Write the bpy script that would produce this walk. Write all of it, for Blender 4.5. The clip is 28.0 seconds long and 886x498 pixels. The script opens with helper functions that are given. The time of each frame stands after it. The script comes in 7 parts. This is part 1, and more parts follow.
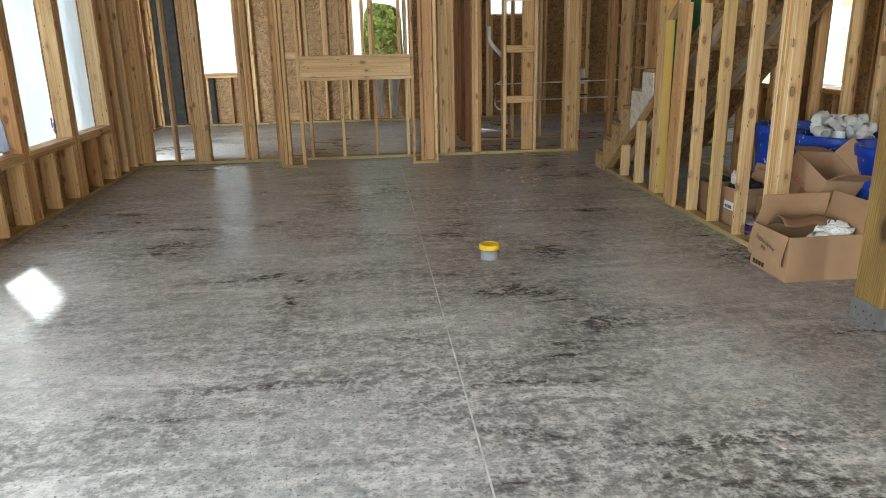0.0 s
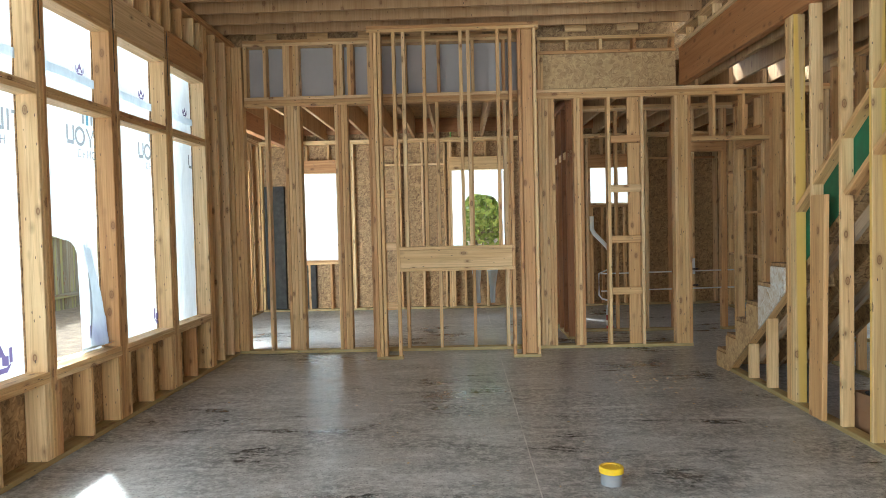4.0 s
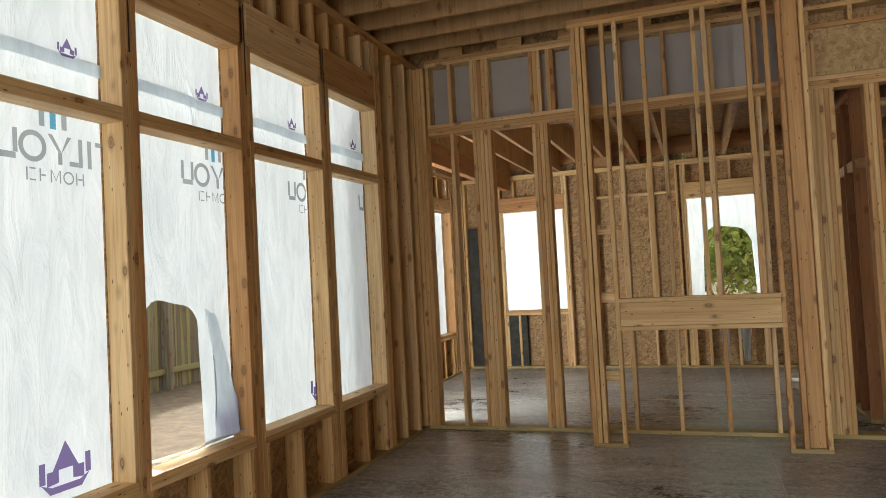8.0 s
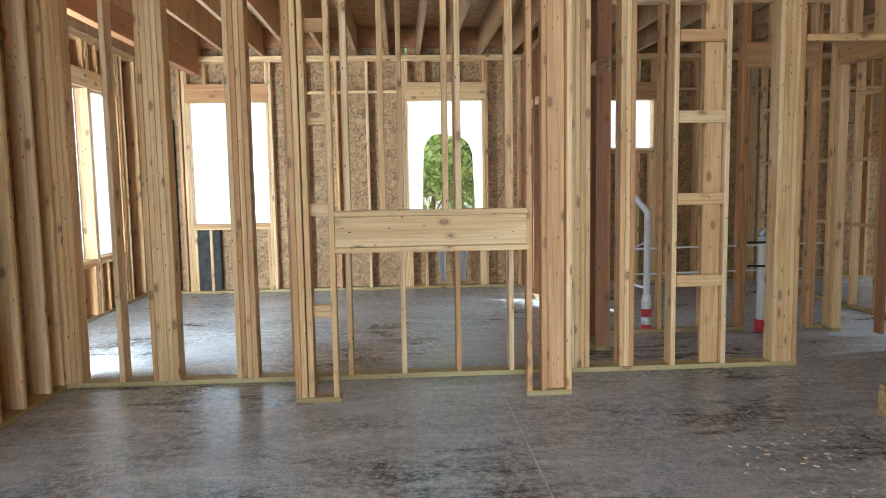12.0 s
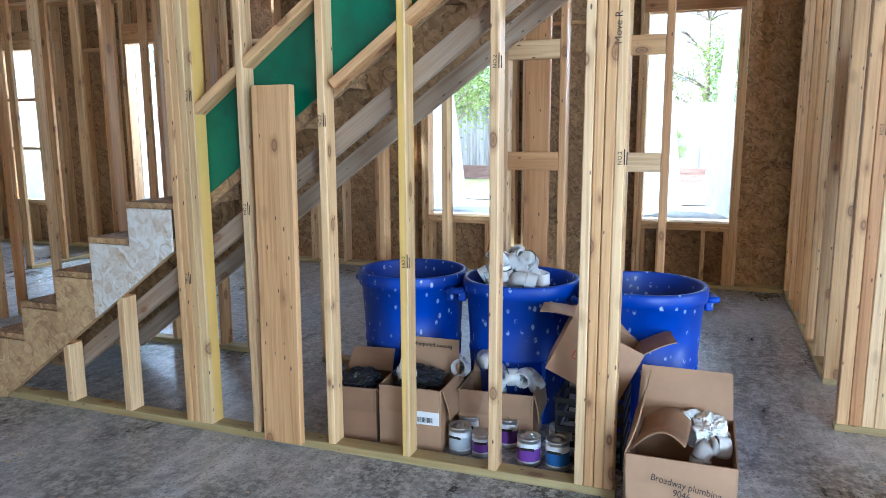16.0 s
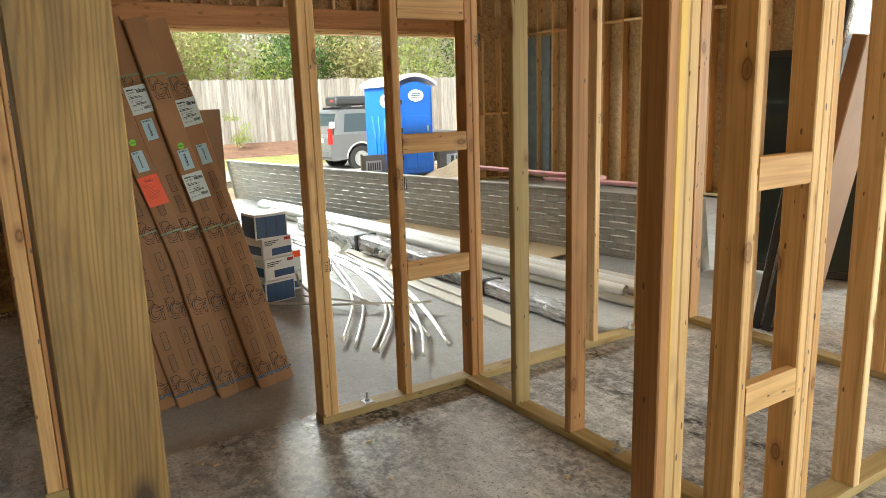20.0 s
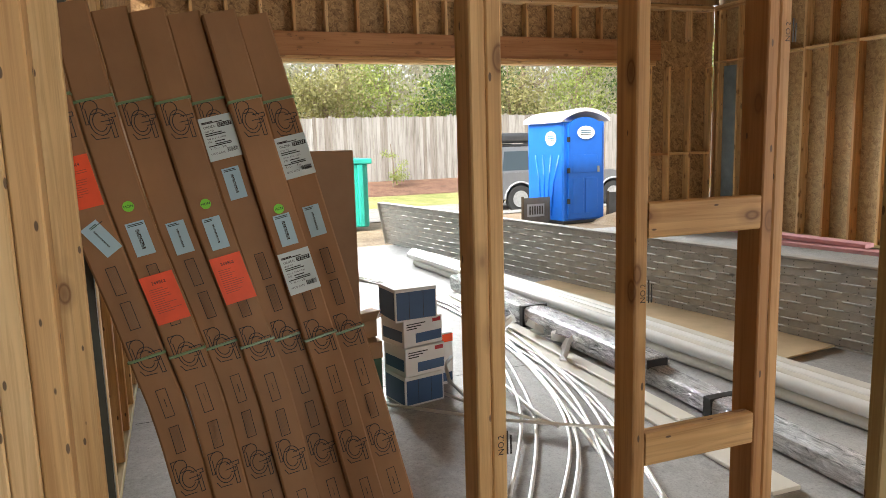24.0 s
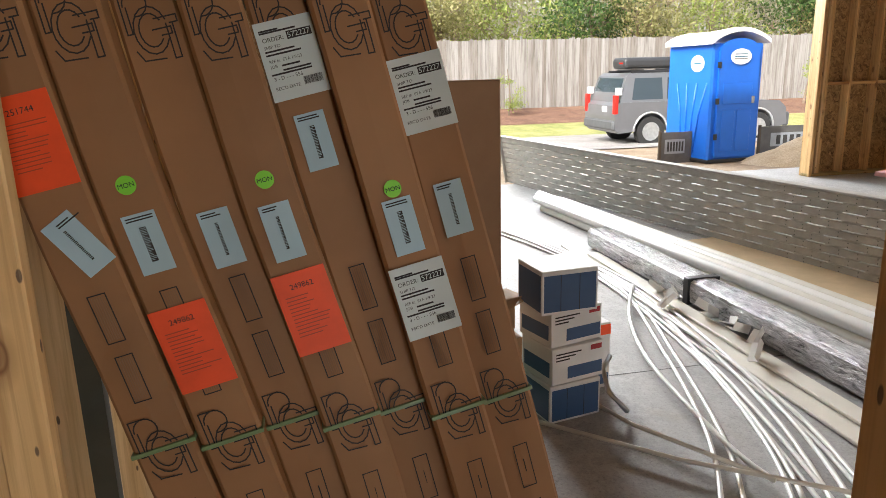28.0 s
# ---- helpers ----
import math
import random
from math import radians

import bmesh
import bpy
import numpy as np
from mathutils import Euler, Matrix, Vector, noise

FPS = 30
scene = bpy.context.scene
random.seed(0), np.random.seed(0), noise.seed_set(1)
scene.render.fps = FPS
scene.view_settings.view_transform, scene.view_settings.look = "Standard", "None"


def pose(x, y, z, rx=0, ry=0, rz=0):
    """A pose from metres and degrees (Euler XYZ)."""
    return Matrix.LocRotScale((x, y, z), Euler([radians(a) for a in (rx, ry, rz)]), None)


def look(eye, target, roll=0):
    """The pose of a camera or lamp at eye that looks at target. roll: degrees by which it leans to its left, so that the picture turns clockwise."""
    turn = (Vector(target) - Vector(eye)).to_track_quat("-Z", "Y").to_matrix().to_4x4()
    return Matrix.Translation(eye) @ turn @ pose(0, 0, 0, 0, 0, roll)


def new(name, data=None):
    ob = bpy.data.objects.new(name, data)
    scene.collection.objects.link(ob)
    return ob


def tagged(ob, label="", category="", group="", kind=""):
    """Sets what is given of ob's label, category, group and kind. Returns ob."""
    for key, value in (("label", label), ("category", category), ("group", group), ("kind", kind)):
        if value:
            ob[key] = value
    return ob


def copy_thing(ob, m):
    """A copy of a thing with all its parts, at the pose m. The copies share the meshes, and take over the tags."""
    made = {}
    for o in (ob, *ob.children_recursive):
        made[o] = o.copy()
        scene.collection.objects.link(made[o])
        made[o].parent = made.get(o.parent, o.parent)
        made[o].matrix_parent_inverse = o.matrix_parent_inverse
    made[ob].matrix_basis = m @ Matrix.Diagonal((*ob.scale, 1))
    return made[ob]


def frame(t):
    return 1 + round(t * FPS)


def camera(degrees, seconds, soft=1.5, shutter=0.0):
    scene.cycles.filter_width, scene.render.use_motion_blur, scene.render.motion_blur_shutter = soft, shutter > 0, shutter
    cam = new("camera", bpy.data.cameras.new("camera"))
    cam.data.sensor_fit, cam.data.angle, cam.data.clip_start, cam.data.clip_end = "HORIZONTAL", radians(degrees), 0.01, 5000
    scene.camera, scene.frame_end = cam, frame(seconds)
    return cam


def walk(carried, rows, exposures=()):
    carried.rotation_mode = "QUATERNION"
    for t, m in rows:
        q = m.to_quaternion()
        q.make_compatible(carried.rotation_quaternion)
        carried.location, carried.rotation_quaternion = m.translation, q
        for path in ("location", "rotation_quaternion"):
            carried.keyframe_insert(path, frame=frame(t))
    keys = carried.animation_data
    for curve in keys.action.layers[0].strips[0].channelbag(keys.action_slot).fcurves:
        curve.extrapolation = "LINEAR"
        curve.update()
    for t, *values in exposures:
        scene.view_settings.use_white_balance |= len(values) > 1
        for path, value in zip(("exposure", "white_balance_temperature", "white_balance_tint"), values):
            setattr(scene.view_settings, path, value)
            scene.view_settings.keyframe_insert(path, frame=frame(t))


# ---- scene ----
cam = camera(63.7, 28.0, soft=0.7)
METRES, EYE, TILT, LEAN, TURN = 8.448, 1.44, 0.0, 0.0, -5.6
ROWS = [
    (0.0, 0.0, 0.0, 0.0, -0.33, -16.4, 1.13),
    (0.5, -0.0073, -0.0016, -0.0017, 3.19, -18.0, 1.42),
    (1.0, -0.0104, -0.0009, -0.0, 4.67, -16.11, 1.35),
    (1.5, -0.0116, 0.0003, 0.0057, 5.13, -11.45, 1.11),
    (2.0, -0.0126, 0.0014, 0.0097, 5.1, -7.04, 0.94),
    (2.5, -0.0149, 0.0044, 0.0108, 4.88, -4.05, 1.1),
    (4.5, -0.0155, 0.0834, 0.0094, 7.98, -1.85, 1.59),
    (5.0, -0.0218, 0.1114, 0.0116, 9.09, -1.77, 2.01),
    (5.5, -0.0217, 0.1376, 0.0109, 12.42, -1.15, 2.49),
    (6.0, -0.0235, 0.1682, 0.0127, 18.33, -0.42, 2.99),
    (6.5, -0.031, 0.1929, 0.0123, 23.86, 0.42, 3.57),
    (7.0, -0.0388, 0.2143, 0.0144, 26.65, 1.32, 4.01),
    (7.5, -0.0406, 0.2347, 0.0138, 26.73, 1.93, 3.79),
    (8.0, -0.0383, 0.2607, 0.0156, 25.33, 2.06, 2.98),
    (8.5, -0.0429, 0.2821, 0.0149, 22.51, 1.85, 2.13),
    (9.0, -0.0531, 0.3029, 0.015, 18.51, 1.06, 1.48),
    (9.5, -0.0585, 0.322, 0.0124, 14.53, -0.3, 1.18),
    (10.0, -0.0601, 0.3496, 0.0104, 11.92, -1.95, 1.07),
    (10.5, -0.063, 0.377, 0.0088, 9.89, -3.53, 1.12),
    (11.0, -0.0749, 0.4064, 0.0074, 7.39, -4.71, 1.14),
    (11.5, -0.0814, 0.4305, 0.0058, 4.8, -5.29, 1.09),
    (13.5, -0.0835, 0.4834, 0.0063, -13.0, -7.38, 0.1),
    (14.0, -0.0817, 0.4843, 0.0058, -23.13, -7.59, -0.07),
    (14.5, -0.0782, 0.4833, 0.006, -34.18, -8.06, -0.17),
    (15.0, -0.0768, 0.4823, 0.0046, -44.92, -8.66, -0.2),
    (15.5, -0.0722, 0.4754, 0.0049, -54.81, -9.26, -0.02),
    (16.0, -0.067, 0.4649, 0.0052, -64.1, -9.49, 0.29),
    (16.5, -0.0629, 0.4556, 0.0059, -72.52, -9.41, 0.72),
    (17.0, -0.0592, 0.4473, 0.0057, -80.2, -9.13, 1.2),
    (17.5, -0.055, 0.4361, 0.0053, -87.34, -9.22, 1.57),
    (18.0, -0.0501, 0.427, 0.0046, -94.99, -9.74, 1.72),
    (18.5, -0.0336, 0.4239, 0.0032, -101.98, -10.36, 1.82),
    (19.0, -0.0072, 0.423, 0.004, -108.07, -11.0, 2.09),
    (19.5, 0.0171, 0.4161, 0.0019, -112.98, -11.61, 2.23),
    (20.0, 0.0469, 0.4027, 0.0021, -117.45, -11.86, 1.77),
    (20.5, 0.0698, 0.3984, 0.0032, -121.82, -11.03, 1.21),
    (22.5, 0.1385, 0.377, 0.007, -121.65, -7.08, 0.78),
    (23.0, 0.1648, 0.3694, 0.0049, -116.53, -7.96, 0.99),
    (23.5, 0.194, 0.3644, 0.0046, -110.95, -8.33, 1.56),
    (24.0, 0.2193, 0.3548, 0.0036, -105.18, -8.62, 1.62),
    (24.5, 0.2447, 0.3438, 0.005, -99.81, -9.5, 1.4),
    (25.0, 0.2688, 0.3416, 0.003, -96.71, -10.51, 1.35),
    (25.5, 0.2939, 0.3452, 0.0044, -95.39, -11.39, 1.4),
    (26.0, 0.3132, 0.346, 0.0036, -94.83, -12.02, 1.74),
    (26.5, 0.3322, 0.344, 0.0041, -95.28, -12.48, 2.11),
    (27.0, 0.3411, 0.3452, 0.0042, -97.16, -13.03, 2.03),
    (27.5, 0.3448, 0.3482, 0.0048, -98.61, -13.58, 1.67),
    (28.0, 0.346, 0.3503, 0.0043, -96.37, -14.18, 1.41),
]
EXPOSURE = [(0.0, 2.73, 5860, -1.3), (1.0, 2.67, 6130, 0.1), (2.0, 3.01, 5740, 0.9), (5.0, 2.94, 5610, -3.7), (6.0, 2.84, 5390, -3.5), (7.0, 2.48, 6120, -2.5), (8.0, 2.28, 6570, 2.3), (9.0, 2.43, 6840, 4.2), (10.0, 2.71, 5640, -6.9), (11.0, 3.09, 5160, -1.3), (14.0, 3.49, 4880, -2.5), (15.0, 3.56, 4590, -0.6), (16.0, 3.52, 4590, 0.0), (17.0, 2.83, 6420, 0.4), (18.0, 2.57, 6370, 8.8), (19.0, 2.56, 6560, 2.1), (20.0, 2.46, 6810, 0.1), (23.0, 2.37, 6350, 6.0), (24.0, 2.27, 6640, 7.0), (25.0, 2.18, 6790, 8.0), (26.0, 2.07, 6950, 9.0), (27.0, 2.12, 6700, 11.0), (28.0, 2.22, 6650, 10.0)]
walk(cam, [(t, pose(0, 0, EYE, TILT, LEAN, TURN) @ pose(METRES * x, METRES * y, METRES * z, 90 + pitch, roll, yaw)) for t, x, y, z, yaw, pitch, roll in ROWS], EXPOSURE)
SKY, SUN, FILL = 0.10, 1.2, 2.2

# ---- world and sun: bright overcast sky ----
world = bpy.data.worlds.new("sky")
scene.world = world
world.use_nodes = True
wn, wl = world.node_tree.nodes, world.node_tree.links
sky = wn.new("ShaderNodeTexSky")
sky.sky_type = "NISHITA"
sky.sun_disc = False
sky.sun_elevation, sky.sun_rotation = radians(37.8), radians(324.4)
sky.dust_density, sky.air_density = 4.0, 1.0
soft_sky = wn.new("ShaderNodeHueSaturation")
soft_sky.inputs["Saturation"].default_value = 0.35
wl.new(sky.outputs[0], soft_sky.inputs["Color"])
wl.new(soft_sky.outputs[0], wn["Background"].inputs[0])
wn["Background"].inputs[1].default_value = SKY
sun = new("sun", bpy.data.lights.new("sun", "SUN"))
sun.data.energy, sun.data.angle, sun.data.color = SUN, radians(2.5), (1.0, 0.97, 0.93)
sun.matrix_world = look((-21.5, 30, 28.65), (0, 0, 0))


def daylight(at, target, width, height, watts, spread=180):
    """Adds an area lamp, out of view, that fills in for the sky's light."""
    lamp = new("doorway_daylight", bpy.data.lights.new("doorway_daylight", "AREA"))
    lamp.data.shape, lamp.data.size, lamp.data.size_y = "RECTANGLE", width, height
    lamp.data.energy, lamp.data.color, lamp.data.spread = watts, (0.97, 0.985, 1.0), radians(spread)
    lamp.matrix_world = look(at, target)


daylight((-0.80, -1.14, 1.68), (-0.80, 5, 1.68), 3.8, 3.3, 11 * FILL)
# fill lamp at the added west doorway, out of view
daylight((-2.94, 0.60, 1.40), (5, 0.60, 1.40), 1.9, 2.6, 13 * FILL)
# fill lamp at the added opening in the garage south wall
daylight((2.15, -5.44, 1.25), (2.15, 0, 1.25), 1.2, 2.4, 30 * FILL)
# fill lamp hung in the air outside, above what the garage door shows
daylight((18.0, -0.6, 4.1), (5.0, -2.0, 0.6), 7.5, 1.0, 72 * FILL, 75)
# fill lamp at the added doorway in the back-room return
daylight((-3.34, 9.14, 1.20), (0.5, 13, 1.2), 0.6, 2.3, 11 * FILL)
# fill lamp hung outside, higher than the front window heads
daylight((7.75, 11.3, 3.35), (4.0, 10.6, 0.4), 3.4, 0.9, 45 * FILL)


# ---- materials ----
def nodes_of(name, rough=0.6, metal=0.0):
    m = bpy.data.materials.new(name)
    m.use_nodes = True
    nt = m.node_tree
    b = nt.nodes["Principled BSDF"]
    b.inputs["Roughness"].default_value = rough
    b.inputs["Metallic"].default_value = metal
    return m, nt, b


def node(nt, kind, **values):
    n = nt.nodes.new(kind)
    for key, v in values.items():
        n.inputs[key.replace("_", " ")].default_value = v
    return n


def ramp(nt, source, stops):
    r = nt.nodes.new("ShaderNodeValToRGB")
    e = r.color_ramp.elements
    while len(e) < len(stops):
        e.new(0.5)
    for el, (p, c) in zip(e, stops):
        el.position, el.color = p, (*c, 1)
    nt.links.new(source, r.inputs[0])
    return r.outputs[0]


def mix(nt, a, b, f, mode="MIX"):
    m = nt.nodes.new("ShaderNodeMix")
    m.data_type, m.blend_type = "RGBA", mode
    for sock, v in ((m.inputs[0], f), (m.inputs[6], a), (m.inputs[7], b)):
        if isinstance(v, bpy.types.NodeSocket):
            nt.links.new(v, sock)
        elif isinstance(v, tuple):
            sock.default_value = (*v, 1)
        else:
            sock.default_value = v
    return m.outputs[2]


def coords(nt, scale=(1, 1, 1), world_space=False, shift=True):
    """Texture coordinates, shifted by a random amount for each object."""
    if world_space:
        src = nt.nodes.new("ShaderNodeNewGeometry").outputs["Position"]
    else:
        src = nt.nodes.new("ShaderNodeTexCoord").outputs["Object"]
        if shift:
            info = nt.nodes.new("ShaderNodeObjectInfo")
            add = nt.nodes.new("ShaderNodeVectorMath")
            add.operation = "MULTIPLY_ADD"
            nt.links.new(info.outputs["Random"], add.inputs[0])
            add.inputs[1].default_value = (37, 53, 71)
            nt.links.new(src, add.inputs[2])
            src = add.outputs[0]
    mp = nt.nodes.new("ShaderNodeMapping")
    mp.inputs["Scale"].default_value = scale
    nt.links.new(src, mp.inputs["Vector"])
    return mp.outputs[0]


def noise_of(nt, vec, scale, detail=4, rough=0.6, distort=0.0):
    n = node(nt, "ShaderNodeTexNoise", Scale=scale, Detail=detail, Roughness=rough, Distortion=distort)
    nt.links.new(vec, n.inputs["Vector"])
    return n.outputs[0]


def bump(nt, b, height, strength=0.2, dist=0.01):
    bp = node(nt, "ShaderNodeBump", Strength=strength, Distance=dist)
    nt.links.new(height, bp.inputs["Height"])
    nt.links.new(bp.outputs[0], b.inputs["Normal"])


def lumber(name, pale, mid, dark, spread=1.0, rough=0.62, stripe=None, figure=0.55):
    """Sawn softwood: grain along the object's long (z) axis, knots, and a tone of its own for every board."""
    m, nt, b = nodes_of(name, rough)
    fine = noise_of(nt, coords(nt, (60, 60, 1.6)), 1.0, 5, 0.65, 0.6)
    broad = noise_of(nt, coords(nt, (9, 9, 0.55)), 1.0, 3, 0.5, 1.2)
    info = nt.nodes.new("ShaderNodeObjectInfo")
    tone = ramp(nt, info.outputs["Random"], [(0.0, pale), (0.45, mid), (0.8, tuple(0.5 * (a + c) for a, c in zip(mid, dark))), (1.0, dark)])
    grain = ramp(nt, fine, [(0.3, (0.62, 0.5, 0.4) if figure < 0.82 else (0.42, 0.35, 0.25)), (0.55, (1, 1, 1)), (0.8, (1.05, 1.04, 1.0))])
    col = mix(nt, tone, grain, figure, "MULTIPLY")
    band = ramp(nt, broad, [(0.35, (0.72, 0.6, 0.46)), (0.6, (1, 1, 1))])
    col = mix(nt, col, band, 0.6 * spread, "MULTIPLY")
    v = nt.nodes.new("ShaderNodeTexVoronoi")
    v.inputs["Scale"].default_value = 1.0
    nt.links.new(coords(nt, (8, 8, 4.2)), v.inputs["Vector"])
    knots = ramp(nt, v.outputs["Distance"], [(0.03, (0.80, 0.80, 0.80)), (0.09, (0.6, 0.6, 0.6)), (0.115, (0.95, 0.95, 0.95)), (0.15, (0.35, 0.35, 0.35)), (0.26, (0, 0, 0))])
    col = mix(nt, col, (0.20, 0.085, 0.03), knots)
    nail = nt.nodes.new("ShaderNodeTexVoronoi")
    nail.inputs["Scale"].default_value = 1.0
    nt.links.new(coords(nt, (26, 26, 9)), nail.inputs["Vector"])
    col = mix(nt, col, (0.10, 0.06, 0.035), ramp(nt, nail.outputs["Distance"], [(0.085, (0.9, 0.9, 0.9)), (0.11, (0, 0, 0))]))
    if stripe:
        s = ramp(nt, noise_of(nt, coords(nt, (9, 9, 0.25)), 1.0, 1, 0.4), [(0.52, (0, 0, 0)), (0.56, (0.85, 0.85, 0.85))])
        col = mix(nt, col, stripe, s)
    nt.links.new(col, b.inputs["Base Color"])
    bump(nt, b, fine, 0.15, 0.004)
    return m


WOOD = lumber("sawn_pine", (0.84, 0.62, 0.345), (0.78, 0.525, 0.24), (0.56, 0.295, 0.115), 1.0, 0.6, None, 0.75)
GREY_WOOD = lumber("dusty_grey_pine", (0.50, 0.41, 0.30), (0.42, 0.33, 0.23), (0.33, 0.24, 0.16), 1.1, 0.75, None, 0.75)
RED_FACED = lumber("warm_pine", (0.62, 0.37, 0.16), (0.54, 0.30, 0.12), (0.42, 0.20, 0.07), 1.1, 0.6, None, 0.75)
RED_WOOD = lumber("red_fir", (0.46, 0.22, 0.10), (0.40, 0.19, 0.08), (0.32, 0.14, 0.06))
TREATED = lumber("treated_pine", (0.52, 0.43, 0.20), (0.46, 0.37, 0.17), (0.40, 0.30, 0.13))


def post_material():
    """Treated heavy post: golden brown, long dark growth rings, grey-green stains and a few small knots."""
    m, nt, b = nodes_of("weathered_treated_post", 0.6)
    w = nt.nodes.new("ShaderNodeTexWave")
    w.bands_direction = "DIAGONAL"
    for key, val in (("Scale", 46.0), ("Distortion", 26.0), ("Detail", 2.0), ("Detail Scale", 0.22), ("Detail Roughness", 0.45)):
        w.inputs[key].default_value = val
    nt.links.new(coords(nt, (1, 1, 0.07)), w.inputs["Vector"])
    fine = noise_of(nt, coords(nt, (90, 90, 2.5)), 1.0, 5, 0.65, 0.5)
    ring = ramp(nt, w.outputs["Fac"], [(0.05, (0.42, 0.36, 0.30)), (0.45, (0.95, 0.94, 0.9)), (1.0, (1.1, 1.08, 1.0))])
    tone = ramp(nt, noise_of(nt, coords(nt, (6, 6, 1.2)), 1.0, 4, 0.55, 0.8), [(0.35, (0.19, 0.11, 0.035)), (0.5, (0.29, 0.17, 0.052)), (0.68, (0.38, 0.235, 0.075))])
    col = mix(nt, tone, ring, 0.42, "MULTIPLY")
    col = mix(nt, col, ramp(nt, fine, [(0.3, (0.60, 0.7, 0.66)), (0.6, (1, 1, 1))]), 0.6, "MULTIPLY")
    stain = ramp(nt, noise_of(nt, coords(nt, (5, 5, 2.2)), 1.0, 8, 0.7, 0.3), [(0.54, (0, 0, 0)), (0.68, (0.5, 0.5, 0.5))])
    col = mix(nt, col, (0.12, 0.095, 0.05), stain)
    v = nt.nodes.new("ShaderNodeTexVoronoi")
    v.inputs["Scale"].default_value = 1.0
    nt.links.new(coords(nt, (6, 6, 2.6)), v.inputs["Vector"])
    col = mix(nt, col, (0.05, 0.025, 0.012), ramp(nt, v.outputs["Distance"], [(0.12, (0.95, 0.95, 0.95)), (0.17, (0.5, 0.5, 0.5)), (0.25, (0, 0, 0))]))
    nt.links.new(col, b.inputs["Base Color"])
    bump(nt, b, fine, 0.15, 0.004)
    return m


OLD_POST = post_material()
YELLOW_WOOD = lumber("yellow_streaked_pine", (0.76, 0.56, 0.29), (0.72, 0.52, 0.25), (0.66, 0.45, 0.20), 1.0, 0.6, (0.76, 0.50, 0.11))
LVL = lumber("laminated_beam", (0.50, 0.24, 0.09), (0.45, 0.21, 0.08), (0.40, 0.18, 0.07))


def osb_material(name, pale, mid, dark):
    """Pressed strand board: overlapping pale and dark flakes."""
    m, nt, b = nodes_of(name, 0.65)
    vec = coords(nt, (1, 1, 1), True)
    warp = noise_of(nt, vec, 6, 2)
    mp = nt.nodes.new("ShaderNodeVectorMath")
    mp.operation = "MULTIPLY_ADD"
    nt.links.new(warp, mp.inputs[0])
    mp.inputs[1].default_value = (0.35, 0.35, 0.35)
    nt.links.new(vec, mp.inputs[2])
    total = None
    for sc, off in (((46, 13, 13), 0.0), ((13, 40, 40), 0.7)):
        v = nt.nodes.new("ShaderNodeTexVoronoi")
        v.inputs["Scale"].default_value = 1.0
        mm = nt.nodes.new("ShaderNodeMapping")
        mm.inputs["Scale"].default_value, mm.inputs["Rotation"].default_value = sc, (off, off, off)
        nt.links.new(mp.outputs[0], mm.inputs["Vector"])
        nt.links.new(mm.outputs[0], v.inputs["Vector"])
        bw = nt.nodes.new("ShaderNodeRGBToBW")
        nt.links.new(v.outputs["Color"], bw.inputs[0])
        c = ramp(nt, bw.outputs[0], [(0.1, dark), (0.45, mid), (0.9, pale)])
        total = c if total is None else mix(nt, total, c, 0.5)
    nt.links.new(total, b.inputs["Base Color"])
    bump(nt, b, noise_of(nt, vec, 60, 3), 0.2, 0.003)
    return m


OSB = osb_material("strand_board", (0.56, 0.36, 0.165), (0.34, 0.20, 0.085), (0.13, 0.065, 0.025))
OSB_PALE = osb_material("pale_strand_board", (0.62, 0.44, 0.22), (0.48, 0.31, 0.14), (0.28, 0.16, 0.07))
OSB_STAIN = osb_material("whitened_strand_board", (0.76, 0.74, 0.69), (0.66, 0.58, 0.47), (0.46, 0.32, 0.18))


def plain(name, color, rough=0.6, metal=0.0, vary=0.12, scale=8.0, relief=0.05, clear=0.0):
    m, nt, b = nodes_of(name, rough, metal)
    vec = coords(nt)
    n = noise_of(nt, vec, scale, 5)
    lo = tuple(c * (1 - vary) for c in color)
    hi = tuple(min(1, c * (1 + vary)) for c in color)
    nt.links.new(ramp(nt, n, [(0.3, lo), (0.7, hi)]), b.inputs["Base Color"])
    if relief:
        bump(nt, b, noise_of(nt, vec, scale * 6, 3), relief, 0.004)
    if clear:
        b.inputs["Coat Weight"].default_value = clear
    return m


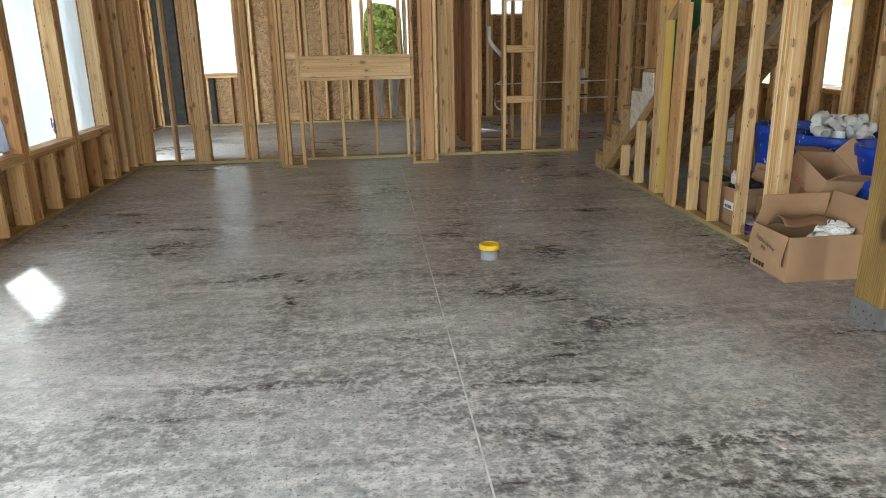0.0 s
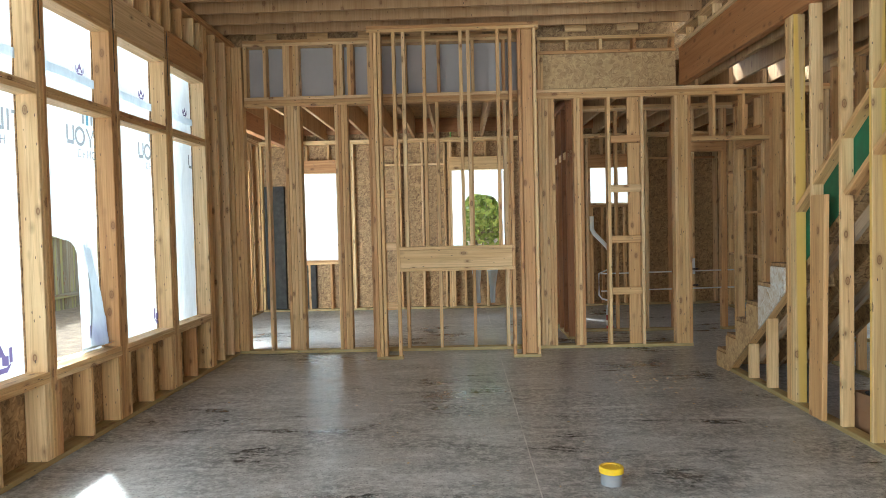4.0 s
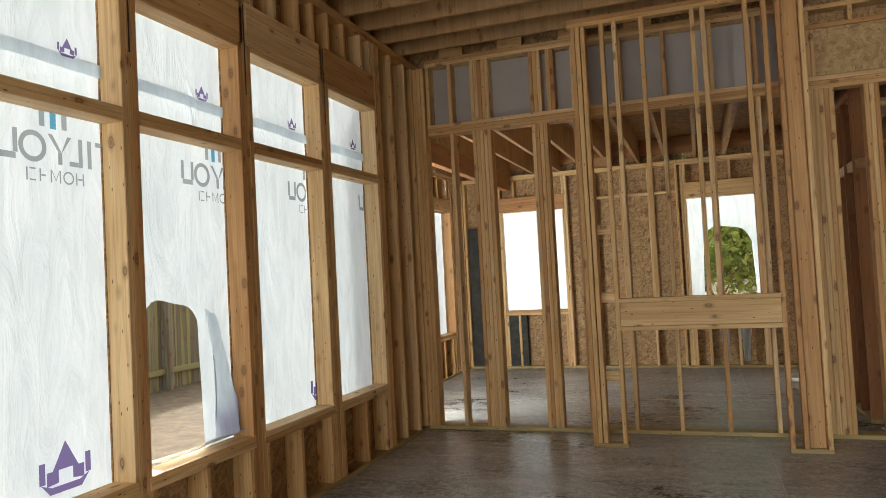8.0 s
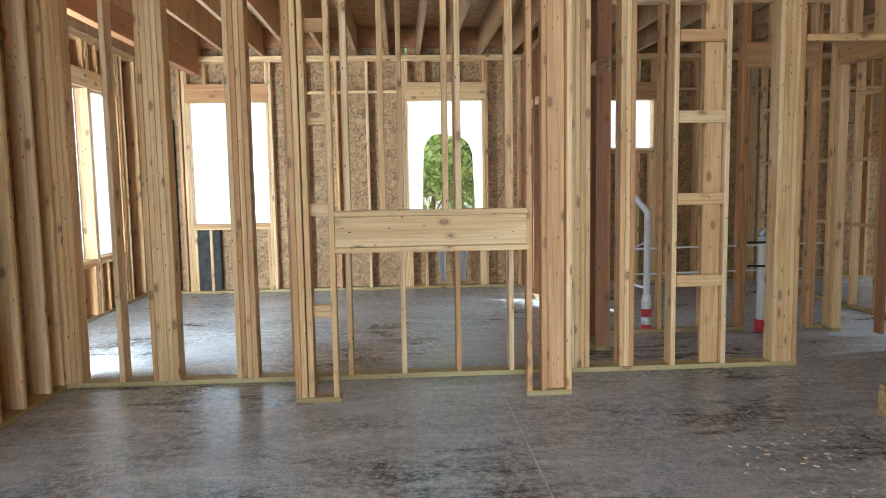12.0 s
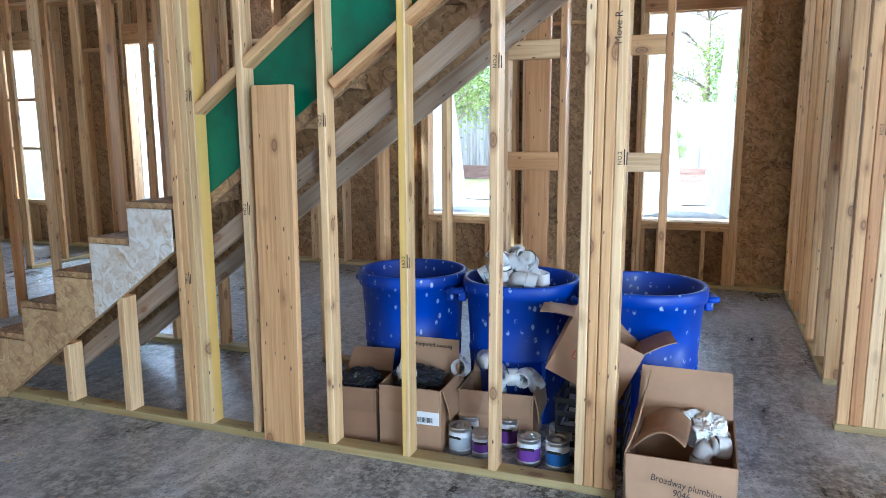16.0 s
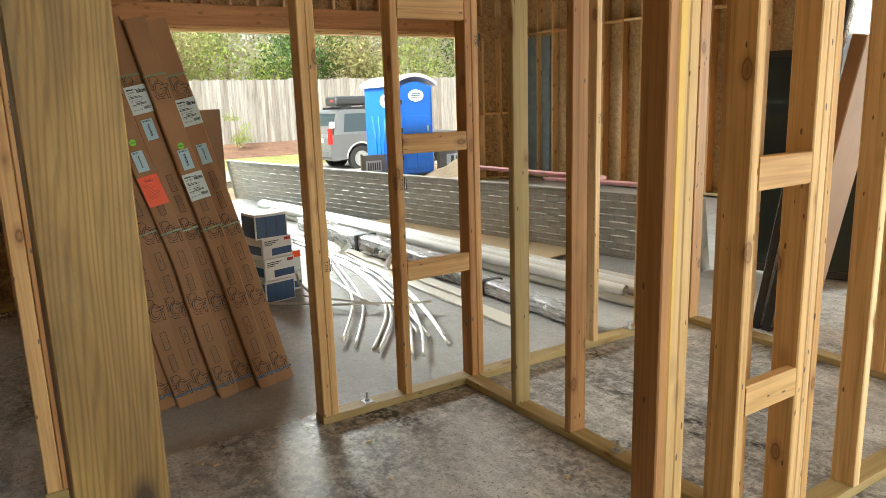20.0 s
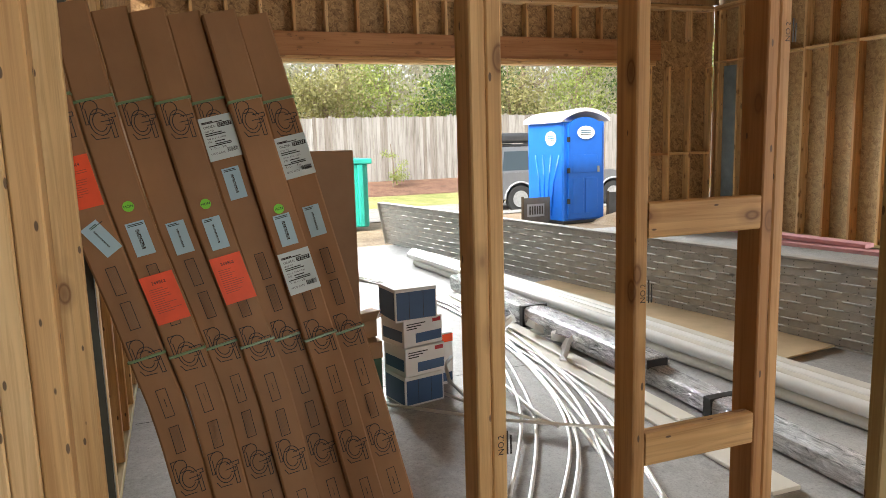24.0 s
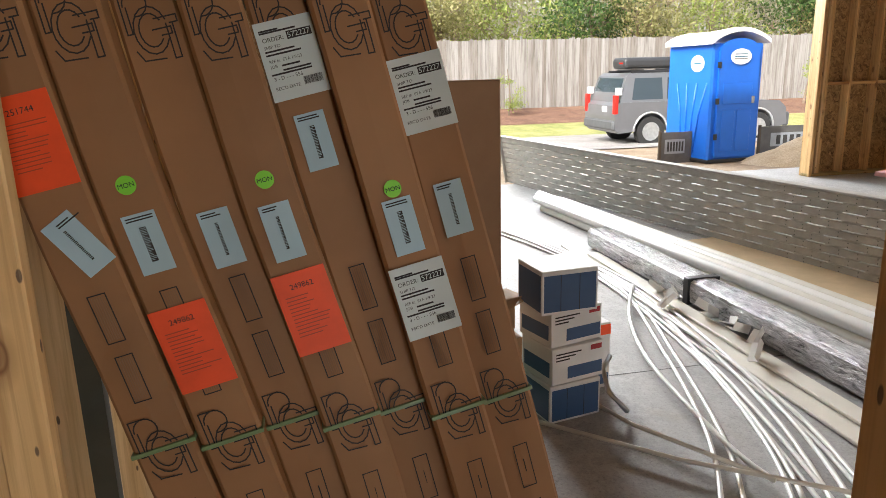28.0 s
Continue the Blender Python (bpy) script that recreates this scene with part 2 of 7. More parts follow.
def concrete_material(name, tone, dirt=1.0, grain=0.75, gloss=(0.22, 0.42)):
    """Trowelled slab: pale grey, with drifts of small dark blotches, trowel streaks, pits and dust."""
    m, nt, b = nodes_of(name, 0.5)
    vec = coords(nt, (1, 1, 1), True)
    big = noise_of(nt, vec, 0.45, 5, 0.6, 0.3)
    zone = noise_of(nt, vec, 0.8, 6, 0.62, 0.4)
    streak = noise_of(nt, coords(nt, (0.9, 3.4, 1), True), 1.3, 9, 0.68, 0.8)
    blot = noise_of(nt, vec, 15.0, 8, 0.7, 0.15)
    speck = noise_of(nt, vec, 60, 4, 0.6, 0.1)
    fine = noise_of(nt, vec, 95, 7, 0.75)
    base = ramp(nt, big, [(0.3, tuple(t * 0.80 for t in tone)), (0.5, tuple(t * 0.98 for t in tone)), (0.72, tuple(t * 1.14 for t in tone))])
    drift = mix(nt, zone, streak, 0.45)
    small = noise_of(nt, vec, 34.0, 6, 0.65, 0.2)
    where = ramp(nt, drift, [(0.40, (1, 1, 1)), (0.50, (0.55, 0.55, 0.55)), (0.60, (0.12, 0.12, 0.12))])
    spots = ramp(nt, mix(nt, blot, small, 0.4), [(0.44, (1, 1, 1)), (0.505, (0.6, 0.6, 0.6)), (0.56, (0, 0, 0))])
    film = ramp(nt, drift, [(0.36, (0.55, 0.55, 0.55)), (0.52, (0.12, 0.12, 0.12)), (0.60, (0, 0, 0))])
    dark = mix(nt, mix(nt, where, spots, 1.0, "MULTIPLY"), film, 0.5, "ADD")
    col = mix(nt, base, tuple(t * 0.17 for t in tone), mix(nt, (0, 0, 0), dark, min(1.0, 0.95 * dirt)))
    light = ramp(nt, mix(nt, streak, blot, 0.35), [(0.54, (0, 0, 0)), (0.64, (1, 1, 1))])
    col = mix(nt, col, tuple(min(1, t * 1.38) for t in tone), mix(nt, (0, 0, 0), light, 0.5 * min(1.0, dirt)))
    pits = ramp(nt, speck, [(0.35, (1, 1, 1)), (0.40, (0, 0, 0))])
    col = mix(nt, col, tuple(t * 0.15 for t in tone), mix(nt, (0, 0, 0), pits, 0.8 * min(1.0, dirt)))
    grit = ramp(nt, fine, [(0.32, (0.42, 0.41, 0.40)), (0.5, (1, 1, 1)), (0.7, (1.22, 1.22, 1.22))])
    col = mix(nt, col, grit, grain, "MULTIPLY")
    dust = ramp(nt, noise_of(nt, coords(nt, (0.5, 0.7, 1), True), 1.9, 9, 0.75, 0.4), [(0.60, (0, 0, 0)), (0.72, (1, 1, 1))])
    col = mix(nt, col, (0.36, 0.30, 0.20), mix(nt, (0, 0, 0), dust, 0.4))
    nt.links.new(col, b.inputs["Base Color"])
    rough = ramp(nt, drift, [(0.35, (gloss[0],) * 3), (0.6, (gloss[1],) * 3)])
    nt.links.new(rough, b.inputs["Roughness"])
    bump(nt, b, fine, 0.10, 0.003)
    return m


SLAB = concrete_material("interior_concrete", (0.56, 0.555, 0.545))
GARAGE_SLAB = concrete_material("garage_concrete", (0.46, 0.46, 0.455), 0.3, 0.4, (0.5, 0.7))


def wrap_material(name="house_wrap", tone=1.0, glow=0.5):
    """White woven house wrap: lets daylight glow through."""
    m, nt, b = nodes_of(name, 0.55)
    vec = coords(nt, (1, 1, 1), True)
    folds = noise_of(nt, coords(nt, (3, 3, 0.8), True), 2.2, 5, 0.6, 1.5)
    col = ramp(nt, folds, [(p, tuple(c * tone for c in t)) for p, t in ((0.3, (0.44, 0.475, 0.51)), (0.5, (0.50, 0.54, 0.575)), (0.7, (0.56, 0.59, 0.62)))])
    nt.links.new(col, b.inputs["Base Color"])
    bump(nt, b, folds, 0.6, 0.05)
    t = nt.nodes.new("ShaderNodeBsdfTranslucent")
    nt.links.new(col, t.inputs["Color"])
    creases = noise_of(nt, coords(nt, (5, 5, 2.6), True), 2.0, 5, 0.6, 2.0)
    cb = node(nt, "ShaderNodeBump", Strength=0.28, Distance=0.03)
    nt.links.new(mix(nt, folds, creases, 0.55), cb.inputs["Height"])
    nt.links.new(cb.outputs[0], t.inputs["Normal"])
    ms = node(nt, "ShaderNodeMixShader", Fac=glow)
    nt.links.new(b.outputs[0], ms.inputs[1])
    nt.links.new(t.outputs[0], ms.inputs[2])
    nt.links.new(ms.outputs[0], nt.nodes["Material Output"].inputs[0])
    return m


WRAP = wrap_material()
# the same wrap, lightened so that flaps and seams look lit from behind
LIT_WRAP = wrap_material("lit_wrap", 1.4, 0.85)
GYPSUM = plain("grey_gypsum_board", (0.42, 0.39, 0.38), 0.8, 0, 0.06, 3, 0.02)
GREEN_BOARD = plain("green_coated_board", (0.013, 0.125, 0.055), 0.5, 0, 0.35, 5, 0.05)
INSULATION = plain("dark_faced_insulation", (0.055, 0.053, 0.048), 0.95, 0, 0.4, 12, 0.3)
GALV = plain("galvanised_steel", (0.55, 0.57, 0.58), 0.35, 0.9, 0.15, 14, 0.05)
WHITE_PVC = plain("white_pvc", (0.80, 0.80, 0.78), 0.3, 0, 0.04, 6, 0.0)
GREY_PVC = plain("off_white_pvc", (0.68, 0.66, 0.60), 0.35, 0, 0.06, 6, 0.0)
RED_TAPE = plain("red_tape", (0.55, 0.03, 0.03), 0.4)
PURPLE = plain("purple_primer", (0.16, 0.05, 0.30), 0.4)
CARDBOARD = plain("brown_cardboard", (0.40, 0.245, 0.135), 0.75, 0, 0.10, 5, 0.05)
CARD_DARK = plain("dark_cardboard", (0.26, 0.145, 0.075), 0.75, 0, 0.12, 5, 0.05)
BLACK = plain("black_plastic", (0.02, 0.02, 0.022), 0.4, 0, 0.2, 8, 0.0)
INK = plain("black_ink", (0.02, 0.018, 0.016), 0.6, 0, 0, 8, 0.0)


# ---- building blocks ----
def part(name, bm, material, parent=None, label=""):
    """Links a bmesh as one mesh object, under a thing or a part."""
    me = bpy.data.meshes.new(name)
    bm.to_mesh(me)
    bm.free()
    me.materials.append(material)
    ob = new(name, me)
    if parent:
        ob.parent = parent
    if label:
        ob["label"] = label
    return ob


def thing(name, label, category, at=None, group="", kind=""):
    ob = new(name)
    ob.empty_display_size = 0.1
    if at:
        ob.matrix_world = at
    return tagged(ob, label, category, group, kind)


def smooth(ob):
    for p in ob.data.polygons:
        p.use_smooth = True
    return ob


def box_bm(x0, x1, y0, y1, z0, z1, bevel=0.0, bm=None, seg=1):
    own = bmesh.new()
    bmesh.ops.create_cube(own, size=1)
    for v in own.verts:
        v.co = Vector((x0 + (v.co.x + 0.5) * (x1 - x0), y0 + (v.co.y + 0.5) * (y1 - y0), z0 + (v.co.z + 0.5) * (z1 - z0)))
    if bevel:
        bmesh.ops.bevel(own, geom=own.edges[:], offset=bevel, segments=seg, affect="EDGES", profile=0.5)
    if bm is None:
        return own
    me = bpy.data.meshes.new("tmp")
    own.to_mesh(me)
    own.free()
    bm.from_mesh(me)
    bpy.data.meshes.remove(me)
    return bm


def tube_bm(points, radius, sides=8, bm=None, cap=True):
    """A round tube along a list of points."""
    bm = bm or bmesh.new()
    rings = []
    n = len(points)
    for i, p in enumerate(points):
        p = Vector(p)
        d = (Vector(points[min(i + 1, n - 1)]) - Vector(points[max(i - 1, 0)])).normalized()
        side = d.cross(Vector((0, 0, 1)) if abs(d.z) < 0.95 else Vector((1, 0, 0))).normalized()
        up = side.cross(d)
        r = radius[i] if isinstance(radius, (list, tuple)) else radius
        rings.append([bm.verts.new(p + r * (math.cos(2 * math.pi * k / sides) * side + math.sin(2 * math.pi * k / sides) * up)) for k in range(sides)])
    for a, b in zip(rings, rings[1:]):
        for k in range(sides):
            bm.faces.new((a[k], a[(k + 1) % sides], b[(k + 1) % sides], b[k]))
    if cap:
        bm.faces.new(rings[0][::-1])
        bm.faces.new(rings[-1])
    return bm


def lathe_bm(profile, sides=32, bm=None):
    """A turned body from (radius, height) pairs round the z axis."""
    bm = bm or bmesh.new()
    rings = []
    for r, z in profile:
        if r < 1e-5:
            rings.append([bm.verts.new((0, 0, z))])
        else:
            rings.append([bm.verts.new((r * math.cos(2 * math.pi * k / sides), r * math.sin(2 * math.pi * k / sides), z)) for k in range(sides)])
    for a, b in zip(rings, rings[1:]):
        for k in range(sides):
            q = [a[k % len(a)], a[(k + 1) % len(a)], b[(k + 1) % len(b)], b[k % len(b)]]
            u = []
            for v in q:
                if v not in u:
                    u.append(v)
            if len(u) > 2:
                bm.faces.new(u)
    return bm


BOARDS = {}


def board_mesh(w, d, length, material):
    """A board along z, its long edges eased; alike boards share one mesh."""
    key = (round(w, 4), round(d, 4), round(length, 3), material.name)
    if key not in BOARDS:
        a, b, h, e = w / 2, d / 2, length / 2, min(0.004, w / 5, d / 5)
        ring = [(a, b - e), (a - e, b), (-a + e, b), (-a, b - e), (-a, -b + e), (-a + e, -b), (a - e, -b), (a, -b + e)]
        verts = [(x, y, -h) for x, y in ring] + [(x, y, h) for x, y in ring]
        faces = [(i, (i + 1) % 8, 8 + (i + 1) % 8, 8 + i) for i in range(8)] + [tuple(range(7, -1, -1)), tuple(range(8, 16))]
        me = bpy.data.meshes.new("board")
        me.from_pydata(verts, [], faces)
        me.materials.append(material)
        BOARDS[key] = me
    return BOARDS[key]


def board(parent, name, x0, x1, y0, y1, z0, z1, material=None, lean=(0, 0)):
    """A straight board that fills a box along the axes; its grain runs the long way."""
    material = material or WOOD
    s = (x1 - x0, y1 - y0, z1 - z0)
    c = Vector(((x0 + x1) / 2, (y0 + y1) / 2, (z0 + z1) / 2))
    if s[2] >= s[0] and s[2] >= s[1]:
        me, r = board_mesh(s[0], s[1], s[2], material), Euler((lean[1], lean[0], 0)).to_matrix()
    elif s[0] >= s[1]:
        me, r = board_mesh(s[2], s[1], s[0], material), Euler((0, math.pi / 2, 0)).to_matrix()
    else:
        me, r = board_mesh(s[0], s[2], s[1], material), Euler((math.pi / 2, 0, 0)).to_matrix()
    ob = new(name, me)
    ob.parent = parent
    ob.matrix_local = Matrix.Translation(c) @ r.to_4x4()
    return ob


def stick(parent, name, p, q, w, d, side=(1, 0, 0), material=None):
    """A board from p to q; w is its size along 'side', d its size across."""
    p, q = Vector(p), Vector(q)
    z = (q - p).normalized()
    x = Vector(side)
    x = (x - x.dot(z) * z).normalized()
    y = z.cross(x)
    ob = new(name, board_mesh(w, d, (q - p).length, material or WOOD))
    ob.parent = parent
    m = Matrix((x, y, z)).transposed().to_4x4()
    ob.matrix_local = Matrix.Translation((p + q) / 2) @ m
    return ob


T = 0.038


class Wall:
    """A framed wall in its own plane: a along it, d into it, z up."""

    def __init__(self, name, label, axis, face, into, depth=0.14):
        self.root = thing(name, label, "wall", kind="structure")
        self.axis, self.face, self.into, self.depth = axis, face, into, depth

    def put(self, name, a0, a1, d0, d1, z0, z1, material=None):
        e, f = sorted((self.face + self.into * d0, self.face + self.into * d1))
        if self.axis == "x":
            return board(self.root, name, a0, a1, e, f, z0, z1, material)
        return board(self.root, name, e, f, a0, a1, z0, z1, material)

    def plate(self, a0, a1, z0=0.0, n=1, material=None, name="bottom_plate"):
        for i in range(n):
            self.put(name, a0, a1, 0, self.depth, z0 + i * T + 0.0005, z0 + (i + 1) * T, material)

    def studs(self, places, z0, z1, material=None, n=1):
        for a in places:
            for i in range(n):
                j = random.uniform(-0.004, 0.004)
                self.put("stud", a + i * (T + 0.0012), a + i * (T + 0.0012) + T, 0.001 + j * 0.4, self.depth - 0.001 + j * 0.4, z0, z1, material)

    def panels(self, a0, a1, z0, z1, holes, material, name="sheathing_panel", d=None, t=0.011, width=1.22):
        """Sheets on the outer side, cut round the openings."""
        d = self.depth + 0.002 if d is None else d
        cuts = [a0]
        while cuts[-1] + width < a1 - 0.1:
            cuts.append(cuts[-1] + width)
        cuts.append(a1)
        edges = sorted(set([round(c, 3) for c in cuts] + [round(v, 3) for h in holes for v in h[:2] if a0 < v < a1]))
        for e, f in zip(edges, edges[1:]):
            if f - e < 0.02:
                continue
            m = (e + f) / 2
            spans = [(z0, z1)]
            for h in holes:
                if h[0] < m < h[1]:
                    spans = [(z0, h[2]), (h[3], z1)]
            for s0, s1 in spans:
                if s1 - s0 > 0.03:
                    self.put(name, e + 0.0003, f - 0.0003, d, d + t, s0, s1, material)

    def opening(self, a0, a1, s, h, top, header=0.235, kings=True, material=None):
        """Jacks, kings, header, sill and cripples of a window (s > 0) or door."""
        k = [a0 - T, a1]
        self.studs(k, T, h, material)
        if kings:
            self.studs([a0 - 2 * T - 0.0012, a1 + T + 0.0012], T, top, material)
        for d0 in (0.002, self.depth - T - 0.002):
            self.put("header", a0 - T, a1 + T, d0, d0 + T, h + 0.0015, h + header, material)
        a = a0 + 0.2
        cr = [a0 - T + 0.001]
        while a < a1 - 0.06:
            cr.append(a)
            a += 0.4
        cr.append(a1 - 0.001)
        if top - h - header > 0.05:
            self.studs(cr, h + header + 0.001, top, material)
        if s > 0.1:
            for i in range(2):
                self.put("window_sill_board", a0, a1, 0, self.depth, s - (i + 1) * T, s - i * T - 0.001, material)
            self.studs([c for c in cr if a0 <= c <= a1 - T] + [a0 + 0.001, a1 - T - 0.001], T, s - 2 * T - 0.001, material)

    def run(self, a0, a1, z1, holes=(), pitch=0.4064, start=0.0, top_plates=2, material=None, blocks=(), skip=()):
        """A whole ordinary wall between two ends, with openings (a0, a1, sill, head)."""
        doors = [h for h in holes if h[2] < 0.05]
        gaps = sorted((h[0], h[1]) for h in doors)
        e = a0
        for g in gaps:
            self.plate(e, g[0], 0, 1, TREATED)
            e = g[1]
        self.plate(e, a1, 0, 1, TREATED)
        top = z1 - top_plates * T
        self.plate(a0, a1, top, top_plates, material, "top_plate")
        for h in holes:
            self.opening(*h, top, material=material)
        places = [a0]
        a = a0 + start + pitch
        while a < a1 - 0.1:
            places.append(a)
            a += pitch
        places.append(a1 - T)
        free = [p for p in places if not any(h[0] - 2.2 * T - 0.03 < p < h[1] + 2 * T + 0.01 for h in holes) and not any(s[0] < p < s[1] for s in skip)]
        self.studs(free, T, top, material)
        for z in blocks:
            for p, q in zip(free, free[1:]):
                if q - p < pitch + 0.05:
                    self.put("blocking", p + T + 0.001, q - 0.001, 0.004, self.depth - 0.004, z, z + T, material)


def sheet_bm(fn, nu, nv, thick=0.0):
    """A bent sheet from fn(u, v) over the unit square."""
    bm = bmesh.new()
    g = [[bm.verts.new(fn(i / nu, j / nv)) for j in range(nv + 1)] for i in range(nu + 1)]
    for i in range(nu):
        for j in range(nv):
            bm.faces.new((g[i][j], g[i + 1][j], g[i + 1][j + 1], g[i][j + 1]))
    return bm


def writing(parent, text, size, m, material, name="lettering", align="LEFT", depth=0.0):
    """Flat letters in the plane of m, as a mesh."""
    cu = bpy.data.curves.new("text", "FONT")
    cu.body, cu.size, cu.align_x, cu.extrude = text, size, align, depth
    cu.resolution_u = 3
    tmp = bpy.data.objects.new("text", cu)
    me = bpy.data.meshes.new_from_object(tmp)
    bpy.data.objects.remove(tmp)
    bpy.data.curves.remove(cu)
    me.materials.clear()
    me.materials.append(material)
    ob = new(name, me)
    ob.parent = parent
    ob.matrix_local = m
    return ob


# ---- floor, ground ----
def ground_height(x, y):
    pts = [(-60, 0.0), (-8, 0.0), (-4, -0.04), (7, -0.06), (11.4, -0.06), (12.5, -0.1), (15.6, -0.22), (20, -0.5), (24, -0.58), (26, -0.4), (28.5, -0.02), (60, 0.6), (400, 3.0)]
    for (a, za), (b, zb) in zip(pts, pts[1:]):
        if x <= b:
            z = za + (zb - za) * max(0.0, (x - a) / (b - a))
            break
    else:
        z = 3.0
    if y > 15:
        z += min(9.0, (y - 15) * 0.16)
    return z


slab = box_bm(-3.9, 3.755, -6.0, 3.16, -0.25, 0.0)
floor = part("floor", box_bm(-3.9, 7.0, 3.16, 13.7, -0.25, 0.0, 0, slab), SLAB)
tagged(floor, "grey trowelled concrete slab, stained and dusty", "floor", kind="structure")
part("saw_joint", box_bm(0.343, 0.351, -6.0, 13.6, 0.0005, 0.0012), plain("joint_dust", (0.62, 0.61, 0.59), 0.9, 0, 0.3, 9), floor)
part("saw_joint", box_bm(6.258, 6.264, -5.4, 3.1, -0.0295, -0.0288), plain("joint_dark", (0.10, 0.10, 0.10), 0.9), floor)
garage_floor = part("floor_garage", box_bm(3.755, 12.2, -5.5, 3.16, -0.3, -0.03), GARAGE_SLAB)
tagged(garage_floor, "pale concrete garage slab with a saw-cut joint", "floor", kind="structure")


def earth_material(name, tones, scale):
    m, nt, b = nodes_of(name, 0.95)
    vec = coords(nt, (1, 1, 1), True)
    n = noise_of(nt, vec, scale, 8, 0.7)
    f = noise_of(nt, vec, scale * 14, 5, 0.7)
    c = ramp(nt, n, [(0.3, tones[0]), (0.5, tones[1]), (0.7, tones[2])])
    c = mix(nt, c, ramp(nt, f, [(0.3, (0.6, 0.55, 0.5)), (0.65, (1.15, 1.15, 1.15))]), 0.7, "MULTIPLY")
    nt.links.new(c, b.inputs["Base Color"])
    bump(nt, b, f, 0.5, 0.03)
    return m


EARTH = earth_material("bare_sandy_earth", ((0.20, 0.14, 0.09), (0.33, 0.25, 0.17), (0.42, 0.34, 0.24)), 0.9)
MULCH = earth_material("pine_mulch", ((0.10, 0.055, 0.035), (0.17, 0.09, 0.06), (0.24, 0.14, 0.09)), 2.0)
LAWN = earth_material("dry_spring_lawn", ((0.16, 0.19, 0.05), (0.28, 0.29, 0.10), (0.42, 0.38, 0.18)), 1.4)
# leaf litter, its tones lowered for the dappled shade on that ground
LITTER = earth_material("shaded_fallen_leaves", ((0.085, 0.06, 0.04), (0.16, 0.115, 0.07), (0.26, 0.19, 0.12)), 5.0)
ROAD = earth_material("light_asphalt_drive", ((0.26, 0.25, 0.24), (0.32, 0.31, 0.30), (0.38, 0.37, 0.36)), 1.2)


def ground_sheet(name, xs, ys, material, lift=0.0):
    bm = bmesh.new()
    g = [[bm.verts.new((x, y, ground_height(x, y) + lift)) for y in ys] for x in xs]
    for i in range(len(xs) - 1):
        for j in range(len(ys) - 1):
            if not lift and xs[i] >= -3.8 and ys[j] >= -5.4 and (xs[i + 1] <= 7.0 and ys[j + 1] <= 13.6 or xs[i + 1] <= 11.5 and ys[j + 1] <= 3.1):
                continue
            bm.faces.new((g[i][j], g[i + 1][j], g[i + 1][j + 1], g[i][j + 1]))
    return part(name, bm, material)


xs = [-400, -60, -20, -8, -4, -3.8, 3.7, 7.0, 11.5, 12.5, 14, 15.6, 18, 20, 22, 24, 25, 26, 27, 28.5, 40, 60, 400]
YS = [-60, -20, -10, -5.4, 0, 3.1, 5, 10, 13.6, 15, 20, 30, 45]
ys = [-400] + YS + [71, 400]
tagged(ground_sheet("ground", xs, ys, EARTH), "bare sandy earth round the building site", "ground", kind="structure")
tagged(ground_sheet("ground_litter", [-60, -20, -8, -4], YS, LITTER, 0.02), "brown leaf litter behind the house, darkened for the shade there", "ground", kind="structure")
tagged(ground_sheet("ground_lawn", [23.4, 24, 25, 26], YS, LAWN, 0.02), "strip of dry spring lawn", "lawn", kind="structure")
tagged(ground_sheet("ground_mulch", [26, 27, 28.5, 30], YS, MULCH, 0.03), "brown mulch bed along the fence", "ground", kind="structure")
tagged(ground_sheet("road", [18.2, 20, 22, 23.4], YS, ROAD, 0.025), "pale paved road beyond the plot", "road", kind="structure")

# ---- great room: window wall ----
H_GREAT, H_LOW = 3.80, 3.11
west = Wall("wall_west", "pine-framed window wall with tall openings under white wrap", "y", -2.80, -1)
WINS = [(4.12, 5.06), (5.18, 6.06), (6.20, 7.10), (7.25, 8.11)]
west.plate(-1.0, -0.4, 0, 1, TREATED)
west.plate(1.6, 9.24, 0, 1, TREATED)
west.plate(-1.0, 9.24, H_GREAT - 2 * T, 2, None, "top_plate")
top = H_GREAT - 2 * T
for a0, a1 in WINS:
    for i in range(2):
        west.put("window_sill_board", a0 - 0.02, a1 + 0.02, -0.005, 0.14, 0.62 - (i + 1) * T, 0.62 - i * T - 0.001)
    west.studs([a0 + 0.001, a0 + 0.42, a1 - T - 0.001], T, 0.62 - 2 * T - 0.001)
    west.put("mid_rail", a0, a1, 0, 0.14, 2.43, 2.43 + T)
    west.put("mid_rail", a0, a1, 0, 0.14, 2.43 + T + 0.001, 2.43 + 2 * T)
    for d0 in (0.0, 0.10):
        west.put("header", a0 - 0.03, a1 + 0.03, d0, d0 + T, 3.14, 3.425)
    west.put("header_plate", a0 - 0.03, a1 + 0.03, 0.0, 0.14, 3.10, 3.139)
    west.studs([a0 + 0.02, a0 + 0.3, a0 + 0.62, a1 - 0.06], 3.426, top)
for a, b in [(3.97, 4.12), (5.06, 5.18), (6.06, 6.20), (7.10, 7.25), (8.11, 8.26)]:
    n = int((b - a) / T)
    for i in range(n):
        west.put("stud", a + 0.001 + i * (b - a) / n, a - 0.001 + (i + 1) * (b - a) / n, 0, 0.14, T, 3.135 if 4.05 < a < 8 else top)
    if 4.05 < a < 8:
        west.put("metal_strap", (a + b) / 2 - 0.005, (a + b) / 2 + 0.005, -0.004, -0.001, 2.8, 3.4, BLACK)
west.studs([8.52, 8.86, 9.06, 9.105], T, top)
west.studs([-1.0, -0.6, 1.9, 2.3, 2.7, 3.1, 3.5], T, top)
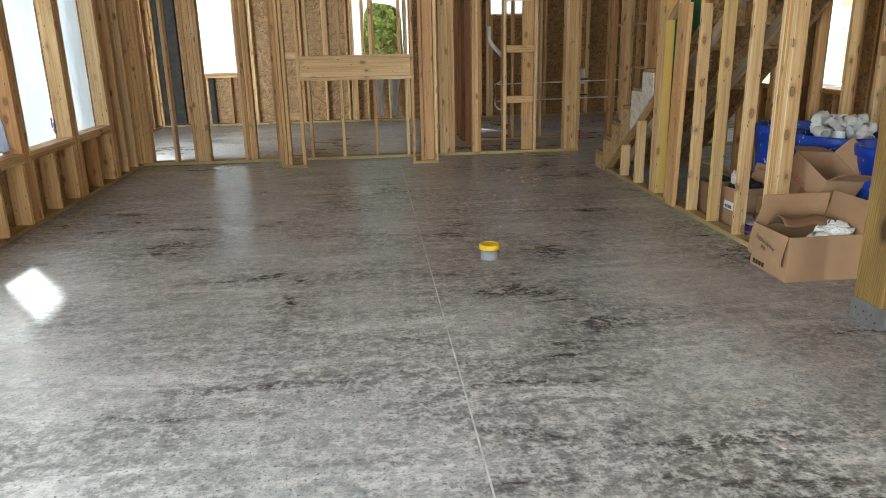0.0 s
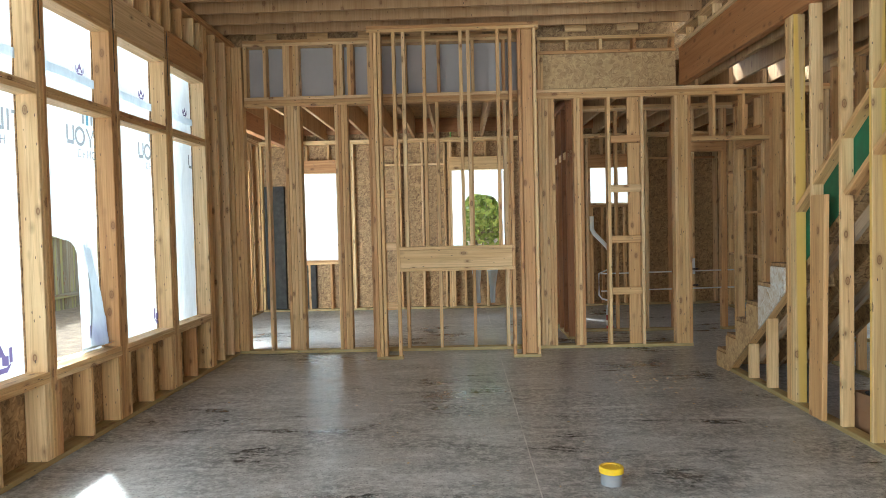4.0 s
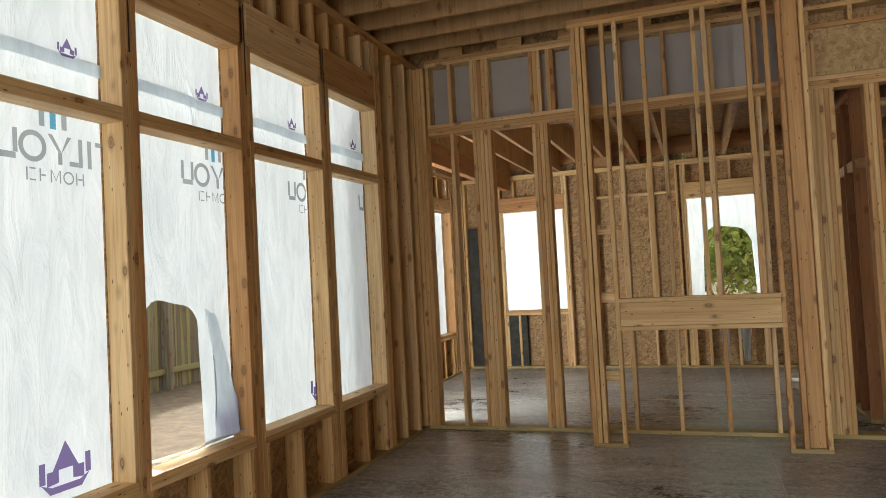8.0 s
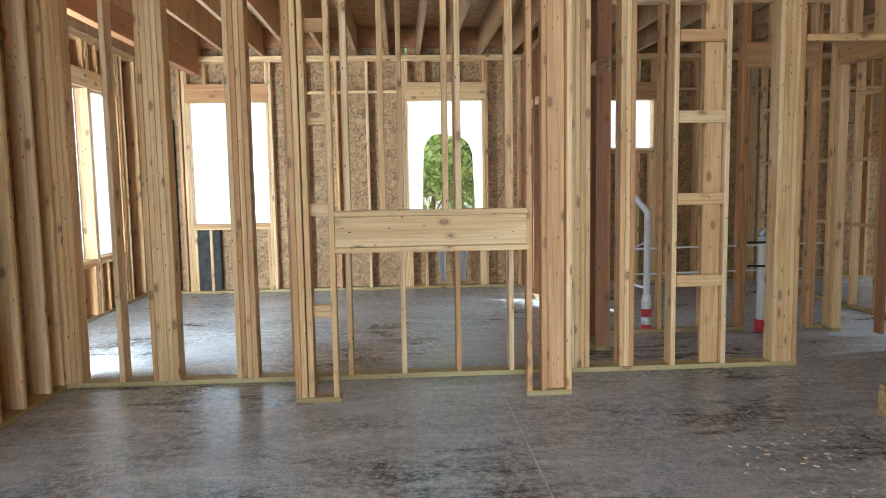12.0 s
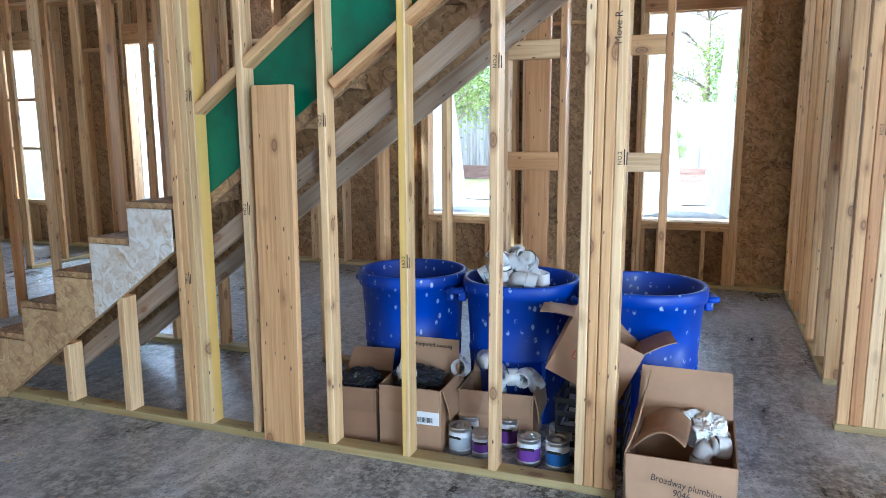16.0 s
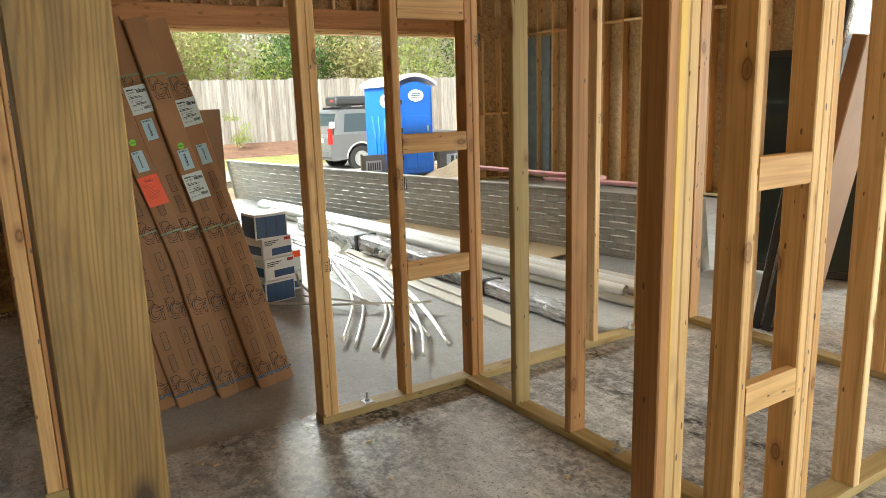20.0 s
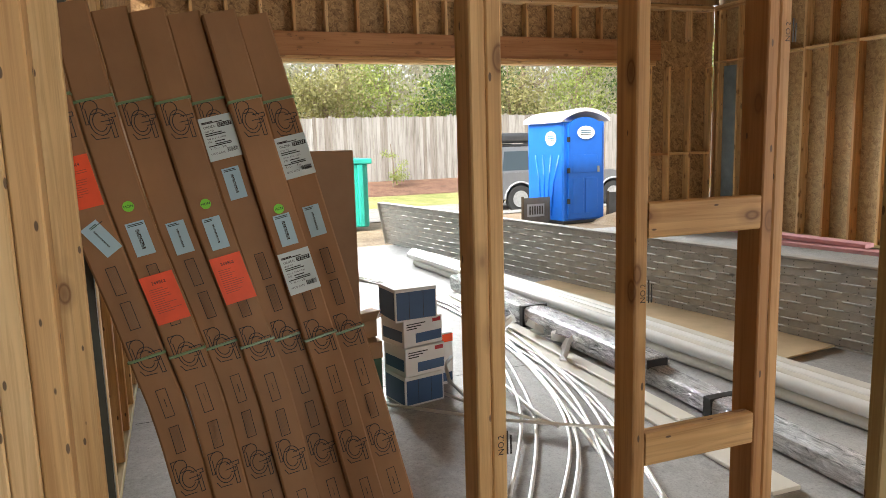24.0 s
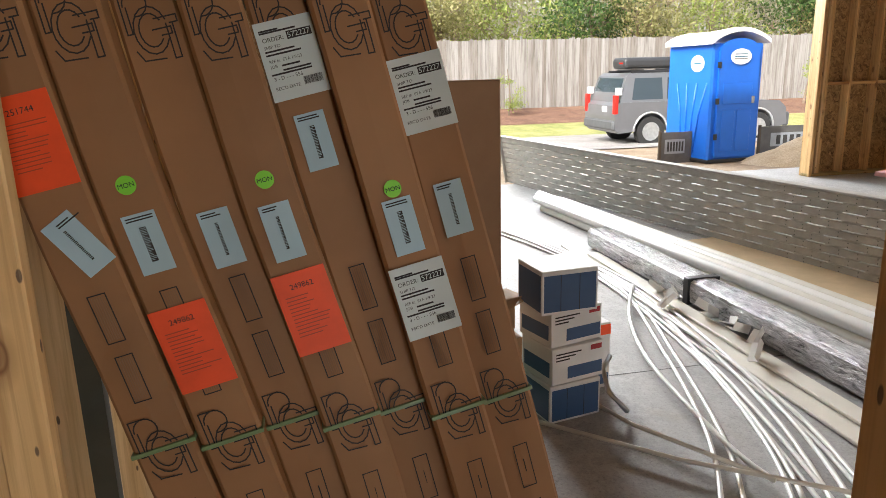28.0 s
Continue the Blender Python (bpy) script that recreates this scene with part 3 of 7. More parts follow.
# doorway added in the unseen stretch, to let light in from the west
west.opening(-0.4, 1.6, 0.0, 2.75, top, 0.3)
west.panels(-1.0, 9.4, 0.0, 4.1, [(a, b, 0.6, 3.12) for a, b in WINS] + [(-0.4, 1.6, -0.1, 2.75)], OSB)

# ---- fireplace wall ----
B = 9.10
back = Wall("wall_fireplace", "open pine stud wall between great room and back room", "x", B, 1)
back.plate(-2.80, 2.70, 0, 1, TREATED)
low_top = H_LOW - 2 * T - 0.03
back.plate(-2.66, 4.1, low_top, 3, None, "top_plate")
back.studs([-2.80, -2.76, -2.72], T, H_GREAT - 2 * T, None)
back.studs([-2.42], T, low_top)
back.studs([-2.18], T, low_top, None, 5)
back.studs([-1.57], T, low_top, None, 4)
back.studs([-1.16, -1.10], T, low_top)
back.studs([-0.75, -0.35, 0.06, 0.46], T, low_top)
back.studs([0.88], T, low_top, None, 5)
back.studs([1.30], T, low_top, None, 3)
back.studs([1.70], T, low_top, None, 1)
back.put("stud", 1.95, 2.09, 0.05, 0.05 + T, T, low_top)
back.studs([2.095], T, low_top)
back.studs([2.50], T, low_top, None, 5)
for z in (0.64, 1.26, 1.87, 2.46):
    back.put("blocking", 1.74, 2.09, -0.002, T, z, z + 0.089)
back.put("door_header", 2.70, 3.62, 0, 0.09, 2.46, 2.46 + 0.05)
back.studs([2.95, 3.30], 2.515, low_top)
back.studs([3.62], T, low_top, None, 4)
# upper part, with gypsum board behind
up0, up1 = H_LOW, H_GREAT - 2 * T
back.plate(-2.66, 0.88, up1, 2, None, "top_plate")
for a, n in ((-2.66, 1), (-2.42, 1), (-2.18, 5), (-1.57, 3), (-1.40, 2), (-1.16, 2), (-0.72, 1), (-0.32, 1), (0.09, 1), (0.46, 1), (0.70, 1)):
    back.studs([a], up0, up1, None, n)
back.panels(-2.66, 0.88, up0, up1, [], GYPSUM, "gypsum_panel", 0.142, 0.012)
# strand-board beam and open rim over the passage side
back.put("beam_board", 0.95, 2.52, 0.0, 0.02, H_LOW + 0.01, 3.53, OSB_PALE)
back.put("beam_board", 0.95, 2.52, 0.10, 0.12, H_LOW + 0.01, 3.53, OSB_PALE)
back.put("plate", 0.88, 2.52, -0.01, 0.13, 3.532, 3.57)
back.put("plate", 0.88, 2.52, 0.0, 0.13, 3.70, 3.738)
back.studs([0.88, 1.22, 1.62, 2.02, 2.47], 3.571, 3.70)
back.studs([0.88], H_LOW, 3.53, None, 2)

back.panels(-2.95, 2.75, 3.470, 4.086, [], OSB, "rim_panel", 0.16, 0.012)
for i in range(8):
    back.put("rim_block", -2.5 + i * 0.62, -2.5 + i * 0.62 + 0.25, 0.02, 0.06, H_GREAT + 0.001, H_GREAT + 0.2)

# ---- fireplace chase standing proud of that wall ----
F = 8.56
chase = thing("fireplace_chase", "pine-framed fireplace chase with a timber lintel over the firebox opening", "fireplace frame", kind="structure")
TOPF = 3.78
for a, b in ((-1.06, -0.76), (0.50, 0.81)):
    board(chase, "bottom_plate", a, b, F, F + 0.089, 0.0, T, TREATED)
    board(chase, "bottom_plate", a if a < 0 else b - 0.089, a + 0.089 if a < 0 else b, F + 0.09, B - 0.002, 0.0, T, TREATED)
    board(chase, "top_plate", a if a < 0 else b - 0.089, a + 0.089 if a < 0 else b, F + 0.09, B - 0.002, TOPF - T, TOPF)
for a in (-1.06, -1.02, -0.81, 0.50, 0.60, 0.77):
    board(chase, "stud", a, a + T, F, F + 0.089, T, TOPF - 2 * T)
board(chase, "stud", -0.975, -0.937, F + 0.01, F + 0.15, T, TOPF - 2 * T)
board(chase, "stud", 0.645, 0.765, F + 0.05, F + 0.05 + T, T, TOPF - 2 * T)
for a in (-1.06, 0.77):
    for y in (8.80, 9.02):
        board(chase, "stud", a, a + T, y, y + 0.06, T, TOPF - T - 0.001)
for i in range(2):
    board(chase, "top_plate", -1.09, 0.84, F - 0.005, F + 0.089, TOPF - (2 - i) * T, TOPF - (1 - i) * T - 0.001)
lint = board(chase, "lintel", -0.77, 0.51, F + 0.004, F + 0.08, 1.045, 1.245)
board(chase, "lintel_plate", -0.775, 0.535, F, F + 0.089, 1.005, 1.043)
board(chase, "lintel_plate", -0.775, 0.535, F, F + 0.089, 1.247, 1.285)
for a in (-0.70, -0.47, -0.055, 0.03, 0.36):
    board(chase, "stud", a, a + T, F + 0.002, F + 0.087, 1.286, TOPF - 2 * T)
for a in (-0.98, 0.62):
    for z in (0.56, 1.25, 1.85, 2.45):
        board(chase, "blocking", a, a + 0.17 if a < 0 else a + 0.15, F + 0.09, F + 0.09 + T, z, z + 0.089)

# ---- ceiling of the great room: joists across, boards above ----
ceiling = thing("ceiling", "bare floor joists and strand-board deck overhead", "ceiling", kind="structure")


def joist_set(bm, along, a0, a1, places, z0, depth, t=T):
    for p in places:
        if along == "x":
            box_bm(a0, a1, p, p + t, z0, z0 + depth, 0, bm)
        else:
            box_bm(p, p + t, a0, a1, z0, z0 + depth, 0, bm)


ceiling_wood = lumber("joist_pine", (0.52, 0.34, 0.17), (0.46, 0.28, 0.13), (0.38, 0.21, 0.09))
bm = bmesh.new()
joist_set(bm, "x", -2.95, 2.6, [-0.95 + 0.4064 * i for i in range(25)], H_GREAT, 0.286)
part("joists", bm, ceiling_wood, ceiling)
bm = bmesh.new()
joist_set(bm, "y", 9.258, 13.6, [-3.75 + 0.4064 * i for i in range(16)], H_LOW, 0.35, 0.045)
joist_set(bm, "y", -1.0, 9.0, [2.75 + 0.4064 * i for i in range(11)], H_LOW, 0.35, 0.045)
joist_set(bm, "y", 9.258, 13.6, [2.8 + 0.4064 * i for i in range(11)], H_LOW + 0.001, 0.35, 0.045)
part("floor_joists", bm, ceiling_wood, ceiling)
part("deck", box_bm(-2.95, 2.6, -1.2, 9.32, 4.087, 4.105), OSB, ceiling)
part("deck_low", box_bm(-3.9, 7.0, 9.262, 13.8, 3.462, 3.48), OSB, ceiling)
part("deck_stair_side", box_bm(2.6, 7.0, -1.2, 9.0, 3.463, 3.481), OSB, ceiling)
bm = bmesh.new()
joist_set(bm, "y", -5.3, 3.1, [4.0 + 0.4064 * i for i in range(19)], 3.42, 0.286)
part("garage_joists", bm, ceiling_wood, ceiling)
part("garage_deck", box_bm(1.3, 11.7, -5.5, 3.3, 3.707, 3.725), OSB, ceiling)

# big laminated beam over the stair wall
beam = thing("roof_beam", "orange laminated timber beam carrying the upper floor", "beam", kind="structure")
board(beam, "lamination", 2.555, 2.60, 0.5, 9.08, 3.12, 3.56, LVL)
board(beam, "lamination", 2.602, 2.647, 0.5, 9.08, 3.12, 3.56, LVL)
board(beam, "plate", 2.53, 2.66, 0.5, 9.08, 3.562, 3.60)
board(beam, "plate", 2.53, 2.66, 0.5, 9.08, 3.722, 3.76)
for i in range(20):
    board(beam, "web", 2.55, 2.64, 0.6 + i * 0.43, 0.6 + i * 0.43 + T, 3.601, 3.721)

# ---- back room ----
north = Wall("wall_north", "pine-framed outer wall sheathed in brown strand board, with wrapped windows", "x", 13.45, 1)
NW = [(-3.08, -2.08, 0.93, 2.52), (-0.22, 0.77, 0.93, 2.52), (2.28, 3.10, 1.86, 2.50)]
north.run(-3.72, 7.0, H_LOW, NW, start=0.1, blocks=(2.62,))
north.panels(-3.9, 7.1, 0.0, 3.5, NW, OSB)
north.put("rim_beam", -3.5, 7.0, 0.0, 0.045, H_LOW + 0.10, 3.46, LVL)
north.put("insulation_batt", -3.06, -2.75, 0.02, 0.13, 0.05, 0.84, INSULATION)
north.put("insulation_batt", -3.66, -3.30, 0.02, 0.13, 0.05, 2.3, INSULATION)
nw2 = Wall("wall_northwest", "pine-framed side wall of the back room with paired windows", "y", -3.72, -1)
SW = [(11.30, 11.97, 0.66, 2.53), (12.05, 12.78, 0.66, 2.53)]
nw2.run(9.3, 13.44, H_LOW, [], start=0.0, skip=((11.1, 12.9),))
for a0, a1, s, h in SW:
    nw2.opening(a0, a1, s, h, H_LOW - 2 * T, 0.2, False)
nw2.studs([11.22, 12.83], T, H_LOW - 2 * T)
nw2.panels(9.2, 13.6, 0.0, 3.5, SW, OSB)
ret = Wall("wall_return", "short framed return of the back room", "x", 9.26, -1, 0.12)
# this doorway is added, out of view, only to light the back room
ret.run(-3.72, -2.96, H_LOW, [(-3.66, -3.02, 0.0, 2.4)])
ret.panels(-3.9, -2.95, 0, 4.1, [(-3.66, -3.02, -0.1, 2.4)], OSB)
board(north.root, "flush_beam", -3.0, -2.9, 9.3, 13.4, H_LOW - 0.25, H_LOW + 0.05, LVL)

# ---- bath and hall partitions ----
bath = Wall("wall_bath_side", "reddish fir stud partition beside the bathroom", "y", 1.30, 1, 0.12)
bath.run(9.75, 13.44, H_LOW, [], material=RED_WOOD)
bath.put("plate", 9.75, 13.44, 0.02, 0.11, 2.36, 2.45)
bathf = Wall("wall_bath_front", "stud partition across the bathroom", "x", 10.36, 1, 0.09)
bathf.run(1.45, 3.75, H_LOW, [(2.9, 3.5, 0.0, 2.45)], start=0.2)
hall = Wall("wall_hall", "open stud partition along the hall", "y", 3.66, 1, 0.09)
hall.run(9.25, 10.35, H_LOW, [(9.45, 10.2, 0.0, 2.45)])
hall2 = Wall("wall_hall_far", "open stud partition with blocking", "y", 4.55, 1, 0.09)
hall2.run(10.4, 13.4, H_LOW, [], start=0.1, blocks=(0.9, 1.6, 2.3))
rooms = Wall("wall_study", "row of bare pine studs between hall and front room", "x", 9.14, 1, 0.09)
rooms.run(3.95, 6.82, H_LOW, [], start=-0.05)
cl = Wall("wall_closet", "short stud partition by the front windows", "x", 10.85, 1, 0.09)
cl.run(5.45, 6.82, H_LOW, [], start=0.05)

# ---- front wall with tall openings ----
front = Wall("wall_front", "framed front wall sheathed in brown strand board", "y", 6.82, 1)
FW = [(3.76, 4.54, 0.62, 2.53), (5.86, 6.72, 0.60, 2.53), (9.85, 10.64, 0.62, 2.52), (11.85, 12.70, 0.60, 2.52)]
front.run(3.22, 13.44, H_LOW, FW, start=0.02, blocks=(2.46,))
front.panels(3.1, 13.7, 0.0, 3.5, FW, OSB)
side = Wall("wall_garage_north", "stud wall between entry and garage with a narrow opening behind its doubled end", "x", 3.27, -1, 0.16)
side.run(4.34, 6.82, H_LOW, [], start=0.04)
side.plate(3.66, 4.34, H_LOW - 2 * T, 2, None, "top_plate")
side.plate(6.82, 11.4, 0, 1, TREATED)
side.put("stud", 4.27, 4.308, 0.15, 0.222, T, H_LOW - 2 * T)
for i in range(5):
    board(side.root, "end_stud", 3.630, 3.700, 3.03 + i * 0.055, 3.03 + i * 0.055 + 0.053, T, H_LOW - 2 * T)
board(side.root, "bottom_plate", 3.625, 3.705, 3.02, 3.31, 0.0, T, TREATED)
side.panels(6.82, 11.4, 0.0, 3.5, [], OSB, d=0.165)

# ---- stair wall ----
SX = 2.58
stair_wall = Wall("wall_stair", "open stud wall under the rising stair, yellow-streaked studs", "y", SX, 1, 0.09)
stair_wall.plate(4.25, 7.66, 0, 1, TREATED)
for y, w, mat, h in ((6.22, 2, YELLOW_WOOD, 3.12), (6.30, 2, WOOD, 3.12), (5.94, 1, WOOD, 3.12), (5.53, 1, WOOD, 3.12), (5.15, 1, YELLOW_WOOD, 3.12), (4.75, 1, WOOD, 3.12), (4.26, 2, WOOD, 3.12), (4.34, 1, WOOD, 3.12), (4.38, 1, WOOD, 3.12)):
    stair_wall.studs([y], T, h, mat, w)
RISE, RUN, Y0 = 0.19, 0.262, 7.96
slope = RISE / RUN
for y, s in ((7.13, 0.09), (6.73, 0.09)):
    zt = (7.66 - y) * slope - 0.03
    stair_wall.put("cripple_stud", y, y + T * 1.2, 0.0, 0.09, T, zt)
d = Vector((0, -1, slope)).normalized()
stick(stair_wall.root, "sloped_plate", (SX + 0.045, 7.66, T * 0.8), (SX + 0.045, 6.40, 1.26 * slope + T * 0.8), 0.09, T)
stick(stair_wall.root, "sloped_rail", (SX + 0.05, 6.26, 1.555), (SX + 0.05, 3.9, 1.555 + 2.36 * slope), 0.09, T)
stick(stair_wall.root, "sloped_rail", (SX + 0.05, 5.50, 1.68), (SX + 0.05, 3.9, 1.68 + 1.6 * slope), 0.09, T)

stair = thing("staircase", "straight flight of strand-board steps on pine stringers, unfinished", "stairs", kind="structure")
SX1 = 3.62
for i in range(16):
    y = Y0 - i * RUN
    zt = (i + 1) * RISE
    if zt > 3.2:
        break
    sx = SX + 0.003 if i < 6 else SX + 0.11
    board(stair, "tread", sx, SX1, y - RUN - 0.02, y + 0.018, zt - 0.028, zt, OSB)
    board(stair, "riser", sx, SX1, y - 0.012, y, zt - RISE + 0.001, zt - 0.029, OSB)


def skirt(x0, x1, n0, n1, below, material, name):
    """A saw-toothed side piece of the stair between two steps."""
    pts = [(Y0 - n0 * RUN, n0 * RISE)]
    for i in range(n0, n1):
        pts += [(Y0 - i * RUN, (i + 1) * RISE - 0.03), (Y0 - (i + 1) * RUN, (i + 1) * RISE - 0.03)]
    low = lambda y: max(0.001, (Y0 - y) * slope - below)
    pts.append((pts[-1][0], low(pts[-1][0])))
    if n0 == 0:
        pts.append((Y0 - below / slope, 0.001))
    else:
        pts.append((pts[0][0], low(pts[0][0])))
    bm = bmesh.new()
    a = [bm.verts.new((x0, y, z)) for y, z in pts]
    b = [bm.verts.new((x1, y, z)) for y, z in pts]
    n = len(pts)
    bm.faces.new(a)
    bm.faces.new(b[::-1])
    for i in range(n):
        bm.faces.new((a[i], b[i], b[(i + 1) % n], a[(i + 1) % n]))
    bmesh.ops.recalc_face_normals(bm, faces=bm.faces[:])
    return part(name, bm, material, stair)


skirt(SX - 0.014, SX + 0.001, 0, 4, 0.235, OSB_PALE, "side_panel")
skirt(SX - 0.013, SX + 0.001, 4, 6, 0.235, OSB_STAIN, "side_panel")
for x in (SX + 0.10, (SX + SX1) / 2, SX1 - 0.05):
    skirt(x, x + T, 0, 15, 0.13, OSB, "stringer")
for x in (SX + 0.12, (SX + SX1) / 2 + 0.05):
    stick(stair, "stringer_rail", (x, 7.2, 0.22), (x, 4.0, 0.22 + 3.2 * slope), T, 0.089, (1, 0, 0), GREY_WOOD)
bm = bmesh.new()
prof = [(6.36, 1.06), (6.36, 1.50), (3.9, 1.50 + 2.46 * slope), (3.9, 1.06 + 2.46 * slope)]
a = [bm.verts.new((SX + 0.092, y, z + 0.03)) for y, z in prof]
b = [bm.verts.new((SX + 0.104, y, z + 0.03)) for y, z in prof]
bm.faces.new(a), bm.faces.new(b[::-1])
for i in range(4):
    bm.faces.new((a[i], b[i], b[(i + 1) % 4], a[(i + 1) % 4]))
bmesh.ops.recalc_face_normals(bm, faces=bm.faces[:])
part("skirt_board", bm, GREEN_BOARD, stair, "dark green coated board")

backw = Wall("wall_stair_back", "pine stud wall behind the stair with edge-on blocking", "y", 3.72, 1, 0.09)
backw.run(4.16, 7.9, H_LOW, [(6.25, 6.75, 0.0, 2.3)], start=0.0, skip=((4.2, 5.2),))
backw.studs([4.37, 4.70, 5.02], T, H_LOW - 2 * T)
backw.put("stud", 4.80, 4.94, 0.05, 0.05 + T, T, H_LOW - 2 * T)
for z in (0.55, 1.26, 1.86):
    backw.put("blocking", 4.738, 5.02, 0.0, T, z, z + 0.1)
    backw.put("blocking", 4.20, 4.37, 0.0, T, z, z + 0.1)

# ---- entry post and pantry partitions ----
post = thing("timber_post", "weathered treated timber post on a steel stand-off base", "post", kind="structure")
board(post, "shaft", 2.47, 2.66, 3.06, 3.27, 0.115, 3.12, OLD_POST)
part("base_plate", box_bm(2.465, 2.665, 3.055, 3.275, 0.002, 0.114), GALV, post)
for y in (3.052, 3.2745):
    part("base_strap", box_bm(2.50, 2.63, y, y + 0.004, 0.012, 0.20), GALV, post)
for k in range(6):
    part("screw", box_bm(2.4625, 2.4655, 3.08 + 0.03 * k, 3.086 + 0.03 * k, 0.03 + 0.03 * (k % 2), 0.036 + 0.03 * (k % 2)), BLACK, post)

gar = Wall("wall_pantry_east", "open stud partition between pantry and garage on a treated plate", "y", 3.61, 1, 0.09)
gar.plate(-0.40, 2.18, 0, 1, TREATED)
gar.plate(-0.40, 2.18, H_LOW - 2 * T, 2, None, "top_plate")
gtop = H_LOW - 2 * T
gar.studs([2.098], T, gtop, None, 2)
gar.studs([1.70], T, gtop)
gar.studs([1.262], T, gtop, RED_FACED, 2)
gar.studs([0.43, 0.0, -0.31, -0.35], T, gtop)
for z in (0.608, 1.214, 1.82):
    gar.put("blocking", 1.342, 1.699, 0.0, T, z, z + 0.09)
pan = Wall("wall_pantry_north", "open stud partition across the pantry on a treated plate", "x", 1.38, -1, 0.09)
pan.plate(1.998, 3.608, 0, 1, TREATED)
pan.plate(1.998, 3.608, gtop, 2, None, "top_plate")
pan.studs([3.20], T, gtop, TREATED)
pan.studs([2.83], T, gtop, RED_FACED)
pan.studs([2.335], T, gtop, YELLOW_WOOD, 2)
pan.studs([2.06, 2.12], T, gtop)
ladder = Wall("wall_pantry_ladder", "stud partition with blocking like a ladder and a yellow-streaked end post", "y", 1.905, 1, 0.09)
ladder.plate(-0.30, 1.934, 0, 1, TREATED)
ladder.plate(-0.30, 1.934, gtop, 2, None, "top_plate")
ladder.studs([1.82], T, gtop, YELLOW_WOOD, 2)
ladder.studs([1.8964], T, gtop, RED_FACED)
ladder.studs([1.545], T, gtop)
ladder.studs([1.172], T, gtop, WOOD, 3)
ladder.studs([0.82, 0.40], T, gtop)
for z in (0.505, 1.18, 1.87):
    ladder.put("blocking", 1.289, 1.544, 0.0, T, z, z + 0.095)
pans = Wall("wall_pantry_south", "open stud partition closing the pantry", "x", -0.33, -1, 0.09)
pans.run(2.0, 3.60, H_LOW, [], start=0.0)
for k in range(8):
    pans.put("stud", 2.155 + 0.0462 * k, 2.155 + 0.0462 * k + 0.044, -0.003 - 0.002 * (k % 2), 0.085, T + 0.001, H_LOW - 2 * T - 0.002)
panw = Wall("wall_pantry_west", "closed wall of pine studs", "y", 1.40, -1, 0.09)
panw.run(-1.0, 1.33, H_LOW, [])

board(rooms.root, "stud", 3.92, 3.96, 9.90, 9.99, T, 2.45, RED_WOOD)
# mill stamps and pencil notes on the studs
def stamp(wall, x, y, z, lines=2):
    """A small upright grade stamp on a face turned to the west."""
    m = Matrix.Translation((x, y, z)) @ Matrix(((0, 0, -1, 0), (0, 1, 0, 0), (1, 0, 0, 0), (0, 0, 0, 1)))
    writing(wall.root, "NO.2", 0.022, m, INK, "grade_stamp")
    for k in range(lines):
        bm = box_bm(0, 0.06 - 0.012 * k, -0.012 - 0.009 * k, -0.008 - 0.009 * k, -0.0002, 0.0002)
        part("stamp_line", bm, INK, wall.root).matrix_local = m


for y, z in ((4.27, 1.35), (4.76, 1.72), (5.16, 0.9), (5.545, 1.5), (5.955, 1.1), (6.245, 1.62), (6.315, 0.75)):
    stamp(stair_wall, SX - 0.003, y, z)
for y, z in ((0.44, 1.3), (1.27, 1.7), (1.71, 1.05), (2.11, 0.72), (0.01, 1.5)):
    stamp(gar, 3.607, y, z)
for y, z in ((3.05, 1.92), (3.16, 1.2), (3.22, 1.45)):
    stamp(side, 3.627, y, z)
writing(stair_wall.root, "Move R", 0.038, Matrix.Translation((SX - 0.003, 4.285, 1.79)) @ Matrix(((0, 0, -1, 0), (0, 1, 0, 0), (1, 0, 0, 0), (0, 0, 0, 1))), INK, "pencil_note")


# ---- garage ----
gf = Wall("wall_garage_front", "garage front wall with a wide door opening under a laminated header", "y", 11.40, 1)
GD = (-3.98, 1.85)
gf.plate(-5.3, GD[0], -0.03, 1, TREATED)
gf.plate(GD[1], 3.2, -0.03, 1, TREATED)
gf.studs([-5.3, -4.9, -4.5, -4.15, -4.11, -4.05], 0.01, 2.5)
gf.put("jamb_board", -3.98 - T, -3.98, -0.02, 0.17, -0.03, 2.52)
gf.put("jamb_board", 1.85, 1.85 + T, -0.02, 0.17, -0.03, 2.52)
gf.studs([1.9, 1.95, 2.3, 2.7, 3.1], 0.01, 2.5)
gf.put("jamb_board", -4.2, 2.1, -0.02, 0.17, 2.505, 2.505 + T)
gf.put("jamb_board", -4.2, 2.1, -0.022, 0.15, 2.545, 2.545 + T)
gf.put("header", -4.3, 2.3, 0.0, 0.045, 2.585, 2.885, LVL)
gf.put("header", -4.3, 2.3, 0.09, 0.135, 2.585, 2.885, LVL)
gf.studs([-5.3 + 0.4064 * i for i in range(22)], 2.886, 3.34)
gf.plate(-5.3, 3.2, 3.34, 2, None, "top_plate")
for z in (1.15,):
    for a, b in ((-5.26, -4.9), (-4.86, -4.5), (-4.46, -4.15)):
        gf.put("blocking", a, b, 0.0, 0.14, z, z + T)
gf.put("strap_post", -1.2, -1.0, -0.02, 0.0, 2.6, 3.34)
gf.panels(-5.4, 3.3, 0.0, 3.7, [(GD[0], GD[1], -0.1, 2.55)], OSB)
# closed wall added out of view, where sun would leak in
gw = Wall("wall_garage_west", "unseen framed wall added to stop sun leaking into the garage", "y", 1.40, -1, 0.12)
gw.run(-5.3, -1.0, 3.42, [])
gw.panels(-5.4, -0.98, -0.03, 3.7, [], OSB_PALE)
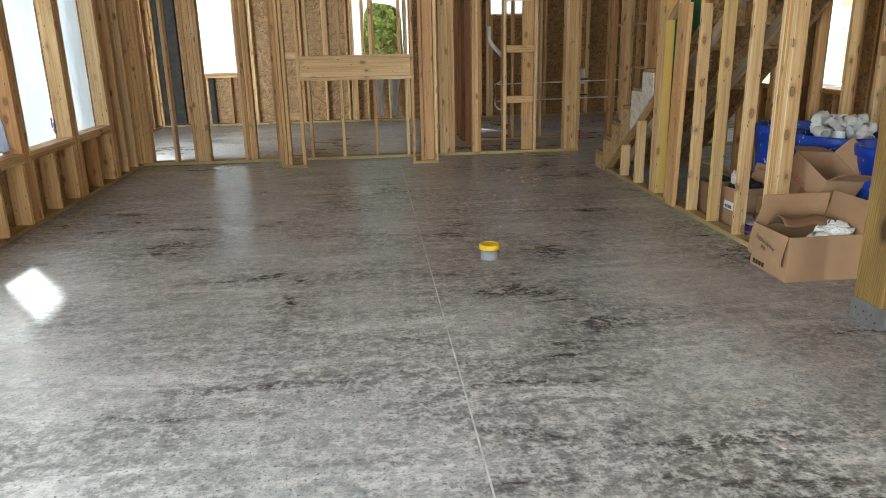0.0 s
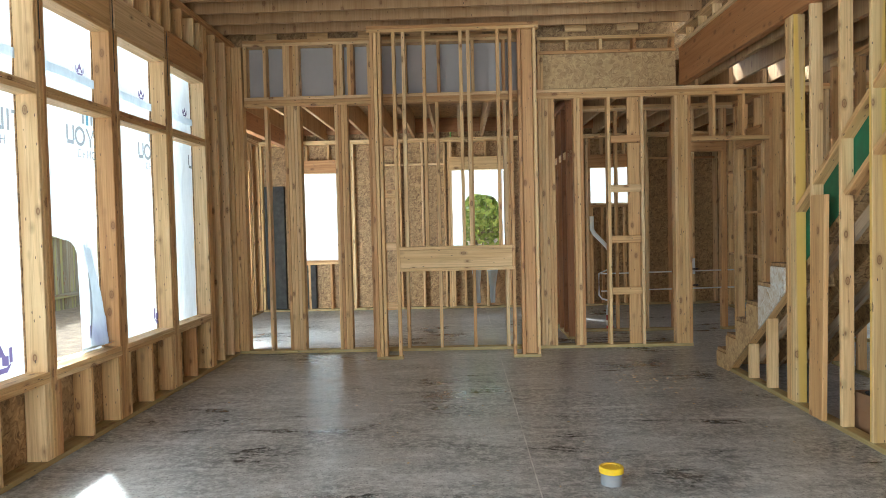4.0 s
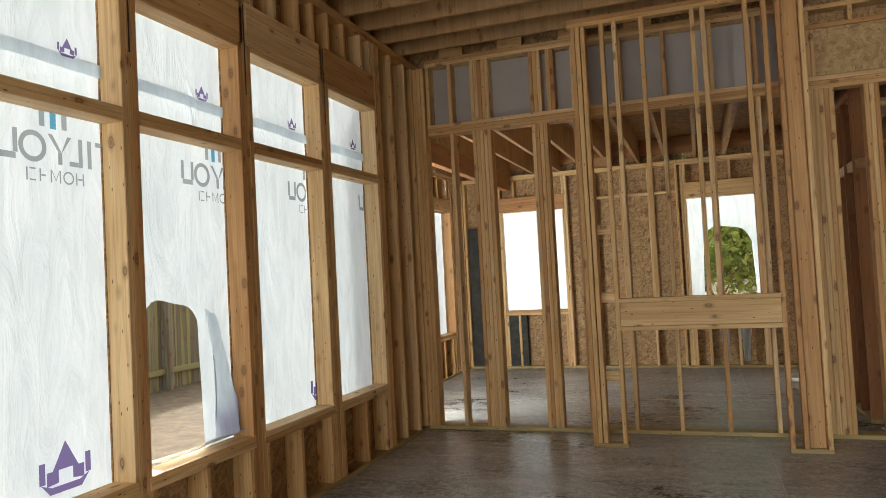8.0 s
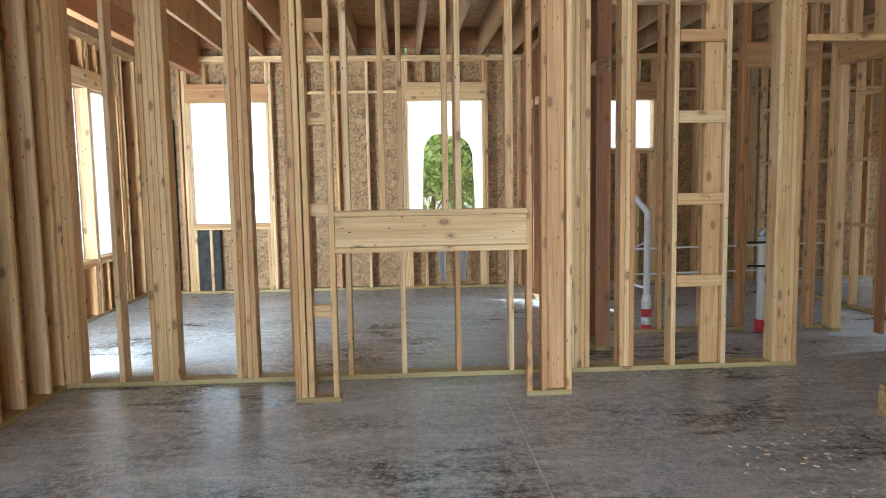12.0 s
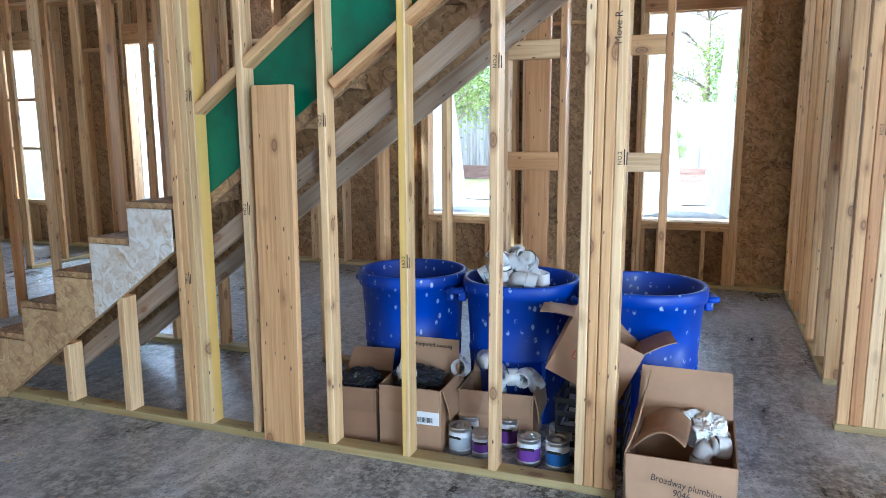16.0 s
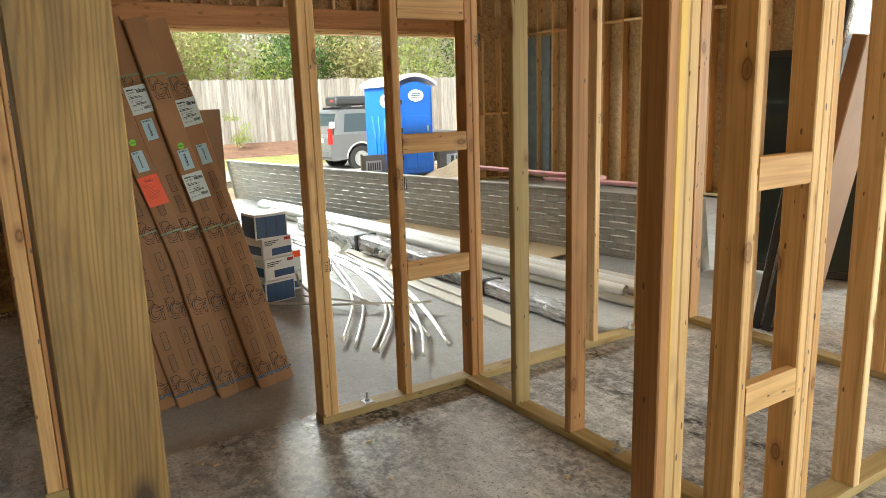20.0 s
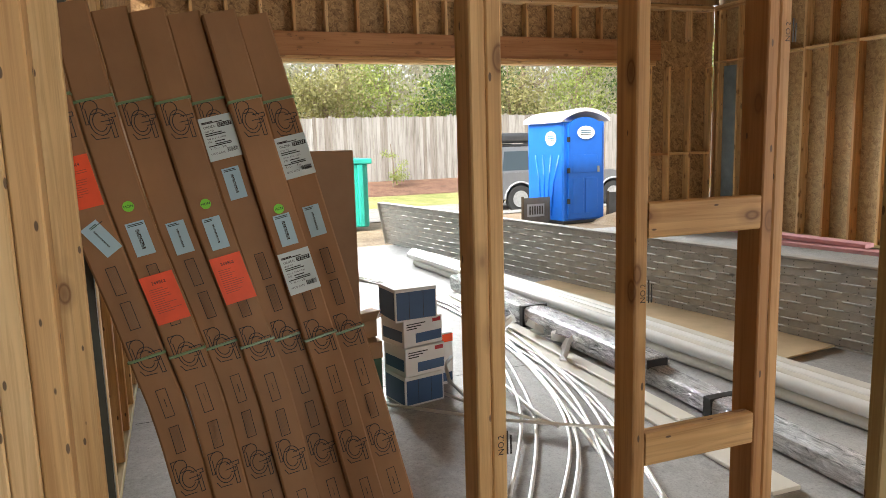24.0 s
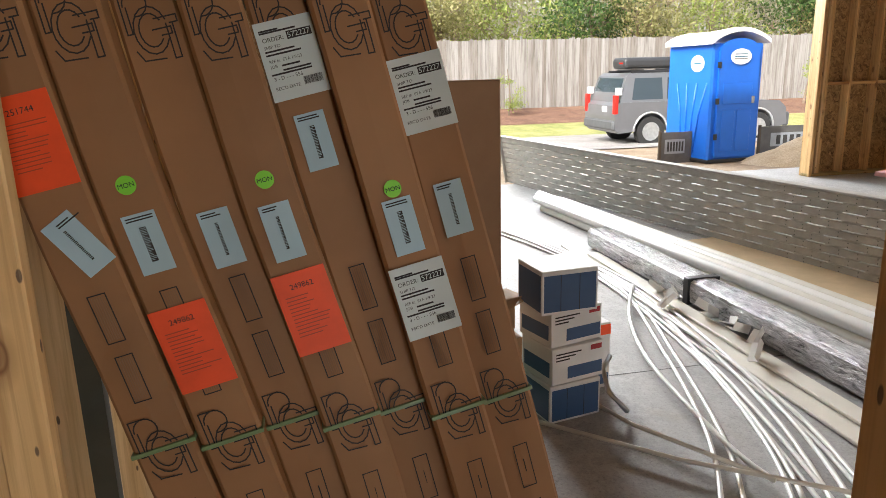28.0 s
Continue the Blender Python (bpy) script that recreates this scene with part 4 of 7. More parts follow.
gs = Wall("wall_garage_south", "tall framed garage wall sheathed in pale strand board", "x", -5.30, -1)
# the opening near the west end is added, unseen, for fill light
gs.run(1.4, 11.4, 3.42, [(1.55, 2.75, 0.0, 2.5)], start=0.12, blocks=(2.55,))
gs.panels(1.4, 11.5, -0.03, 3.7, [(1.55, 2.75, -0.1, 2.5)], OSB_PALE)
gs.put("insulated_panel", 10.66, 11.36, 0.1, 0.135, 0.0, 2.5, plain("blue_grey_membrane", (0.20, 0.26, 0.28), 0.6, 0, 0.2, 6))
# rear of the great room: wide patio openings to the open air, as the daylight on the slab shows
rear = Wall("wall_south", "framed rear wall of the great room with wide open patio doorways", "x", -1.0, -1)
RW = [(-2.75, 1.15, 0.0, 3.35)]
rear.run(-2.94, 1.3, H_GREAT, RW)
rear.panels(-2.95, 1.4, 0, 4.1, RW, OSB)
east_up = Wall("wall_upper_rim", "rim of the upper floor above the stair", "y", 2.66, 1, 0.02)
east_up.panels(-1.2, 9.1, 3.5, 4.1, [], OSB, d=0.0, t=0.018)
# roof added out of view, to keep direct sun off the rear opening
for name, x0, x1, y0, y1, z in (("roof_porch", -4.2, 2.0, -4.2, -1.16, 3.55),):
    roof = part(name, box_bm(x0, x1, y0, y1, z, z + 0.06), OSB)
    tagged(roof, "unseen flat board roof added to block sun at the rear opening", "roof", kind="structure")


# ---- wrap over the windows ----
def wrap_sheet(name, axis, a0, a1, z0, z1, face, label, hole=None, seam=None, nu=26, nv=60):
    """Slightly slack wrap over an opening; hole = (from, to, top), cut up from the sill."""
    def place(u, v):
        a = a0 + u * (a1 - a0)
        lo = z0
        if hole and hole[0] < a < hole[1]:
            w = (a - hole[0]) / (hole[1] - hole[0])
            lo = z0 + (hole[2] - z0) * (1 - 0.25 * abs(2 * w - 1) ** 4) + 0.02 * math.sin(7 * w)
        z = lo + v * (z1 - lo)
        d = 0.012 * noise.noise((a * 2.3, z * 1.1, 3.1)) + 0.006 * noise.noise((a * 7 + z * 2.0, z * 2.5, 8.0))
        if seam and abs(z - seam) < 0.06:
            d += 0.02 * (1 - abs(z - seam) / 0.06)
        return (face + d, a, z) if axis == "y" else (a, face + d, z)
    ob = part(name, sheet_bm(place, nu, nv), WRAP)
    smooth(ob)
    return tagged(ob, label, "house wrap", "wrap over the windows")


def print_material(name, color):
    """Thin ink on the wrap; daylight still glows through it."""
    m, nt, b = nodes_of(name, 0.7)
    b.inputs["Base Color"].default_value = (*color, 1)
    t = node(nt, "ShaderNodeBsdfTranslucent", Color=(*color, 1))
    s = nt.nodes.new("ShaderNodeBsdfTransparent")
    s.inputs["Color"].default_value = (*color, 1)
    ms = node(nt, "ShaderNodeMixShader", Fac=0.75)
    nt.links.new(b.outputs[0], ms.inputs[1])
    nt.links.new(s.outputs[0], ms.inputs[2])
    nt.links.new(ms.outputs[0], nt.nodes["Material Output"].inputs[0])
    return m


PRINT_GREY = print_material("grey_print", (0.52, 0.55, 0.58))
PRINT_BLUE = print_material("blue_print", (0.15, 0.50, 0.72))
PRINT_PURPLE = print_material("purple_print", (0.30, 0.22, 0.48))


def flat_shape(polys, name, material, parent, m):
    """Flat printed outlines in the plane of m."""
    for poly in polys:
        bm = bmesh.new()
        for q in (poly if isinstance(poly[0], list) else [poly]):
            bm.faces.new([bm.verts.new((x, y, 0)) for x, y in q])
        part(name, bm, material, parent).matrix_local = m


def rect(x0, x1, y0, y1):
    return [(x0, y0), (x1, y0), (x1, y1), (x0, y1)]


def ring(cx, cy, r, w, n=14):
    out = []
    for k in range(n):
        a, b = 2 * math.pi * k / n, 2 * math.pi * (k + 1) / n
        out.append([(cx + r * math.cos(a), cy + r * math.sin(a)), (cx + r * math.cos(b), cy + r * math.sin(b)), (cx + (r - w) * math.cos(b), cy + (r - w) * math.sin(b)), (cx + (r - w) * math.cos(a), cy + (r - w) * math.sin(a))])
    return out


WALL_PRINT = Matrix(((0, 0, 1, 0), (1, 0, 0, 0), (0, 1, 0, 0), (0, 0, 0, 1)))


def clipped(polys, lo, hi):
    """Keeps the shapes that lie between two sides of a window, trimmed to it."""
    out = []
    for q in polys:
        r = [(min(max(x, lo), hi), y) for x, y in q]
        if max(x for x, _ in r) - min(x for x, _ in r) > 0.004:
            out.append(r)
    return out


def maker_print(parent, tick, lo, hi):
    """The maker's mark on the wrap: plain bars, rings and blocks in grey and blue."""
    m = Matrix.Translation((FX + 0.022, tick, 2.19)) @ WALL_PRINT
    row = [rect(-0.30, -0.276, 0.03, 0.14), rect(-0.214, -0.19, 0.03, 0.14), rect(-0.29, -0.20, 0.0, 0.029), rect(0.025, 0.049, 0.0, 0.06), [(-0.03, 0.14), (-0.005, 0.14), (0.045, 0.061), (0.026, 0.061)], [(0.08, 0.14), (0.105, 0.14), (0.051, 0.061), (0.046, 0.061)], rect(0.145, 0.169, 0.0, 0.14), rect(0.09, 0.144, 0.0, 0.023), rect(0.20, 0.224, 0.0, 0.14), rect(0.295, 0.319, 0.0, 0.116), rect(0.25, 0.365, 0.117, 0.14)] + ring(-0.112, 0.07, 0.074, 0.024, 20)
    row += [rect(-0.15, -0.142, -0.09, -0.03), rect(-0.132, -0.10, -0.09, -0.083), rect(-0.132, -0.10, -0.037, -0.03), rect(-0.08, -0.072, -0.09, -0.03), rect(-0.071, -0.045, -0.064, -0.056), rect(-0.02, -0.012, -0.09, -0.03), rect(0.03, 0.038, -0.09, -0.03), [(-0.011, -0.04), (-0.011, -0.03), (0.009, -0.075), (0.009, -0.085)], [(0.029, -0.04), (0.029, -0.03), (0.009, -0.075), (0.009, -0.085)], rect(0.125, 0.133, -0.09, -0.03), rect(0.165, 0.173, -0.09, -0.03), rect(0.134, 0.164, -0.064, -0.056)] + ring(0.082, -0.06, 0.032, 0.008, 16)
    row += [rect(-0.075, -0.045, 0.17, 0.30), rect(-0.11, -0.076, 0.24, 0.30), rect(0.05, 0.08, 0.17, 0.30), rect(0.081, 0.115, 0.25, 0.30)]
    flat_shape(clipped(row, lo - tick, hi - tick), "printed_stripe", PRINT_GREY, parent, m)
    flat_shape(clipped([rect(-0.016, 0.018, 0.165, 0.295)], lo - tick, hi - tick), "printed_tick", PRINT_BLUE, parent, m)


def crown_print(parent, m, s=1.0):
    polys = [[(-0.17, 0.02), (-0.11, -0.05), (0.11, -0.05), (0.17, 0.02), (0.1, -0.01), (-0.1, -0.01)], rect(-0.18, -0.14, 0.02, 0.14), rect(0.14, 0.18, 0.02, 0.14), [(-0.13, 0.0), (-0.05, 0.01), (-0.05, 0.08), (-0.13, 0.08)], [(0.05, 0.01), (0.13, 0.0), (0.13, 0.08), (0.05, 0.08)], [(-0.09, 0.08), (0.09, 0.08), (0.0, 0.24)]]
    flat_shape([[(x * s, y * s) for x, y in q] for q in polys], "printed_crown", PRINT_PURPLE, parent, m)


FX = -2.965
for k, (a0, a1) in enumerate(WINS):
    hole = (a0 + 0.10, a0 + 0.62, 1.50) if k == 1 else None
    w = wrap_sheet("window_wrap", "y", a0 - 0.03, a1 + 0.03, 0.57, 3.14, FX, "white translucent house wrap over the window" + (", torn open at the sill" if hole else ""), hole, 2.69)
    maker_print(w, (4.77, 5.955, 7.12, 8.29)[k], a0, a1)
    band = sheet_bm(lambda u, v: (FX + 0.030 + 0.004 * math.sin(14 * u), a0 - 0.02 + u * (a1 - a0 + 0.04), 2.655 + 0.012 * math.sin(2.4 * u + k) + v * 0.068), 14, 3)
    smooth(part("seam_strip", band, LIT_WRAP, w, "doubled strip of wrap along the seam"))
    m2 = Matrix.Translation((FX + 0.024, (4.78, 6.02, 7.16, 8.4)[k], 0.70)) @ Matrix(((0, 0, 1, 0), (-1, 0, 0, 0), (0, 1, 0, 0), (0, 0, 0, 1)))
    if k < 3:
        crown_print(w, m2, 0.80)
    crown_print(w, Matrix.Translation((FX + 0.03, a1 - 0.2, 2.74)) @ Matrix(((0, 0, 1, 0), (-1, 0, 0, 0), (0, 1, 0, 0), (0, 0, 0, 1))), 0.32)


def flap(name, pts, label, nu=10, material=None):
    """A hanging tongue of torn wrap through four corners."""
    p00, p10, p01, p11 = [Vector(p) for p in pts]
    def place(u, v):
        p = (p00 * (1 - u) + p10 * u) * (1 - v) + (p01 * (1 - u) + p11 * u) * v
        w = 0.02 * math.sin(9 * u + 4 * v) * (0.3 + v)
        return p + Vector((w, w, 0))
    ob = smooth(part(name, sheet_bm(place, nu, 14), material or WRAP))
    return tagged(ob, label, "house wrap")


flap("wrap_flap", ((-2.93, 5.80, 1.44), (-2.93, 5.90, 1.40), (-2.90, 5.86, 0.66), (-2.88, 6.14, 0.64)), "torn tongue of white wrap hanging at the window sill", 10, LIT_WRAP)
flap("wrap_flap", ((-2.84, 5.30, 0.655), (-2.84, 6.14, 0.665), (-2.96, 5.30, 0.64), (-2.96, 6.14, 0.64)), "loose white wrap lying on the window sill", 10, LIT_WRAP)
NFY = 13.45 + 0.165
wrap_sheet("window_wrap", "x", -3.12, -2.05, 0.88, 2.56, NFY, "white translucent house wrap over the back window")
wrap_sheet("window_wrap", "x", -0.26, 0.81, 0.88, 2.56, NFY, "white house wrap cut to an arch over the back window", (-0.05, 0.66, 2.08))
wrap_sheet("window_wrap", "x", 2.24, 3.14, 1.80, 2.55, NFY, "white translucent house wrap over the high window")
for x0, x1, tip in ((0.05, 0.30, 0.2), (0.34, 0.62, 0.46)):
    flap("wrap_flap", ((x0, 13.42, 0.93), (x1, 13.42, 0.93), (tip, 13.40, 0.10), (tip + 0.05, 13.40, 0.10)), "pointed tongue of torn wrap hanging below the back window", 10, LIT_WRAP)
for a0, a1, s, h in SW:
    wrap_sheet("window_wrap", "y", a0 - 0.03, a1 + 0.03, s - 0.04, h + 0.04, -3.72 - 0.165, "white translucent house wrap over the side window")
FFX = 6.82 + 0.165
# front windows: wrap slit and folded aside
for a0, a1, s, h in FW:
    if s < 0.1 or a0 > 11:
        continue
    flap("wrap_flap", ((FFX, a1, h), (FFX, a1 - 0.12, h), (FFX - 0.02, a1, s + 0.02), (FFX + 0.05, a1 - 0.36, s + 0.1)), "white wrap folded back beside the front window", 10, LIT_WRAP)
    flap("wrap_flap", ((FFX, a0, h), (FFX, a0 + 0.10, h), (FFX - 0.02, a0, s + 0.02), (FFX + 0.05, a0 + 0.26, s + 0.16)), "white wrap folded back beside the front window", 10, LIT_WRAP)
    flap("wrap_flap", ((FFX - 0.1, a0, s + 0.03), (FFX - 0.1, a1, s + 0.03), (FFX + 0.14, a0, s + 0.06), (FFX + 0.14, a1, s + 0.07)), "loose white wrap lying over the front sill")
wrap_sheet("window_wrap", "y", 11.82, 12.73, 0.56, 2.56, FFX, "white house wrap partly torn from the front window", (12.1, 12.4, 2.3))
for z in (1.25, 1.88):
    front.put("mid_rail", 11.85, 12.70, 0.02, 0.12, z, z + T)


# ---- things on the great-room floor ----
def cleanout():
    t = thing("floor_cleanout", "grey pipe stub with a bright yellow test cap on the slab", "cleanout", pose(0.77, 4.60, 0))
    smooth(part("stub", lathe_bm([(0.062, 0.0), (0.062, 0.075), (0.05, 0.075), (0, 0.075)]), plain("grey_plastic", (0.25, 0.25, 0.26), 0.5), t))
    part("cap", lathe_bm([(0.071, 0.070), (0.071, 0.098), (0.066, 0.104), (0.05, 0.104), (0.048, 0.099), (0, 0.099)]), plain("yellow_plastic", (0.80, 0.52, 0.02), 0.35), t, "bright yellow plastic cap")
    return t


cleanout()
CHIP = plain("wood_chips", (0.55, 0.42, 0.26), 0.8)
GRIT = plain("pale_grit", (0.45, 0.43, 0.40), 0.9)


def litter(name, label, centre, spread, n, size, material, seed):
    rnd = random.Random(seed)
    bm = bmesh.new()
    for _ in range(n):
        x, y = centre[0] + rnd.gauss(0, spread[0]), centre[1] + rnd.gauss(0, spread[1])
        a, s = rnd.uniform(0, 6.28), size * rnd.uniform(0.4, 1.3)
        c, q = math.cos(a), math.sin(a)
        h = s * 0.25
        v = [bm.verts.new((x + s * (i * c - j * 0.5 * q), y + s * (i * q + j * 0.5 * c), z)) for z in (0.001, h) for i, j in ((-0.5, -0.5), (0.5, -0.5), (0.5, 0.5), (-0.5, 0.5))]
        for f in ((4, 5, 6, 7), (0, 1, 5, 4), (1, 2, 6, 5), (2, 3, 7, 6), (3, 0, 4, 7)):
            bm.faces.new([v[i] for i in f])
    return tagged(part(name, bm, material), label, "debris", kind="stuff")


litter("wood_chips", "pale sawdust and wood chips scattered on the slab", (1.7, 7.3), (0.25, 0.3), 60, 0.02, CHIP, 1)
litter("wood_chips", "pale sawdust and wood chips scattered on the slab", (1.2, 6.0), (1.6, 2.2), 160, 0.015, CHIP, 2)
litter("grit", "small grit and crumbs on the slab", (0.2, 3.8), (1.5, 2.0), 220, 0.012, GRIT, 3)
litter("grit", "small grit and crumbs on the slab", (-0.5, 7.6), (1.4, 1.2), 160, 0.014, GRIT, 4)
litter("wood_chips", "crumbs of wood on the entry slab", (3.2, 2.4), (0.5, 0.7), 40, 0.02, CHIP, 5)

# wide board leaning on the stair studs
lean_board = thing("leaning_board", "wide pale knotty pine plank leaning against the stair studs", "plank", kind="")
stick(lean_board, "plank", (2.53, 5.77, 0.042), (2.555, 5.77, 1.68), T, 0.20)


# ---- barrels ----
def blue_plastic():
    m, nt, b = nodes_of("blue_plastic", 0.42)
    vec = coords(nt)
    v = nt.nodes.new("ShaderNodeTexVoronoi")
    v.inputs["Scale"].default_value = 24
    nt.links.new(coords(nt, (1, 1, 0.6)), v.inputs["Vector"])
    n = noise_of(nt, vec, 30, 4, 0.7)
    s = ramp(nt, v.outputs["Distance"], [(0.16, (1, 1, 1)), (0.25, (0, 0, 0))])
    s = mix(nt, s, ramp(nt, n, [(0.45, (0, 0, 0)), (0.55, (1, 1, 1))]), 1.0, "MULTIPLY")
    c = ramp(nt, noise_of(nt, vec, 3, 3), [(0.3, (0.010, 0.045, 0.36)), (0.7, (0.016, 0.07, 0.50))])
    nt.links.new(mix(nt, c, (0.50, 0.58, 0.78), s), b.inputs["Base Color"])
    return m


BLUE = blue_plastic()


def barrel(x, y, turn, extra=""):
    t = thing("plastic_barrel", "blue plastic barrel spattered with plaster, " + extra, "barrel", pose(x, y, 0, 0, 0, turn), "blue barrels under the stair")
    prof = [(0, 0.0), (0.235, 0.0), (0.243, 0.012), (0.262, 0.34), (0.270, 0.345), (0.270, 0.36), (0.264, 0.365), (0.283, 0.655), (0.298, 0.66), (0.302, 0.69), (0.302, 0.72), (0.296, 0.73), (0.280, 0.73), (0.276, 0.72), (0.262, 0.34), (0.234, 0.02), (0, 0.02)]
    smooth(part("body", lathe_bm(prof, 48), BLUE, t))
    for s in (-1, 1):
        bm = tube_bm([(s * 0.285, -0.085, 0.66), (s * 0.335, -0.08, 0.655), (s * 0.352, -0.04, 0.65), (s * 0.352, 0.04, 0.65), (s * 0.335, 0.08, 0.655), (s * 0.285, 0.085, 0.66)], 0.017, 8)
        h = smooth(part("handle", bm, BLUE, t))
        part("handle_web", box_bm(s * 0.30 - 0.02, s * 0.30 + 0.02, -0.08, 0.08, 0.60, 0.655, 0.006), BLUE, t)
    for k in range(12):
        a = 2 * math.pi * k / 12
        bm = box_bm(-0.012, 0.012, -0.003, 0.006, 0.03, 0.34, 0.002)
        bmesh.ops.transform(bm, matrix=pose(0, 0, 0, 0, 0, math.degrees(a)) @ pose(0, 0.242, 0, -3.6), verts=bm.verts)
        part("rib", bm, BLUE, t)
    return t


barrel(3.40, 5.47, 75, "standing under the stair")
barrel(3.38, 4.85, 100, "full of white fittings")
barrel(3.42, 4.23, 112, "empty, by the stair wall")


def elbow(m, r=0.036, long=0.05, bend=90, material=None):
    """A white plastic pipe elbow with a collar at each end."""
    t = thing("pipe_elbow", "white plastic pipe elbow", "pipe fitting", m, "loose pipe fittings")
    R = r * 1.35
    arc = [(R * (1 - math.cos(radians(bend) * i / 6)), 0, R * math.sin(radians(bend) * i / 6)) for i in range(7)]
    smooth(part("bend", tube_bm(arc, r, 12, None, False), material or WHITE_PVC, t))
    for p, d in ((Vector(arc[0]), Vector((0, 0, -1))), (Vector(arc[-1]), Vector((math.sin(radians(bend)), 0, math.cos(radians(bend)))))):
        bm = tube_bm([p, p + d * long], r * 1.18, 14, None, False)
        tube_bm([p + d * long, p + d * 0.004], r * 1.0, 14, bm, False)
        tube_bm([p + d * long, p + d * (long + 0.0005)], [r * 1.18, r * 1.0], 14, bm, False)
        smooth(part("collar", bm, material or WHITE_PVC, t))
    return t


rnd = random.Random(11)
first_elbow = elbow(pose(3.38, 4.85, 0.80, 40, 20, 10))
for i in range(15):
    a, rr = rnd.uniform(0, 6.28), 0.21 * math.sqrt(rnd.random())
    copy_thing(first_elbow, pose(3.36 + rr * math.cos(a), 4.85 + rr * math.sin(a), 0.70 + rnd.uniform(0, 0.12) * (1.3 - rr * 3), rnd.uniform(0, 360), rnd.uniform(0, 360), rnd.uniform(0, 360)))
for i in range(5):
    copy_thing(first_elbow, pose(3.05 + rnd.uniform(-0.05, 0.15), 4.74 + 0.08 * i, 0.30 + rnd.uniform(0, 0.05), rnd.uniform(40, 140), rnd.uniform(0, 360), rnd.uniform(0, 360)))


# ---- cardboard boxes ----
def open_box(name, label, x, y, turn, w, d, h, flaps, material=None, z=0.0, tilt=(0, 0), group="cartons by the stair"):
    """An open carton, w along x, d along y; flaps: opening angles (front, back, left, right), 0 = upright, 90 = flat outward."""
    material = material or CARDBOARD
    t = thing(name, label, "cardboard box", pose(x, y, z, tilt[0], tilt[1], turn), group)
    e = 0.005
    for q in ((-w / 2, w / 2, -d / 2, -d / 2 + e), (-w / 2, w / 2, d / 2 - e, d / 2), (-w / 2, -w / 2 + e, -d / 2 + e, d / 2 - e), (w / 2 - e, w / 2, -d / 2 + e, d / 2 - e)):
        part("side_panel", box_bm(*q, 0.002, h), material, t)
    part("bottom_panel", box_bm(-w / 2 + e, w / 2 - e, -d / 2 + e, d / 2 - e, 0.002, 0.008), material, t)
    for k, ang in enumerate(flaps):
        if ang is None:
            continue
        L = (w if k < 2 else d) * 0.97
        F = min(d, w) * 0.48
        bm = bmesh.new()
        n = 4
        g = []
        for i in range(n + 1):
            s = i / n
            bend = radians(ang) + 0.10 * s * s
            row = []
            for j in (0, 1):
                for tck in (0, 0.005):
                    row.append(bm.verts.new(((j - 0.5) * (L - 0.02 * s), -F * s * math.sin(bend) + tck * math.cos(bend), F * s * math.cos(bend) + tck * math.sin(bend))))
            g.append(row)
        for r0, r1 in zip(g, g[1:]):
            for i, j in ((0, 2), (2, 3), (3, 1), (1, 0)):
                bm.faces.new((r0[i], r0[j], r1[j], r1[i]))
        bm.faces.new((g[-1][0], g[-1][2], g[-1][3], g[-1][1]))
        bmesh.ops.recalc_face_normals(bm, faces=bm.faces[:])
        ob = part("flap", bm, material, t)
        ob.matrix_local = (pose(0, -d / 2, h), pose(0, d / 2, h, 0, 0, 180), pose(-w / 2, 0, h, 0, 0, -90), pose(w / 2, 0, h, 0, 0, 90))[k]
    return t


HAND = pose(0, 0, 0, 90, 0, 0)


def on_front(d, x, z, tilt=0):
    """A pose on the front (-y) face of a carton of depth d."""
    return Matrix.Translation((x, -d / 2 - 0.0012, z)) @ pose(0, 0, 0, 90, tilt, 0)


big = open_box("cardboard_box", "open brown carton of fittings with handwriting, standing by the wall end", 2.655, 4.005, -90, 0.40, 0.47, 0.28, (166, 6, -22, None))
fl = Matrix.Translation((0, -0.252, 0.276)) @ pose(0, 0, 0, 75, 0, 0)
slant = Matrix(((1, 0.22, 0, 0), (-0.06, 1.1, 0, 0), (0, 0, 1, 0), (0, 0, 0, 1)))
writing(big, "Broadway plumbing", 0.031, fl @ Matrix.Translation((-0.10, -0.070, 0.004)) @ slant, INK)
writing(big, "9046", 0.031, fl @ Matrix.Translation((-0.02, -0.115, 0.004)) @ slant, INK)
for i in range(4):
    part("printed_mark", box_bm(-0.17 + 0.035 * i, -0.145 + 0.035 * i, -0.2365, -0.236, 0.02, 0.05), INK, big)
WRAPPING = plain("crumpled_paper", (0.78, 0.77, 0.74), 0.8, 0, 0.15, 20, 0.3)


def crumple(name, label, m, size, material, seed):
    bm = bmesh.new()
    bmesh.ops.create_icosphere(bm, subdivisions=5, radius=1)
    for v in bm.verts:
        k = 1 + 0.32 * noise.noise(v.co * 2.0 + Vector((seed, 0, 0))) - 0.30 * abs(noise.noise(v.co * 3.6 + Vector((0, seed, 0)))) + 0.12 * abs(noise.noise(v.co * 9 + Vector((0, 0, seed))))
        v.co = Vector((v.co.x * size[0] * k, v.co.y * size[1] * k, v.co.z * size[2] * k))
    ob = part(name, bm, material)
    ob.matrix_world = m
    return tagged(ob, label, "packing paper")


